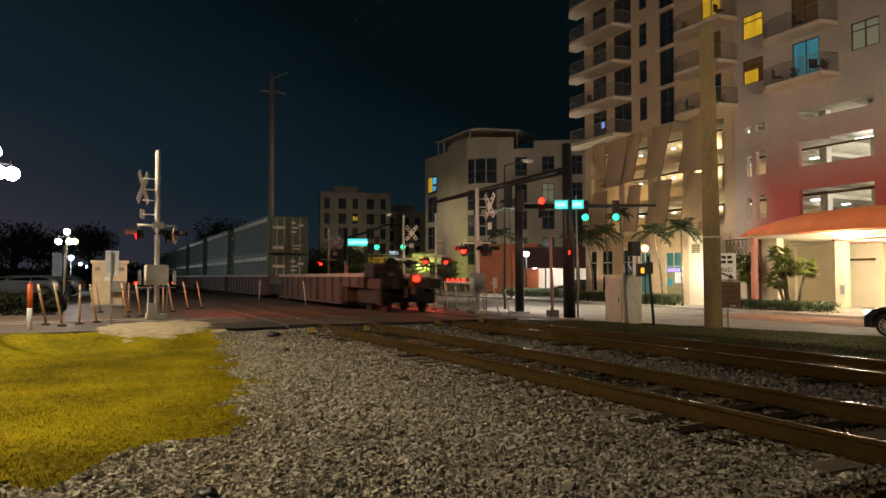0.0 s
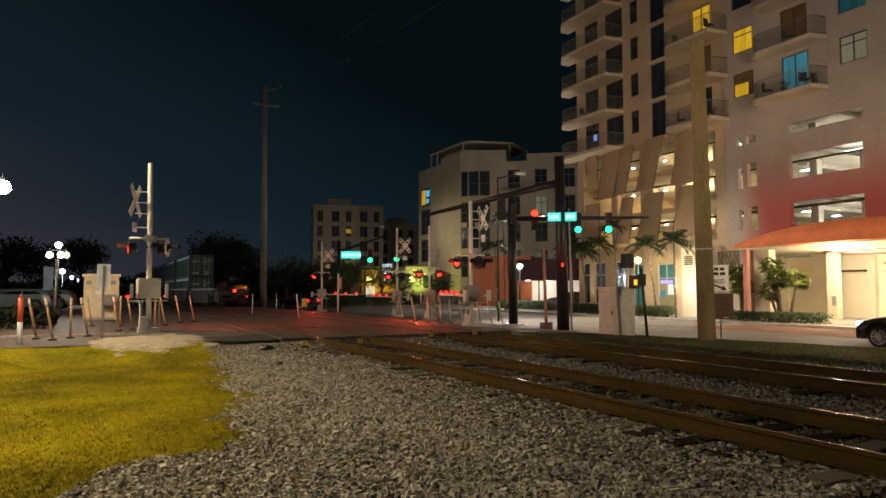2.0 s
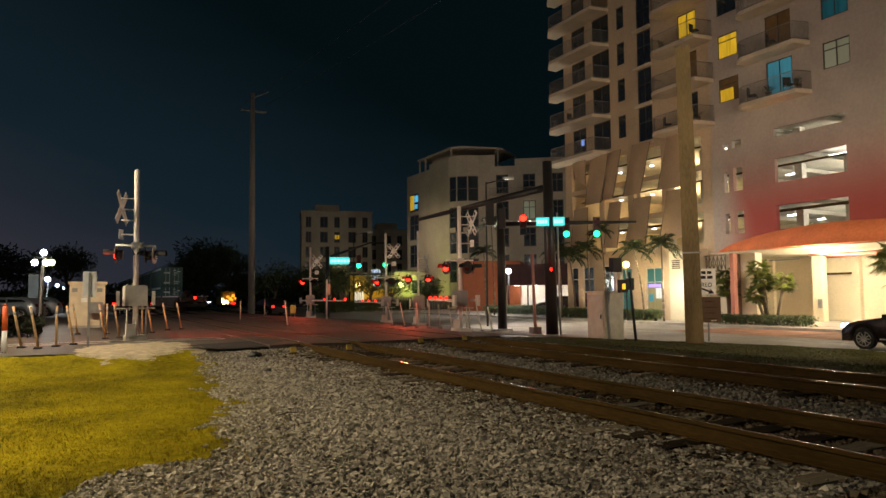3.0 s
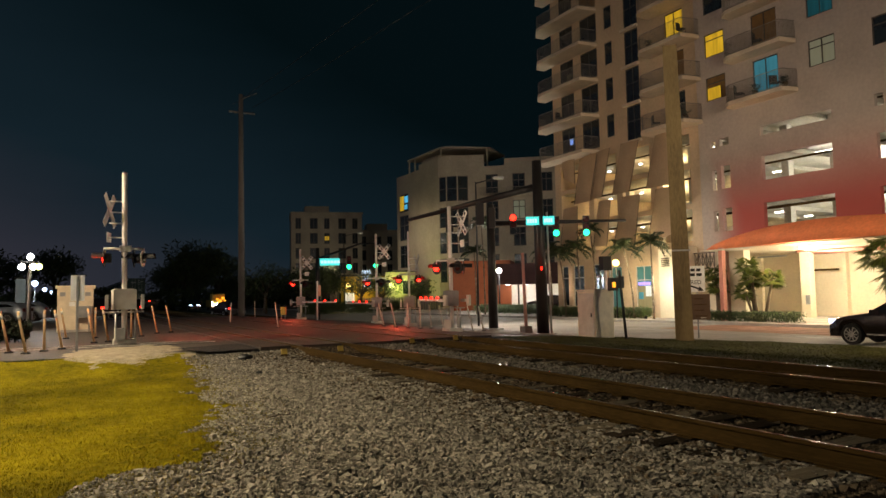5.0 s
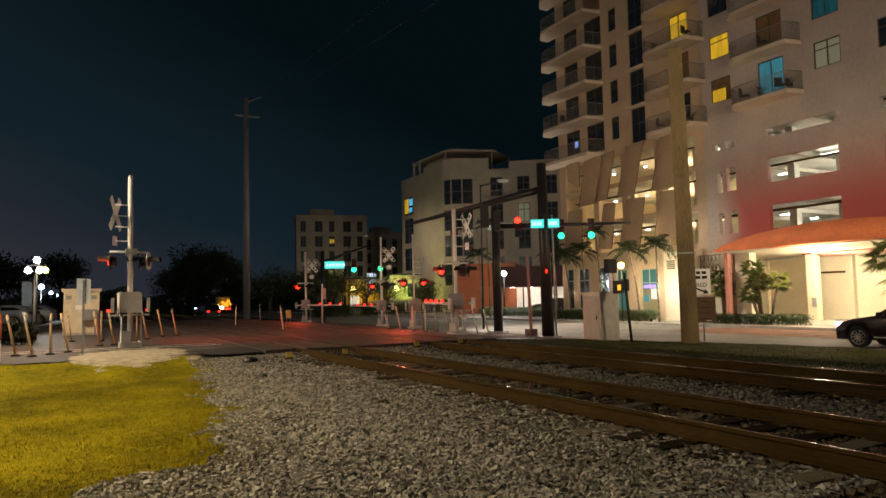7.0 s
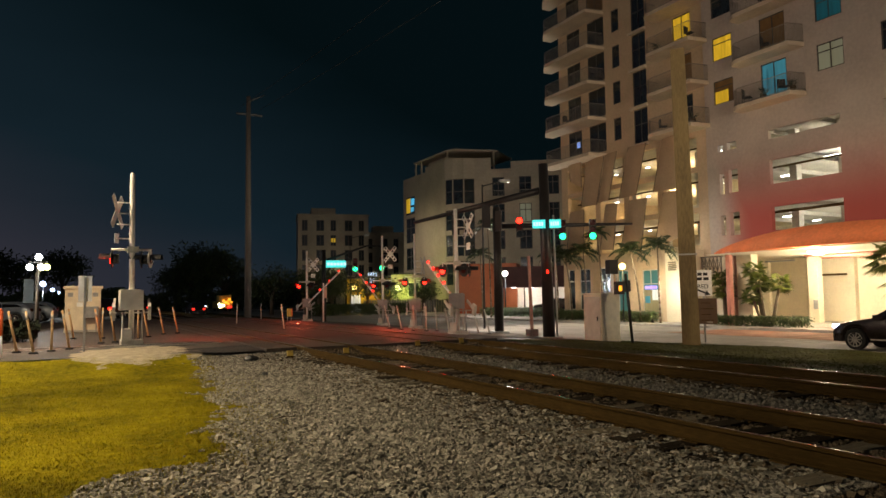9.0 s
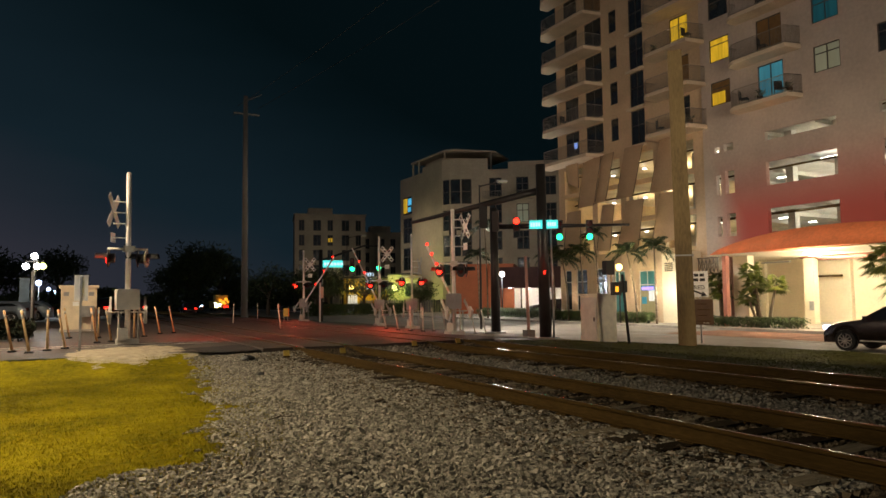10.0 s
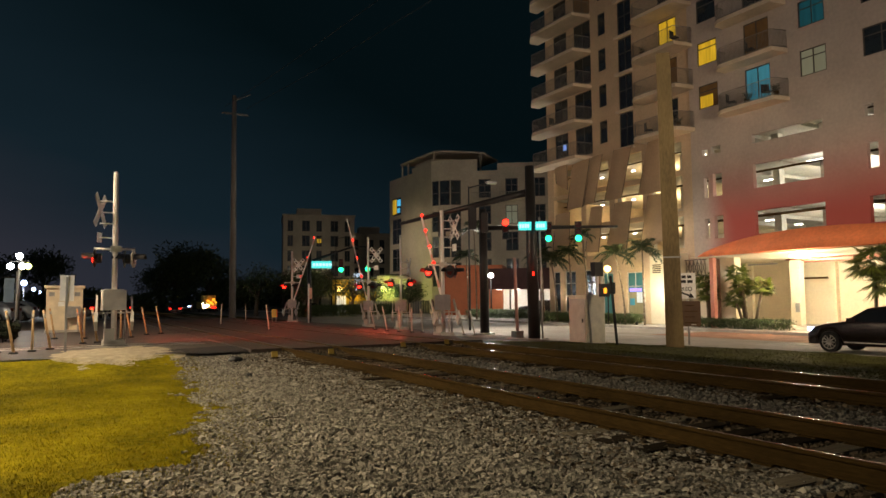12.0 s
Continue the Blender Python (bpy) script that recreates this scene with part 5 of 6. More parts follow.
p = thing("small_sign", (0.3, 21.1, gz(0.3, 21.1)), "back of a narrow sign on a thin channel post", "sign")
part("post", bx(-0.03, 0.03, -0.025, 0.025, 0, 2.02), M_BACK, p)
part("panel", bx(-0.17, 0.17, 0.03, 0.05, 1.36, 2.06, w=0.008), M_WHITEP, p)
p = thing("yellow_marker", (13.06, 46.2, gz(13.06, 46.2)), "small yellow marker board with red edge on two legs", "sign")
part("board", bx(-0.2, 0.12, -0.03, 0.03, 0.3, 0.85, w=0.01), M_YELLOW, p)
part("edge", bx(0.122, 0.19, -0.03, 0.03, 0.3, 0.85, w=0.01), M_ORANGE, p)
for a in (-0.15, 0.1):
    part("leg", rd((a, 0, 0), (a, 0, 0.32), 0.025, seg=6), M_GALV, p)
p = thing("marker_post", (-1.55, 20.0, gz(-1.55, 20.0)), "white post with bright orange top", "marker post")
part("post", rd((0, 0, 0), (0, 0, 0.62), 0.06, 0.06, 12), M_WHITEP, p)
part("sleeve", rd((0, 0, 0.55), (0, 0, 1.15), 0.065, 0.06, 12), M_ORANGE, p, "orange sleeve")
part("tip", rd((0, 0, 1.15), (0, 0, 1.22), 0.055, 0.01, 12), M_ORANGE, p)
p = thing("equipment_shelter", (0.42, 35.4, -0.03), "small cream metal railway equipment shelter", "equipment shelter")
part("body", bx(-0.72, 0.72, -0.45, 0.6, 0.1, 1.95, w=0.02), M_BUNG, p)
part("roof", bx(-0.80, 0.80, -0.53, 0.68, 1.95, 2.08, w=0.03), M_BUNG, p)
part("plinth", bx(-0.75, 0.75, -0.48, 0.63, -0.05, 0.1), M_KERB, p)
part("door", bx(-0.35, 0.30, -0.475, -0.452, 0.2, 1.8, w=0.01), M_BUNG, p)
for a in (-0.62, 0.38):
    part("vent", bx(a, a + 0.22, -0.475, -0.452, 1.6, 1.78, w=0.005), M_BACK, p)
part("side_box", bx(0.02, 0.62, -0.85, -0.46, 0.65, 1.15, w=0.02), M_BACK, p, "grey side cabinet")
for a in (0.05, 0.55):
    part("leg", rd((a, -0.65, 0), (a, -0.65, 0.7), 0.03), M_GALV, p)
part("notice", bx(-0.25, 0.0, -0.49, -0.478, 1.15, 1.35), M_WHITEP, p)


# ---- lamp posts with clustered globes ----
def globe_lamp(x, y, h, r, mats, watts, label):
    p = thing("globe_lamp_post", (x, y, gz(x, y)), label, "street lamp", "globe lamp posts")
    part("post", rd((0, 0, 0), (0, 0, h - 0.25), 0.085, 0.055, 10), M_BLACK, p)
    part("base", rd((0, 0, 0), (0, 0, 0.5), 0.17, 0.11, 12), M_BLACK, p)
    bm = B()
    rod(bm, (-0.36, 0, h - 0.25), (0.36, 0.1, h - 0.25), 0.03, seg=6)
    for a, b in ((-0.36, 0), (0.36, 0.1), (0.13, -0.2)):
        rod(bm, (a, b, h - 0.38), (a, b, h - 0.18), 0.03, seg=6)
    rod(bm, (0, 0, h - 0.25), (0.13, -0.2, h - 0.25), 0.03, seg=6)
    part("crossarms", bm, M_BLACK, p)
    for k, (a, b, z) in enumerate(((-0.36, 0, h - 0.5), (0.36, 0.1, h - 0.48), (0.13, -0.2, h - 0.5), (0, 0, h + 0.0))):
        bm = B()
        ball(bm, (a, b, z), r)
        g = part("globe", bm, mats[k % len(mats)], p, "glowing globe")
    if watts:
        lamp("globe_light", "POINT", (x, y - 0.95, gz(x, y) + h - 0.3), watts, WHITE, 0.35)


def banner_post(x, y):
    p = thing("banner_post", (x, y, gz(x, y)), "slim post with a hanging blue-grey banner", "banner post")
    part("post", rd((0, 0, 0), (0, 0, 2.75), 0.05, 0.05, 8), M_BACK, p)
    part("arm", rd((0, 0, 2.46), (-0.58, 0, 2.46), 0.02, 0.02, 6), M_BLACK, p)
    part("banner", bx(-0.50, -0.10, -0.01, 0.01, 1.35, 2.42), M_CLOTH, p, "blue-grey cloth banner")


banner_post(-1.45, 36.0)
globe_lamp(-1.5, 38.8, 3.58, 0.16, (E_WHITE, E_LIME, E_WARM, E_WHITE), 150, "dark lamp post with four white globes")
globe_lamp(-2.24, 18.6, 4.26, 0.17, (E_WHITE,), 80, "near lamp post with four white globes")
for x, y in ((-2.8, 84.4), (-2.8, 124.1), (-2.5, 158.5), (-2.2, 204.0)):
    p = thing("globe_lamp_post", (x, y, gz(x, y)), "far lamp post with one cool white globe", "street lamp", "globe lamp posts")
    part("post", rd((0, 0, 0), (0, 0, 3.5), 0.07, 0.05, 8), M_BLACK, p)
    bm = B()
    ball(bm, (0, 0, 3.7), 0.3)
    part("globe", bm, E_COOL, p)
    if y < 90:
        lamp("globe_light", "POINT", (x, y - 0.8, gz(x, y) + 3.5), 800, COOL, 0.3)


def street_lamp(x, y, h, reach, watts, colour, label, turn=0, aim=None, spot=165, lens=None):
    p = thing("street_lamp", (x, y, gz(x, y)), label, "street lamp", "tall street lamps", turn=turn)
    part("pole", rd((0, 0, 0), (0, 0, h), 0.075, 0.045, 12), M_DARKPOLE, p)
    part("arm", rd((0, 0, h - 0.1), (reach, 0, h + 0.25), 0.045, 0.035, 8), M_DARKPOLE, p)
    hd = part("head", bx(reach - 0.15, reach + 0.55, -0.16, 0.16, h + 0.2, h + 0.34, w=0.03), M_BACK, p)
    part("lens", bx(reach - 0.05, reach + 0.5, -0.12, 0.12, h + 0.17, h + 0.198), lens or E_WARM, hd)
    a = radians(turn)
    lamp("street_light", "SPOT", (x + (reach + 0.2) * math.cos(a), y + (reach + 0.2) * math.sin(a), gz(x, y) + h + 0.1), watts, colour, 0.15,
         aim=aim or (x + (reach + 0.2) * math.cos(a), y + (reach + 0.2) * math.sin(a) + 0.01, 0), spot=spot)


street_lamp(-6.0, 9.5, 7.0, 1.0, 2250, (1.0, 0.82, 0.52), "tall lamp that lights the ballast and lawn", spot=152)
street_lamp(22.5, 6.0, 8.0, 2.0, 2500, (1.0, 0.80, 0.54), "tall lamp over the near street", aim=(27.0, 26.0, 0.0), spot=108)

def floodlight(x, y, h, aim, watts, colour, spot, label):
    """An added flood on an unseen pole behind the camera, to wash the tower."""
    p = thing("floodlight", (x, y, gz(x, y)), label, "floodlight", "flood lamps")
    part("pole", rd((0, 0, 0), (0, 0, h), 0.12, 0.08, 12), M_GALV, p)
    m = look((0, 0, h), Vector(aim) - Vector((x, y, gz(x, y))))
    hd = part("head", bx(-0.35, 0.35, -0.25, 0.25, 0.05, 0.25, w=0.03, m=m), M_BACK, p)
    part("lens", bx(-0.3, 0.3, -0.2, 0.2, 0.02, 0.045, m=m), E_WARM, hd)
    lamp("flood_fill", "SPOT", (x, y, gz(x, y) + h) , watts, colour, 1.2, aim=aim, spot=spot).location += (Vector(aim) - Vector((x, y, h))).normalized() * 0.4


floodlight(4.0, -26.0, 7.0, (36.4, 44.0, 23.0), 10700, (1.0, 0.80, 0.60), 40, "added unseen flood lamp on a pole beside the track")
for at, to, w in (((13.1, 25.1, 2.6), (9.5, 30.0, 0), 260), ((16.6, 35.6, 2.5), (11.0, 33.0, 0), 260), ((15.0, 50.6, 2.4), (10.0, 46.0, 0), 220)):
    lamp("red_flash", "SPOT", at, w, (1.0, 0.11, 0.05), 0.2, aim=to, spot=135)
lamp("red_flash", "SPOT", (1.0, 23.6, 2.65), 140, (1.0, 0.06, 0.02), 0.15, aim=(-3.0, 25.0, 0), spot=120)
lamp("red_flash", "SPOT", (2.6, 23.9, 2.65), 360, (1.0, 0.06, 0.02), 0.15, aim=(7.5, 27.0, 0), spot=120)
# added red fill without a fixture, set off the pedestrian signal to redden the cabinet
lamp("red_cabinet_fill", "POINT", (17.6, 22.7, 2.3), 9, (1.0, 0.06, 0.02), 0.12)

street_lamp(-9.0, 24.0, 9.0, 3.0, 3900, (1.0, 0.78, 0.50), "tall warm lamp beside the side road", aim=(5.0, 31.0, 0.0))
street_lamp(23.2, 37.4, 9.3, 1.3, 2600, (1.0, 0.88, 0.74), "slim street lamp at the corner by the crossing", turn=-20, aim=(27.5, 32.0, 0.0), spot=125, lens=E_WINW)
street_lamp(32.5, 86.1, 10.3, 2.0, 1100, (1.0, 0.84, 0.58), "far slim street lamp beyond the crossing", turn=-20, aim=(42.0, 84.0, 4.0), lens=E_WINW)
# made-up lamp, added only to brighten the face of the far block
street_lamp(47.0, 128.0, 9.0, -1.5, 500, (1.0, 0.84, 0.6), "far street lamp added to light the apartment block", turn=20, aim=(51, 145, 8), lens=E_WINW)

# bright white lamp in front of the corner building
p = thing("globe_lamp_post", (38.0, 57.2, -0.6), "post lamp with one brilliant white globe", "street lamp", "globe lamp posts")
part("post", rd((0, 0, 0), (0, 0, 4.0), 0.07), M_BLACK, p)
bm = B()
ball(bm, (0, 0, 4.25), 0.27)
part("globe", bm, E_WHITE, p)
lamp("globe_light", "POINT", (37.0, 56.0, 4.9), 1100, (1.0, 0.95, 0.85), 0.3)
p = thing("globe_lamp_post", (33.9, 36.2, -0.6), "slim post with a yellow globe between palms", "street lamp", "globe lamp posts")
part("post", rd((0, 0, 0), (0, 0, 3.75), 0.05), M_BLACK, p)
bm = B()
ball(bm, (0, 0, 3.95), 0.24)
part("globe", bm, E_YGLOBE, p)
lamp("globe_light", "POINT", (33.5, 35.8, 3.3), 160, (1.0, 0.80, 0.40), 0.25)


# ---- palms, hedges, trees ----
def leaf_mesh(name, quads, material):
    """Many small leaves in one mesh: each a centre, a long axis and a side axis."""
    verts, faces = [], []
    for c, a, s in quads:
        k = len(verts)
        verts += [c - s * 0.5, c + a * 0.5 - s * 0.35, c + a, c + a * 0.5 + s * 0.35]
        faces.append((k, k + 1, k + 2, k + 3))
    return raw(name, verts, faces, material)


rng = random.Random(7)


def palm(x, y, z, h, bend, spread, fronds, label):
    """A slim ringed trunk and a crown of arching fronds with many hanging leaflets."""
    p = thing("palm_tree", (x, y, z), label, "palm tree", "coconut palms by the tower")
    bm = B()
    last = None
    for i in range(13):
        s = i / 12
        c = Vector((bend[0] * s * s, bend[1] * s * s, h * s))
        if last is not None:
            rod(bm, last, c, 0.075 - 0.03 * (i - 1) / 12, 0.081 - 0.03 * s, 8)
        last = c
    part("trunk", bm, M_TRUNK, p)
    for f in range(fronds):
        a = f * 2.4 + rng.random() * 0.5
        up = -0.30 + 2.6 * ((f * 0.7549 + 0.13 * x) % 1.0) ** 1.3
        ln = spread * rng.uniform(0.85, 1.1) * (1.0 - 0.18 * max(0, up - 0.8))
        quads = []
        d = Vector((math.cos(a), math.sin(a), 0))
        side = Vector((-d.y, d.x, 0))
        old = last
        for i in range(1, 23):
            s = i / 22
            el = math.atan(up) - (1.25 + 0.25 * up) * s ** 1.8
            c = old + (d * math.cos(el) + Vector((0, 0, math.sin(el)))) * ln / 22
            along = (c - old).normalized()
            quads.append((old, along * ln / 20, side * 0.035))
            w = 0.06 + ln * 0.29 * math.sin(math.pi * min(1, s * 0.86 + 0.10)) ** 0.8
            for sg in (-1, 1):
                ax = (side * sg * rng.uniform(0.6, 0.85) + along * 0.5 + Vector((0, 0, -rng.uniform(0.1, 0.55)))).normalized() * w
                quads.append((c, ax, along * 0.12))
            old = c
        ob = new("frond", leaf_mesh("frond", quads, M_FROND))
        ob.parent = p
    return p


palm(34.7, 33.6, -0.58, 5.25, (0.0, 0.05), 1.75, 22, "slender coconut palm before the tower")
palm(34.7, 35.4, -0.58, 5.1, (0.0, 0.9), 1.7, 21, "leaning slender coconut palm before the tower")
palm(34.7, 39.2, -0.58, 6.7, (0.0, 0.5), 1.2, 16, "tall thin palm with a small crown before the tower")
palm(34.7, 41.0, -0.58, 5.4, (0.0, 0.3), 1.7, 20, "slim palm before the shop windows")
palm(34.7, 42.8, -0.58, 5.1, (0.0, 0.75), 1.8, 22, "slim palm before the shop windows")
palm(34.7, 44.5, -0.58, 5.5, (0.0, 0.4), 1.7, 20, "slim palm behind the signal mast")
palm(34.0, 53.6, -0.58, 8.6, (0.0, 0.4), 1.7, 24, "tall palm behind the second signal mast")
palm(34.2, 55.4, -0.58, 6.0, (0.0, 0.3), 1.6, 20, "palm behind the second signal mast")


def fan_palm(x, y, z, heads, r, n, label):
    """Leaning trunks, each with a bushy head of round pleated fans that hang at the rim."""
    p = thing("fan_palm", (x, y, z), label, "palm tree", "fan palms by the garage")
    for hx_, hy_, h in heads:
        top = Vector((hx_, hy_, h))
        part("trunk", rd((hx_ * 0.3, hy_ * 0.3, 0), top, 0.10, 0.07, 8), M_TRUNK, p)
        for f in range(n):
            a, e = f * 2.4 + rng.random() * 0.6, math.asin(-0.55 + 1.5 * (f + 0.5) / n)
            d = Vector((math.cos(a) * math.cos(e), math.sin(a) * math.cos(e), math.sin(e)))
            side = d.cross(Vector((0, 0, 1))).normalized()
            stalk = r * rng.uniform(0.45, 0.62)
            hub = top + d * stalk
            quads = [(top, d * stalk, side * 0.035)]
            ln = r * rng.uniform(0.5, 0.62)
            for i in range(23):
                t = (i / 22 - 0.5) * 4.0
                ax = d * math.cos(t) + side * math.sin(t) + Vector((0, 0, -0.35 - 0.2 * rng.random()))
                quads.append((hub, ax * ln, (side * math.cos(t) - d * math.sin(t)) * 0.13))
            ob = new("fan_leaf", leaf_mesh("fan_leaf", quads, M_FAN))
            ob.parent = p


fan_palm(35.2, 25.9, -0.58, ((0.0, 0.45, 2.55), (-0.1, -0.95, 2.45), (0.3, 1.0, 3.3), (-0.1, 0.9, 1.75)), 0.8, 17, "bushy green many-headed fan palm lit beside the garage")
fan_palm(35.8, 29.2, -0.58, ((0.0, 0.2, 2.9), (0.1, 0.1, 2.1)), 0.85, 16, "shaded fan palm beside the pink column")
fan_palm(34.2, 18.3, -0.58, ((0.0, 0.0, 3.5), (0.1, -0.8, 2.6)), 1.35, 22, "dark fan palm near the parked car")


def hedge(x0, x1, y0, y1, z, h, label, leaf=None):
    quads = []
    n = int(820 * ((x1 - x0) + (y1 - y0)) * h)
    for _ in range(n):
        c = Vector((rng.uniform(x0, x1), rng.uniform(y0, y1), z + h * rng.random() ** 0.6 * (0.9 + 0.2 * noise.noise((rng.random() * 9, 0, 0)))))
        a = Vector((rng.gauss(0, 1), rng.gauss(0, 1), rng.gauss(0.4, 1))).normalized()
        quads.append((c, a * 0.17, a.orthogonal().normalized() * 0.12))
    tagged(new("hedge", leaf_mesh("hedge", quads, leaf or M_HEDGE)), label, "hedge", "clipped hedges")


hedge(34.3, 35.2, 23.1, 29.3, -0.58, 0.62, "low clipped green hedge by the garage")
hedge(34.5, 35.5, 34.4, 39.0, -0.58, 0.8, "low clipped hedge under the palms")
hedge(34.5, 35.5, 40.2, 46.4, -0.58, 0.8, "low clipped hedge under the shop windows")
hedge(36.5, 38, 48.0, 60, -0.58, 0.9, "low dark hedge beside the street")
hedge(24.0, 38.0, 78.0, 79.2, -0.7, 1.5, "dark hedge before the lit shops")
hedge(-6.0, -1.1, 27.5, 29.5, -0.05, 0.75, "low hedge by the parking area, shade in leaf colour", M_HEDGE_UNLIT)
hedge(-22.0, -6.0, 27.0, 31.0, -0.05, 0.8, "low hedge by the parking area, shade in leaf colour", M_HEDGE_UNLIT)


def tree(x, y, z, h, r, n, label):
    t = thing("tree", (x, y, z), label, "tree", "dark trees")
    bm = B()
    rod(bm, (0, 0, -0.2), (0.1, 0, h * 0.45), r * 0.09, r * 0.06, 8)
    tips = []
    for k in range(9):
        a, e = k * 2.4, rng.uniform(0.3, 1.2)
        b = Vector((math.cos(a) * math.cos(e) * r * 0.7, math.sin(a) * math.cos(e) * r * 0.7, h * 0.45 + math.sin(e) * h * 0.38))
        rod(bm, (0.1, 0, h * rng.uniform(0.28, 0.45)), b, r * 0.035, r * 0.012, 6)
        tips.append(b)
    part("trunk", bm, M_BARK, t)
    quads = []
    blobs = [(b, r * rng.uniform(0.32, 0.55)) for b in tips] + [(Vector((rng.gauss(0, r * 0.4), rng.gauss(0, r * 0.4), h * rng.uniform(0.5, 0.9))), r * rng.uniform(0.25, 0.45)) for _ in range(9)]
    for i in range(n):
        c, s = blobs[i % len(blobs)]
        d = Vector((rng.gauss(0, 1), rng.gauss(0, 1), rng.gauss(0, 0.75))).normalized()
        q = c + d * s * rng.uniform(0.45, 1.12)
        a = (d + Vector((rng.gauss(0, .6), rng.gauss(0, .6), rng.gauss(-0.2, .6)))).normalized()
        quads.append((q, a * r * 0.13, a.orthogonal().normalized() * r * 0.075))
    ob = new("crown", leaf_mesh("crown", quads, M_LEAF))
    ob.parent = t


TL = "dark leafy tree beyond the crossing"
for x, y, h, r in ((19.5, 150, 9, 5), (21, 146, 10, 5.5), (24, 150, 13.5, 6.5), (28.5, 152, 12, 6), (33, 158, 7, 5), (36, 150, 6, 4.5), (40, 135, 7, 5), (44, 128, 8, 5),
                   (-2, 170, 13, 6), (-16, 168, 12, 8), (-26, 160, 9, 7), (-40, 150, 10, 8), (-52, 140, 9, 8)):
    tree(x, y, -0.5, h, r, 2600, TL)
for x, y, h, r in ((26.8, 82, 5.0, 3.2), (33.6, 83, 5.5, 2.8), (30.5, 88, 5.5, 3.0), (37, 84, 4.5, 2.6), (40.5, 80.5, 4.2, 2.4), (23.5, 92, 6.5, 3.5)):
    tree(x, y, -0.6, h, r, 1300, "small leafy street tree before the lit shops")

quads = []
for _ in range(9000):
    x = rng.uniform(-60, 46)
    c = Vector((x, rng.uniform(138, 146), -0.5 + rng.random() ** 0.7 * (3.4 + 1.6 * noise.noise((x * 0.12, 1, 0)))))
    a = Vector((rng.gauss(0, 1), rng.gauss(0, 1), rng.gauss(0.3, 1))).normalized()
    quads.append((c, a * 1.0, a.orthogonal().normalized() * 0.7))
tagged(new("thicket", leaf_mesh("thicket", quads, M_LEAF)), "dark thicket of bushes under far trees", "bushes", "", "stuff")

def balcony_chair(x, y, z, turn):
    c = thing("balcony_chair", (x, y, z), "dark folding chair on a balcony", "chair", "balcony chairs", turn=turn)
    part("seat", bx(-0.24, 0.24, -0.24, 0.24, 0.42, 0.47, w=0.01), M_BLACK, c)
    part("backrest", bx(-0.24, 0.24, 0.20, 0.24, 0.47, 0.95, w=0.01), M_BLACK, c)
    for a in (-0.21, 0.21):
        for b in (-0.21, 0.21):
            part("leg", rd((a, b, 0), (a, b, 0.42), 0.015, seg=6), M_BLACK, c)


def potted_plant(x, y, z, h):
    c = thing("potted_plant", (x, y, z), "leafy plant in a dark pot on a balcony", "plant", "balcony plants")
    part("pot", rd((0, 0, 0), (0, 0, 0.32), 0.13, 0.17, 12), M_RUST, c)
    quads = []
    for _ in range(70):
        a = Vector((rng.gauss(0, 1), rng.gauss(0, 1), rng.gauss(0.9, 0.7))).normalized()
        quads.append((Vector((0, 0, 0.3 + h * 0.4 * rng.random())), a * h * rng.uniform(0.4, 0.8), a.orthogonal().normalized() * 0.08))
    o = new("leaves", leaf_mesh("leaves", quads, M_FROND))
    o.parent = c


for x, y, k, t in ((35.75, 27.0, 0.105, 20), (35.75, 24.6, 0.105, -30), (35.5, 31.0, 2, 10), (35.6, 33.6, 0, 60), (35.6, 31.4, 0, -10), (35.6, 44.0, 1, 0), (35.75, 25.6, 1.105, 15)):
    balcony_chair(x, y, FLOOR[0] + 2.85 * k + 0.005, t)
for x, y, k, h in ((35.75, 25.9, 0.105, 0.7), (35.75, 24.0, 0.105, 0.6), (35.4, 33.8, 2, 0.6), (35.4, 30.8, 0, 0.6), (35.3, 42.2, 2, 0.6)):
    potted_plant(x, y, FLOOR[0] + 2.85 * k + 0.005, h)

# ---- wires and the dark left pole ----
p = thing("timber_pole", (14.2, 64.0, -0.4), "tall dark timber power pole", "utility pole")
part("shaft", rd((0, 0, -0.2), (-0.1, 0, 20.8), 0.34, 0.2, 10), M_POLEDK, p)
part("arm", rd((-0.3, 0, 20.2), (1.3, -0.4, 21.0), 0.06, 0.05, 8), M_POLEDK, p)
part("crossarm", bx(-1.2, 1.2, -0.07, 0.07, 19.0, 19.15), M_POLEDK, p)


def wire(a, b, sag, r=0.02):
    bm = B()
    a, b = Vector(a), Vector(b)
    rings = []
    for i in range(25):
        s = i / 24
        q = a.lerp(b, s) + Vector((0, 0, -4 * sag * s * (1 - s)))
        rings.append([bm.verts.new(q + Vector((r * math.cos(k * math.tau / 5), 0, r * math.sin(k * math.tau / 5)))) for k in range(5)])
    for u, v in zip(rings, rings[1:]):
        for k in range(5):
            bm.faces.new((u[k], u[(k + 1) % 5], v[(k + 1) % 5], v[k]))
    solid("overhead_wire", bm, M_CABLE, "thin dark overhead power wire", "wire", group="overhead wires")


wire((13.3, 64, 19.3), (22.0, -10, 22), 1.0)
wire((15.2, 64, 19.3), (26.0, -10, 22), 1.0)


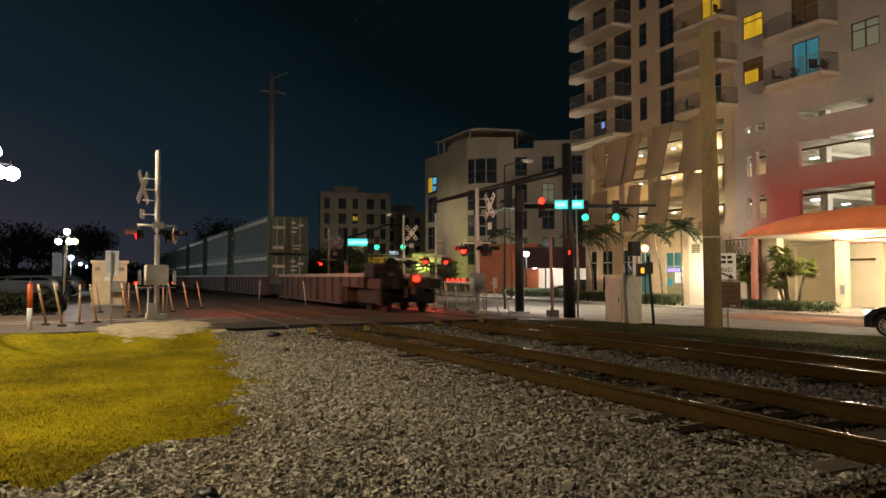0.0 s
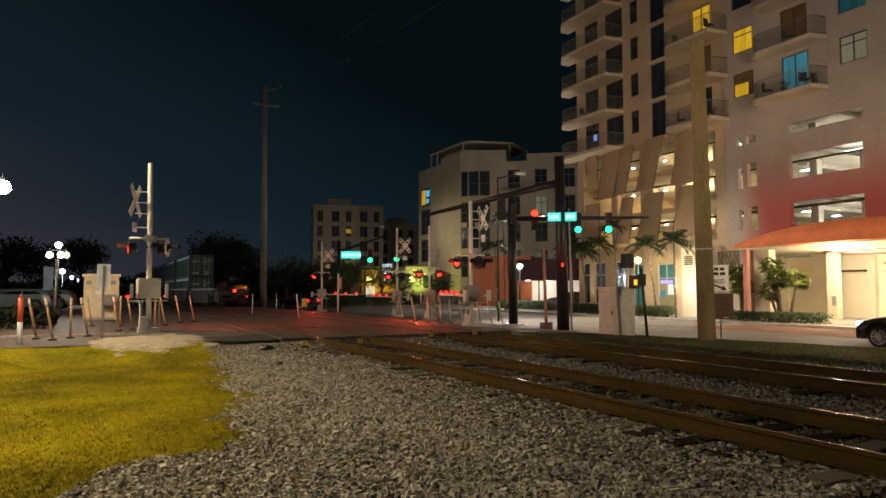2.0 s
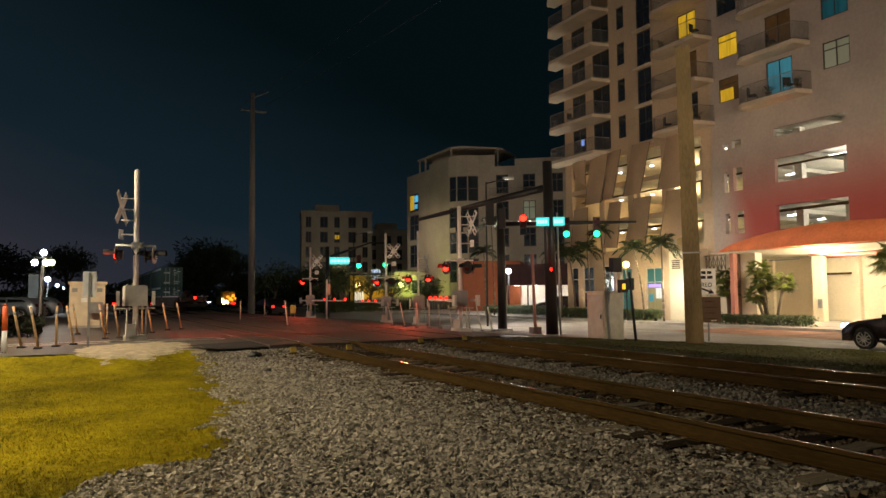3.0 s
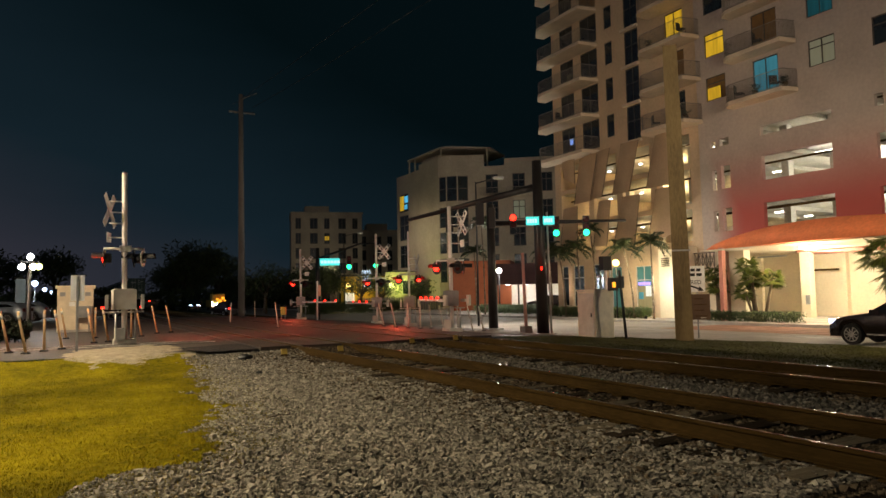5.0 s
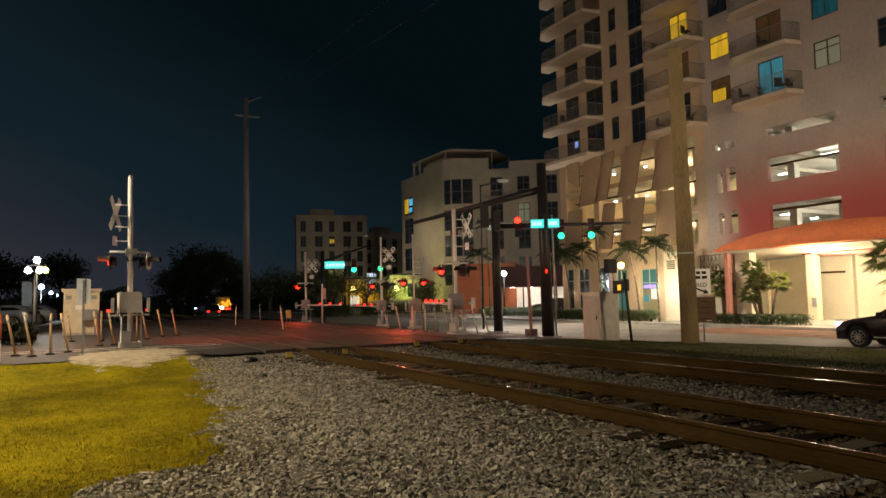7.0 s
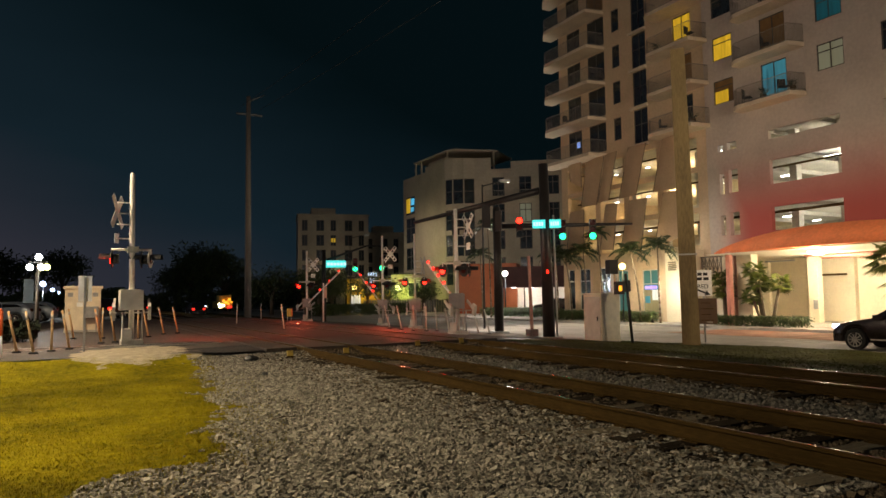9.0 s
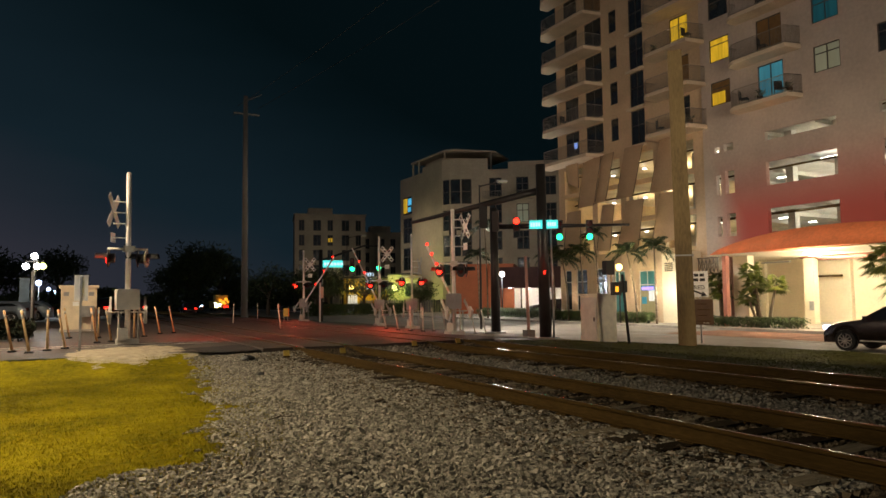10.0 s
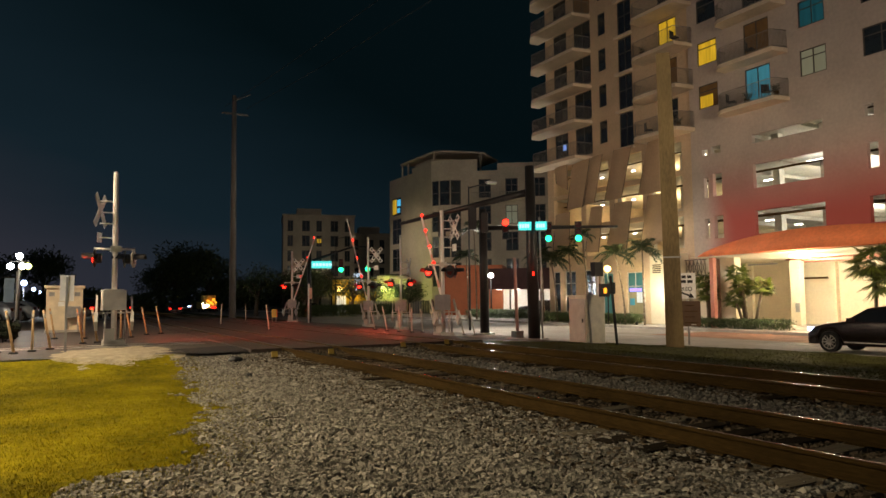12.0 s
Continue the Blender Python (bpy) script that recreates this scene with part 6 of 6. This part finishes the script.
# ---- vehicles ----
def car(at, turn, paint, label, head=None, tail=None, suv=True, group=""):
    """A car whose nose points along its own +y."""
    c = thing("car", at, label, "car", group, turn=turn)
    H = 1.70 if suv else 1.45
    roofline = [(-2.38, 0.80), (-2.28, 1.04), (-1.95, H - 0.12), (-1.6, H - 0.02), (-0.7, H), (0.15, H - 0.10), (0.95, 1.12), (1.75, 1.00), (2.18, 0.88), (2.38, 0.66)]
    def wide(y, z):
        w = 0.92 - 0.22 * max(0, (z - 1.0) / (H - 1.0))
        return w - 0.16 * smooth(1.7, 2.4, y) - 0.12 * smooth(1.8, 2.4, -y)
    def top_at(y):
        for (ya, za), (yb, zb) in zip(roofline, roofline[1:]):
            if ya <= y <= yb:
                return za + (zb - za) * (y - ya) / (yb - ya)
        return roofline[0][1] if y < 0 else roofline[-1][1]
    def low_at(y):
        d = min(abs(y - 1.5), abs(y + 1.5))
        return max(0.27, 0.34 + math.sqrt(max(0, 0.43 ** 2 - d * d))) if d < 0.43 else 0.27
    bm = B()
    rings = []
    for i in range(61):
        y = -2.38 + 4.76 * i / 60
        zt, zl = top_at(y), low_at(y)
        zb = min(zt - 0.05, 1.02)
        zl = min(zl, zb - 0.05)
        sec = [(wide(y, zl) - 0.03, zl), (wide(y, 0.6), zl + (zb - zl) * 0.45), (wide(y, zb), zb), (wide(y, zt - 0.04) - 0.01, zt - 0.035), (wide(y, zt) - 0.14, zt), (0.0, zt + 0.015)]
        rings.append([bm.verts.new((-x, y, z)) for x, z in sec] + [bm.verts.new((x, y, z)) for x, z in sec[-2::-1]])
    for a, b in zip(rings, rings[1:]):
        for q in range(len(a) - 1):
            bm.faces.new((a[q], a[q + 1], b[q + 1], b[q])).smooth = True
        bm.faces.new((a[-1], a[0], b[0], b[-1]))
    bm.faces.new(rings[0])
    bm.faces.new(rings[-1][::-1])
    body = part("body", bm, paint, c)
    for s in (-1, 1):
        bm = B()
        q = [(0.78, 1.13), (0.12, H - 0.18), (-0.62, H - 0.13), (-0.66, 1.10)]
        q2 = [(-0.74, 1.10), (-0.70, H - 0.13), (-1.5, H - 0.16), (-1.85, 1.14)]
        for poly in (q, q2):
            v = [bm.verts.new((s * (wide(y, z) + 0.006), y, z)) for y, z in poly] + [bm.verts.new((s * (wide(y, z) - 0.02), y, z)) for y, z in poly]
            for f in ((0, 1, 2, 3), (7, 6, 5, 4), (0, 4, 5, 1), (1, 5, 6, 2), (2, 6, 7, 3), (3, 7, 4, 0)):
                bm.faces.new([v[i] for i in f])
        part("side_window", bm, M_CARGLASS, c)
        part("mirror", bx(s * 1.0 - 0.1, s * 1.0 + 0.1, 0.55, 0.75, 1.08, 1.24, w=0.03), paint, c)
        part("sill_trim", bx(s * 0.925 - 0.012, s * 0.925 + 0.012, -0.95, 0.95, 0.36, 0.40), M_CHROME, c)
        part("headlight", bx(s * 0.58 - 0.2, s * 0.58 + 0.2, 2.16, 2.37, 0.74, 0.87, w=0.03), head or M_CARGLASS, c)
        part("tail_light", bx(s * 0.62 - 0.14, s * 0.62 + 0.14, -2.40, -2.30, 0.82, 1.02, w=0.02), tail or M_LENSOFF, c)
        for y in (1.5, -1.5):
            bm = B()
            disc(bm, (s * 0.80, y, 0.36), (1, 0, 0), 0.36, 0.24, 26)
            w = part("wheel", bevel(bm, 0.03), M_RUBBER, c)
            bm = B()
            for i in range(10):
                a = i * math.tau / 10
                rod(bm, (s * 0.925, y, 0.36), (s * 0.915, y + 0.235 * math.cos(a), 0.36 + 0.235 * math.sin(a)), 0.030, 0.020, 6)
            disc(bm, (s * 0.925, y, 0.36), (1, 0, 0), 0.06, 0.02, 12)
            for i in range(24):
                a, b = i * math.tau / 24, (i + 1) * math.tau / 24
                rod(bm, (s * 0.915, y + 0.245 * math.cos(a), 0.36 + 0.245 * math.sin(a)), (s * 0.915, y + 0.245 * math.cos(b), 0.36 + 0.245 * math.sin(b)), 0.02, seg=5)
            part("rim", bm, M_CHROME, w)
    bm = B()
    v = [bm.verts.new((sx * (wide(y, z) - 0.07), y + 0.012, z + 0.012)) for y, z in ((0.88, 1.16), (0.2, H - 0.14)) for sx in (-1, 1)]
    bm.faces.new((v[0], v[1], v[3], v[2]))
    part("windscreen", bm, M_CARGLASS, c)
    part("grille", bx(-0.5, 0.5, 2.33, 2.40, 0.48, 0.72, w=0.02), M_BLACK, c)
    return c


SUV = car((25.3, 12.85, -0.71), 0, M_CARPAINT, "black car with lit headlights on the street", E_HEAD)
for x, y, t in ((-4.3, 52.0, 72), (-3.4, 58.5, 80), (-7.5, 45, 75), (-5.5, 54, 80)):
    car((x, y, -0.05), t, M_CARW, "silver car in the lamp-lit parking area", E_COOL if x > -3 else None, None, False, "parked cars")
car((17.6, 112, -0.3), 172, M_CARPAINT, "distant car with white headlights", E_COOL, None, True)
car((28.4, 84.0, -0.74), -20, M_CARPAINT, "distant dark car with red tail lights", None, E_TAIL, True)
LEAVING = car((20.6, 58.0, -0.6), 18, M_CARPAINT, "distant dark car with red tail lights", None, E_TAIL, True)
car((2.4, 62.4, -0.1), -10, M_CARPAINT, "distant dark car with red tail lights", None, E_TAIL, True)
car((5.9, 77.2, -0.2), 5, M_CARPAINT, "distant dark car with red tail lights", None, E_TAIL, True)
car((47.0, 61.5, -0.6), 60, M_CARPAINT, "dark car before the lit shopfront", None, None, True)
# yellow-orange work machine lights far along the road
p = thing("work_truck", (21.6, 116, -0.4), "distant yellow work truck with amber lamps", "truck")
part("body", bx(-1.1, 1.1, -2.5, 2.5, 0.5, 1.6, w=0.06), M_YELLOW, p)
part("cab", bx(-1.0, 1.0, -2.2, -0.6, 1.6, 2.6, w=0.1), M_YELLOW, p)
for a in (-0.9, 0.9):
    for b in (-1.6, 1.6):
        bm = B()
        disc(bm, (a, b, 0.45), (1, 0, 0), 0.45, 0.3, 16)
        part("wheel", bm, M_RUBBER, p)
for a, z, w in ((-0.25, 1.75, 0.16), (0.2, 1.45, 0.22), (0.62, 1.9, 0.2), (0.95, 1.5, 0.13), (0.5, 1.2, 0.12)):
    part("amber_lamp", bx(a - w, a + w, -2.62, -2.5, z - w, z + w, w=0.05), E_AMBER, p)
for a, z, w in ((-0.85, 0.85, 0.2), (-0.35, 0.95, 0.14), (-1.05, 1.25, 0.09)):
    part("headlight", bx(a - w, a + w, -2.66, -2.52, z - w, z + w, w=0.05), E_WHITE, p)
part("marker_light", bx(0.3, 1.0, -2.66, -2.52, 0.55, 0.8), E_TAIL, p)

# ---- the train ----
TRAIN_X = (R3 + R4) / 2
TRAIN = []          # (thing, place along the track at 0 s)


def truck(parent, y):
    t = part("truck", bx(-1.1, 1.1, y - 1.3, y + 1.3, 0.42, 0.72, w=0.05), M_TRAINDK, parent)
    for s in (-1, 1):
        part("side_frame", bx(s * 1.02 - 0.09, s * 1.02 + 0.09, y - 1.25, y + 1.25, 0.32, 0.85, w=0.06), M_TRAINDK, t)
    for dy in (-0.85, 0.85):
        for s in (-1, 1):
            bm = B()
            disc(bm, (s * 0.72, y + dy, 0.43), (1, 0, 0), 0.43, 0.13, 22)
            part("wheel", bevel(bm, 0.02), M_TRAINDK, t)
        part("axle", rd((-0.75, y + dy, 0.43), (0.75, y + dy, 0.43), 0.08), M_TRAINDK, t)


def well_car(y, rear):
    c = thing("well_car", (TRAIN_X, y, 0), "grimy red-brown double-stack well car" + (" with red marker lamp" if rear else ""), "freight car", "cars of the train")
    TRAIN.append((c, y))
    tail, deep = (1.9, 5.7) if rear else (-0.6, 3.2)
    for s in (-1, 1):
        side = part("side", bx(s * 1.36 - 0.06, s * 1.36 + 0.06, deep, 16.4, 0.28, 1.32, w=0.02), M_TRAIN, c)
        part("top_sill", bx(s * 1.38 - 0.10, s * 1.38 + 0.10, 3.0, 16.7, 1.32, 1.46, w=0.02), M_SILL, side)
        part("bottom_sill", bx(s * 1.38 - 0.10, s * 1.38 + 0.10, deep, 16.4, 0.20, 0.30, w=0.02), M_TRAIN, side)
        if rear:
            part("end_web", bx(s * 1.36 - 0.06, s * 1.36 + 0.06, 3.2, deep - 0.005, 0.92, 1.32, w=0.02), M_TRAIN, side)
        for k in range(12):
            yy = 3.6 + k * 1.13
            part("rib", bx(s * 1.45 - 0.04, s * 1.45 + 0.04, yy - 0.05, yy + 0.05, 0.3 if yy > deep else 0.95, 1.32), M_TRAIN, side)
    part("floor", bx(-1.3, 1.3, deep, 16.4, 0.22, 0.32), M_TRAINDK, c)
    for a, b in ((tail, deep), (16.4, 18.0)):
        part("end_platform", bx(-1.25, 1.25, a, b, 0.88, 1.25, w=0.04), M_TRAIN, c)
        part("bulkhead", bx(-1.3, 1.3, (b - 0.2 if a < 6 else a), (b if a < 6 else a + 0.2), 0.3, 1.4, w=0.02), M_TRAIN, c)
    part("centre_sill", bx(-0.3, 0.3, tail - 0.3, deep, 0.55, 0.95, w=0.03), M_TRAINDK, c)
    truck(c, 3.4 if rear else 1.3)
    if rear:
        e = tail
        part("coupler", bx(-0.16, 0.16, e - 0.75, e, 0.68, 0.95, w=0.04), M_TRAINDK, c)
        part("marker_box", bx(-0.14, 0.14, e - 0.40, e - 0.12, 0.95, 1.40, w=0.02), M_RUST, c)
        bm = B()
        disc(bm, (0, e - 0.44, 1.26), (0, 1, 0), 0.12, 0.06)
        part("marker_lamp", bm, E_RED, c, "bright red marker lamp")
        bm = B()
        for s in (-1, 1):
            for z in (0.7, 0.95, 1.2, 1.45):
                rod(bm, (s * 0.85, e - 0.04, z), (s * 1.2, e - 0.04, z), 0.02, seg=6)
            for q in (0.85, 1.2):
                rod(bm, (s * q, e - 0.04, 0.6), (s * q, e - 0.04, 1.75), 0.025, seg=6)
            rod(bm, (s * 1.2, e, 1.75), (s * 1.2, e + 2.2, 1.75), 0.025, seg=6)
        rod(bm, (-1.2, e - 0.04, 1.75), (-0.6, e - 0.04, 1.75), 0.025, seg=6)
        part("ladder", bm, M_TRAINDK, c)
        part("brake_gear", bx(-0.9, -0.3, e + 1.6, e + 2.6, 1.25, 1.85, w=0.05), M_TRAINDK, c)
        part("brake_reservoir", rd((-0.1, e + 1.0, 1.45), (-0.1, e + 2.2, 1.45), 0.2, 0.2, 12), M_TRAINDK, c)
        bm = B()
        disc(bm, (-0.7, e + 0.3, 1.75), (0, 1, 0.1), 0.28, 0.04)
        part("hand_brake_wheel", bm, M_TRAINDK, c)


def container(y, z, label):
    c = thing("container", (TRAIN_X, y, z), label, "shipping container", "containers on the train")
    TRAIN.append((c, y))
    Lc, Hc, Wc = 12.2, 2.36, 1.2
    part("body", bx(-Wc + 0.05, Wc - 0.05, 0.06, Lc - 0.05, 0.05, Hc - 0.03), M_CONT, c)
    for s in (-1, 1):
        bm = B()
        for k in range(40):
            yy = 0.25 + k * 0.295
            box(bm, s * (Wc - 0.03) - 0.02, s * (Wc - 0.03) + 0.02, yy, yy + 0.15, 0.14, Hc - 0.12)
        part("corrugation", bm, M_CONT, c)
        part("stripe", bx(s * (Wc + 0.001) - 0.012, s * (Wc + 0.001) + 0.012, 0.2, Lc - 0.2, Hc - 0.34, Hc - 0.12), M_STRIPE, c, "pale stripe")
        for zz in (0, Hc - 0.12):
            part("side_rail", bx(s * Wc - 0.05, s * Wc + 0.05, 0.1, Lc - 0.1, zz, zz + 0.12), M_CONT, c)
        for yy in (0, Lc - 0.12):
            part("corner_post", bx(s * Wc - 0.08, s * Wc + 0.05, yy, yy + 0.12, 0, Hc, w=0.01), M_CONT, c)
        part("door", bx(s * 0.55 - 0.5, s * 0.55 + 0.5, -0.02, 0.05, 0.14, Hc - 0.14, w=0.01), M_CONT, c)
        for q in (0.28, 0.72):
            part("lock_rod", rd((s * q, -0.05, 0.1), (s * q, -0.05, Hc - 0.1), 0.025, seg=6), M_GALV, c)
    for a, b, z0, z1 in ((-0.95, -0.2, 1.55, 1.72), (0.15, 0.45, 1.9, 2.0), (0.15, 0.6, 1.6, 1.68), (0.15, 0.5, 1.35, 1.43), (0.6, 0.95, 1.75, 1.85), (-0.95, -0.3, 0.3, 0.5), (0.25, 0.9, 0.5, 0.58), (0.25, 0.7, 0.3, 0.38)):
        part("writing", bx(a, b, -0.032, -0.022, z0, z1), M_STRIPE, c, "pale bar of writing")


y_rear = 21.4
well_car(y_rear, True)
for k in range(7):
    y = y_rear + 20.6 + k * 14.6
    well_car(y - 3.3, False)
    container(y, 0.34, "lower green shipping container in a well car")
    container(y, 2.72, "upper green shipping container on a stack")

# ---- grass blades, stones, ties ----
quads = []
g = random.Random(3)
while len(quads) < 60000:
    y = 6 + 13.5 * g.random() ** 1.3
    x = g.uniform(-1.2 - 0.35 * y * 0.3, 3.3)
    if on_lawn(x, y) or on_lawn(x - g.random() ** 2 * 1.2, y + g.random() ** 2 * 0.6):
        h = g.uniform(0.015, 0.042)
        a = Vector((g.gauss(0, 0.4), g.gauss(0, 0.4), 1)).normalized() * h
        quads.append((Vector((x, y, gz(x, y) - 0.02)), a, Vector((g.gauss(0, 1), g.gauss(0, 1), 0)).normalized() * 0.012))
tagged(new("grass", leaf_mesh("grass", quads, M_BLADE)), "short dry yellow-green grass blades", "grass", "", "stuff")


quads = []
while len(quads) < 26000:
    x, y = g.uniform(12.6, 24.2), g.uniform(3.5, 22.5)
    if not on_verge(x, y):
        continue
    a = Vector((g.gauss(0, 0.4), g.gauss(0, 0.4), 1)).normalized() * g.uniform(0.02, 0.055)
    quads.append((Vector((x, y, gz(x, y))), a, Vector((g.gauss(0, 1), g.gauss(0, 1), 0)).normalized() * 0.03))
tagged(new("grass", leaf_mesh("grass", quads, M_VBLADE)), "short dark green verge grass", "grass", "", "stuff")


def stones(name, count, seed, pick, size, material, label):
    """Rough angular stones of uneven size, joined."""
    r = np.random.RandomState(seed)
    cube = np.array([(x, y, z) for x in (-1, 1) for y in (-1, 1) for z in (-1, 1)]) * 0.72
    tri = np.array([(0, 1, 3), (0, 3, 2), (4, 6, 7), (4, 7, 5), (0, 4, 5), (0, 5, 1), (2, 3, 7), (2, 7, 6), (0, 2, 6), (0, 6, 4), (1, 5, 7), (1, 7, 3)])
    P = []
    while len(P) < count:
        x, y = pick(r)
        if x is not None:
            P.append((x, y, gz(x, y) - 0.04 + r.rand() * 0.03 + (0.005 if 4.95 < x < 7.75 or 8.98 < x < 11.8 else 0.0)))
    P = np.array(P)
    n = len(P)
    s = size * np.exp(r.randn(n) * 0.32)
    V = (cube[None] + r.randn(n, 8, 3) * 0.19) * (np.array([1, 1, 0.8]) * (1 + r.randn(n, 1, 3) * 0.2)) * s[:, None, None]
    tilt = r.randn(n) * 0.6
    ct, st = np.cos(tilt)[:, None], np.sin(tilt)[:, None]
    V = np.stack([V[..., 0] * ct - V[..., 2] * st, V[..., 1], V[..., 0] * st + V[..., 2] * ct], -1)
    a = r.rand(n) * math.tau
    c, d = np.cos(a), np.sin(a)
    W = V.copy()
    W[..., 0], W[..., 1] = V[..., 0] * c[:, None] - V[..., 1] * d[:, None], V[..., 0] * d[:, None] + V[..., 1] * c[:, None]
    W += P[:, None]
    F = (tri[None] + 8 * np.arange(n)[:, None, None]).reshape(-1, 3)
    me = bpy.data.meshes.new(name)
    me.vertices.add(n * 8)
    me.vertices.foreach_set("co", W.reshape(-1))
    me.loops.add(len(F) * 3)
    me.loops.foreach_set("vertex_index", F.reshape(-1).astype(np.int32))
    me.polygons.add(len(F))
    me.polygons.foreach_set("loop_start", np.arange(0, len(F) * 3, 3, dtype=np.int32))
    me.update(calc_edges=True)
    me.shade_flat()
    me.materials.append(material)
    tagged(new(name, me), label, "ballast", "", "stuff")


def near_bed(r):
    y = 3.2 + 15.2 * r.rand() ** 1.8
    x = -1.6 + 7.3 * r.rand()
    return (x, y) if not on_lawn(x, y) and not on_sand(x, y) else (None, None)


def track_bed(r):
    y = 1.0 + 17.5 * r.rand() ** 1.2
    x = 5.2 + 7.6 * r.rand()
    return (x, y) if not 7.6 < x < 9.05 else (None, None)


def middle_bed(r):
    y = 1.0 + 17.5 * r.rand() ** 1.2
    return (7.3 + 2.05 * r.rand(), y)


stones("ballast", 125000, 1, near_bed, 0.0160, M_STONE, "loose grey-brown ballast stones beside the track")
def shoulder_bed(r):
    y = 3.0 + 15.0 * r.rand() ** 1.6
    return (5.75 - 1.7 * r.rand() ** 1.5, y)


stones("ballast", 13000, 6, shoulder_bed, 0.0165, M_STONED, "rust-stained ballast stones on the track shoulder")
stones("ballast", 16000, 4, middle_bed, 0.019, M_STONEM, "loose grey ballast stones between the two tracks")
stones("ballast", 60000, 2, track_bed, 0.020, M_STONED, "loose grey-brown ballast stones between the rails")
# a few dark clods and a twig on the stones
for x, y, s in ((4.0, 17.6, 0.16), (3.6, 14.6, 0.07), (0.77, 5.48, 0.07)):
    bm = B()
    ball(bm, (0, 0, 0), s, 14, 0.55)
    for q in bm.verts:
        q.co *= 1 + 0.55 * noise.noise(q.co * (2.6 / s) + Vector((x, y, 0)))
    ob = solid("clod", bm, M_BLACK, "dark clod of dirt on the ballast", "debris", group="clods")
    ob.location = (x, y, gz(x, y) + 0.01)

bm = B()
for a, b, q in (((-0.16, -0.03, 0), (0.02, 0.01, 0.02), 0.011), ((0.02, 0.01, 0.02), (0.2, -0.01, 0.01), 0.008), ((-0.02, 0.0, 0.015), (0.05, 0.09, 0.03), 0.006)):
    rod(bm, a, b, q, q * 0.8, 6)
ob = solid("twig", bm, M_BARK, "dark forked twig lying on the ballast", "twig")
ob.location = (2.58, 9.42, gz(2.58, 9.42) + 0.012)

for tr, mid, a, b in TRACKS:
    gt = random.Random(int(mid * 10))
    for k in range(52):
        y = -7.5 + k * 0.5
        if y > 18.2:
            break
        t = new("tie", tie_mw if gt.random() < 0.5 else tie_me)
        t.parent = tr
        t.matrix_basis = pose(mid + gt.gauss(0, 0.03), y + gt.gauss(0, 0.02), -0.178 - 0.034 * gt.random(), 0, gt.gauss(0, 0.5), gt.gauss(0, 1.2))
        for q in (a, b):
            pl = new("tie_plate", plate_me)
            pl.parent = tr
            pl.location = (q, y, -0.19)
    bm = B()
    for k in range(60):
        y = 56 + k * 0.6
        box(bm, mid - 1.3, mid + 1.3, y - 0.11, y + 0.11, -0.4, -0.19)
    tagged(part("far_ties", bm, M_TIE, tr), kind="stuff")


# ---- what moves ----
def motions():
    gone = ((0, 0), (0.5, 9.2), (1.0, 18.2), (1.5, 26.6), (2.0, 34.4), (2.5, 41.6), (3.0, 49.0), (6.0, 98.0), (9.0, 147.0), (12.0, 196.0))
    for ob, y in TRAIN:
        walk(ob, [(t, pose(TRAIN_X, y + d, ob.location.z)) for t, d in gone])
    away = ((0, 20.6, 58.0, 18), (2, 18.2, 66.1, 17), (3.2, 16.8, 70.6, 15), (4.8, 15.5, 76.3, 12), (6, 14.8, 80.4, 11), (7.2, 13.9, 84.6, 8), (8.8, 13.6, 90.0, 2), (10.4, 13.9, 95.3, -5), (12, 14.6, 100.4, -9))
    walk(LEAVING, [(t, pose(x, y, -0.6, 0, 0, turn)) for t, x, y, turn in away])
    creep = ((0, 0), (7.2, 0), (7.9, 0.05), (9, 0.16), (10, 0.36), (11, 0.40), (12, 0.40))
    walk(SUV, [(t, pose(25.3, 12.85 + d, -0.71)) for t, d in creep])
    # gates: down while the train passes, then slowly up
    lift = ((0, 0), (7.2, 0), (7.5, 1.5), (8, 8), (9, 20.4), (10, 30.5), (11, 40), (12, 49))
    for arm, at, turn in ARMS:
        walk(arm, [(t, pose(*at, 0, -e, turn)) for t, e in lift])


motions()
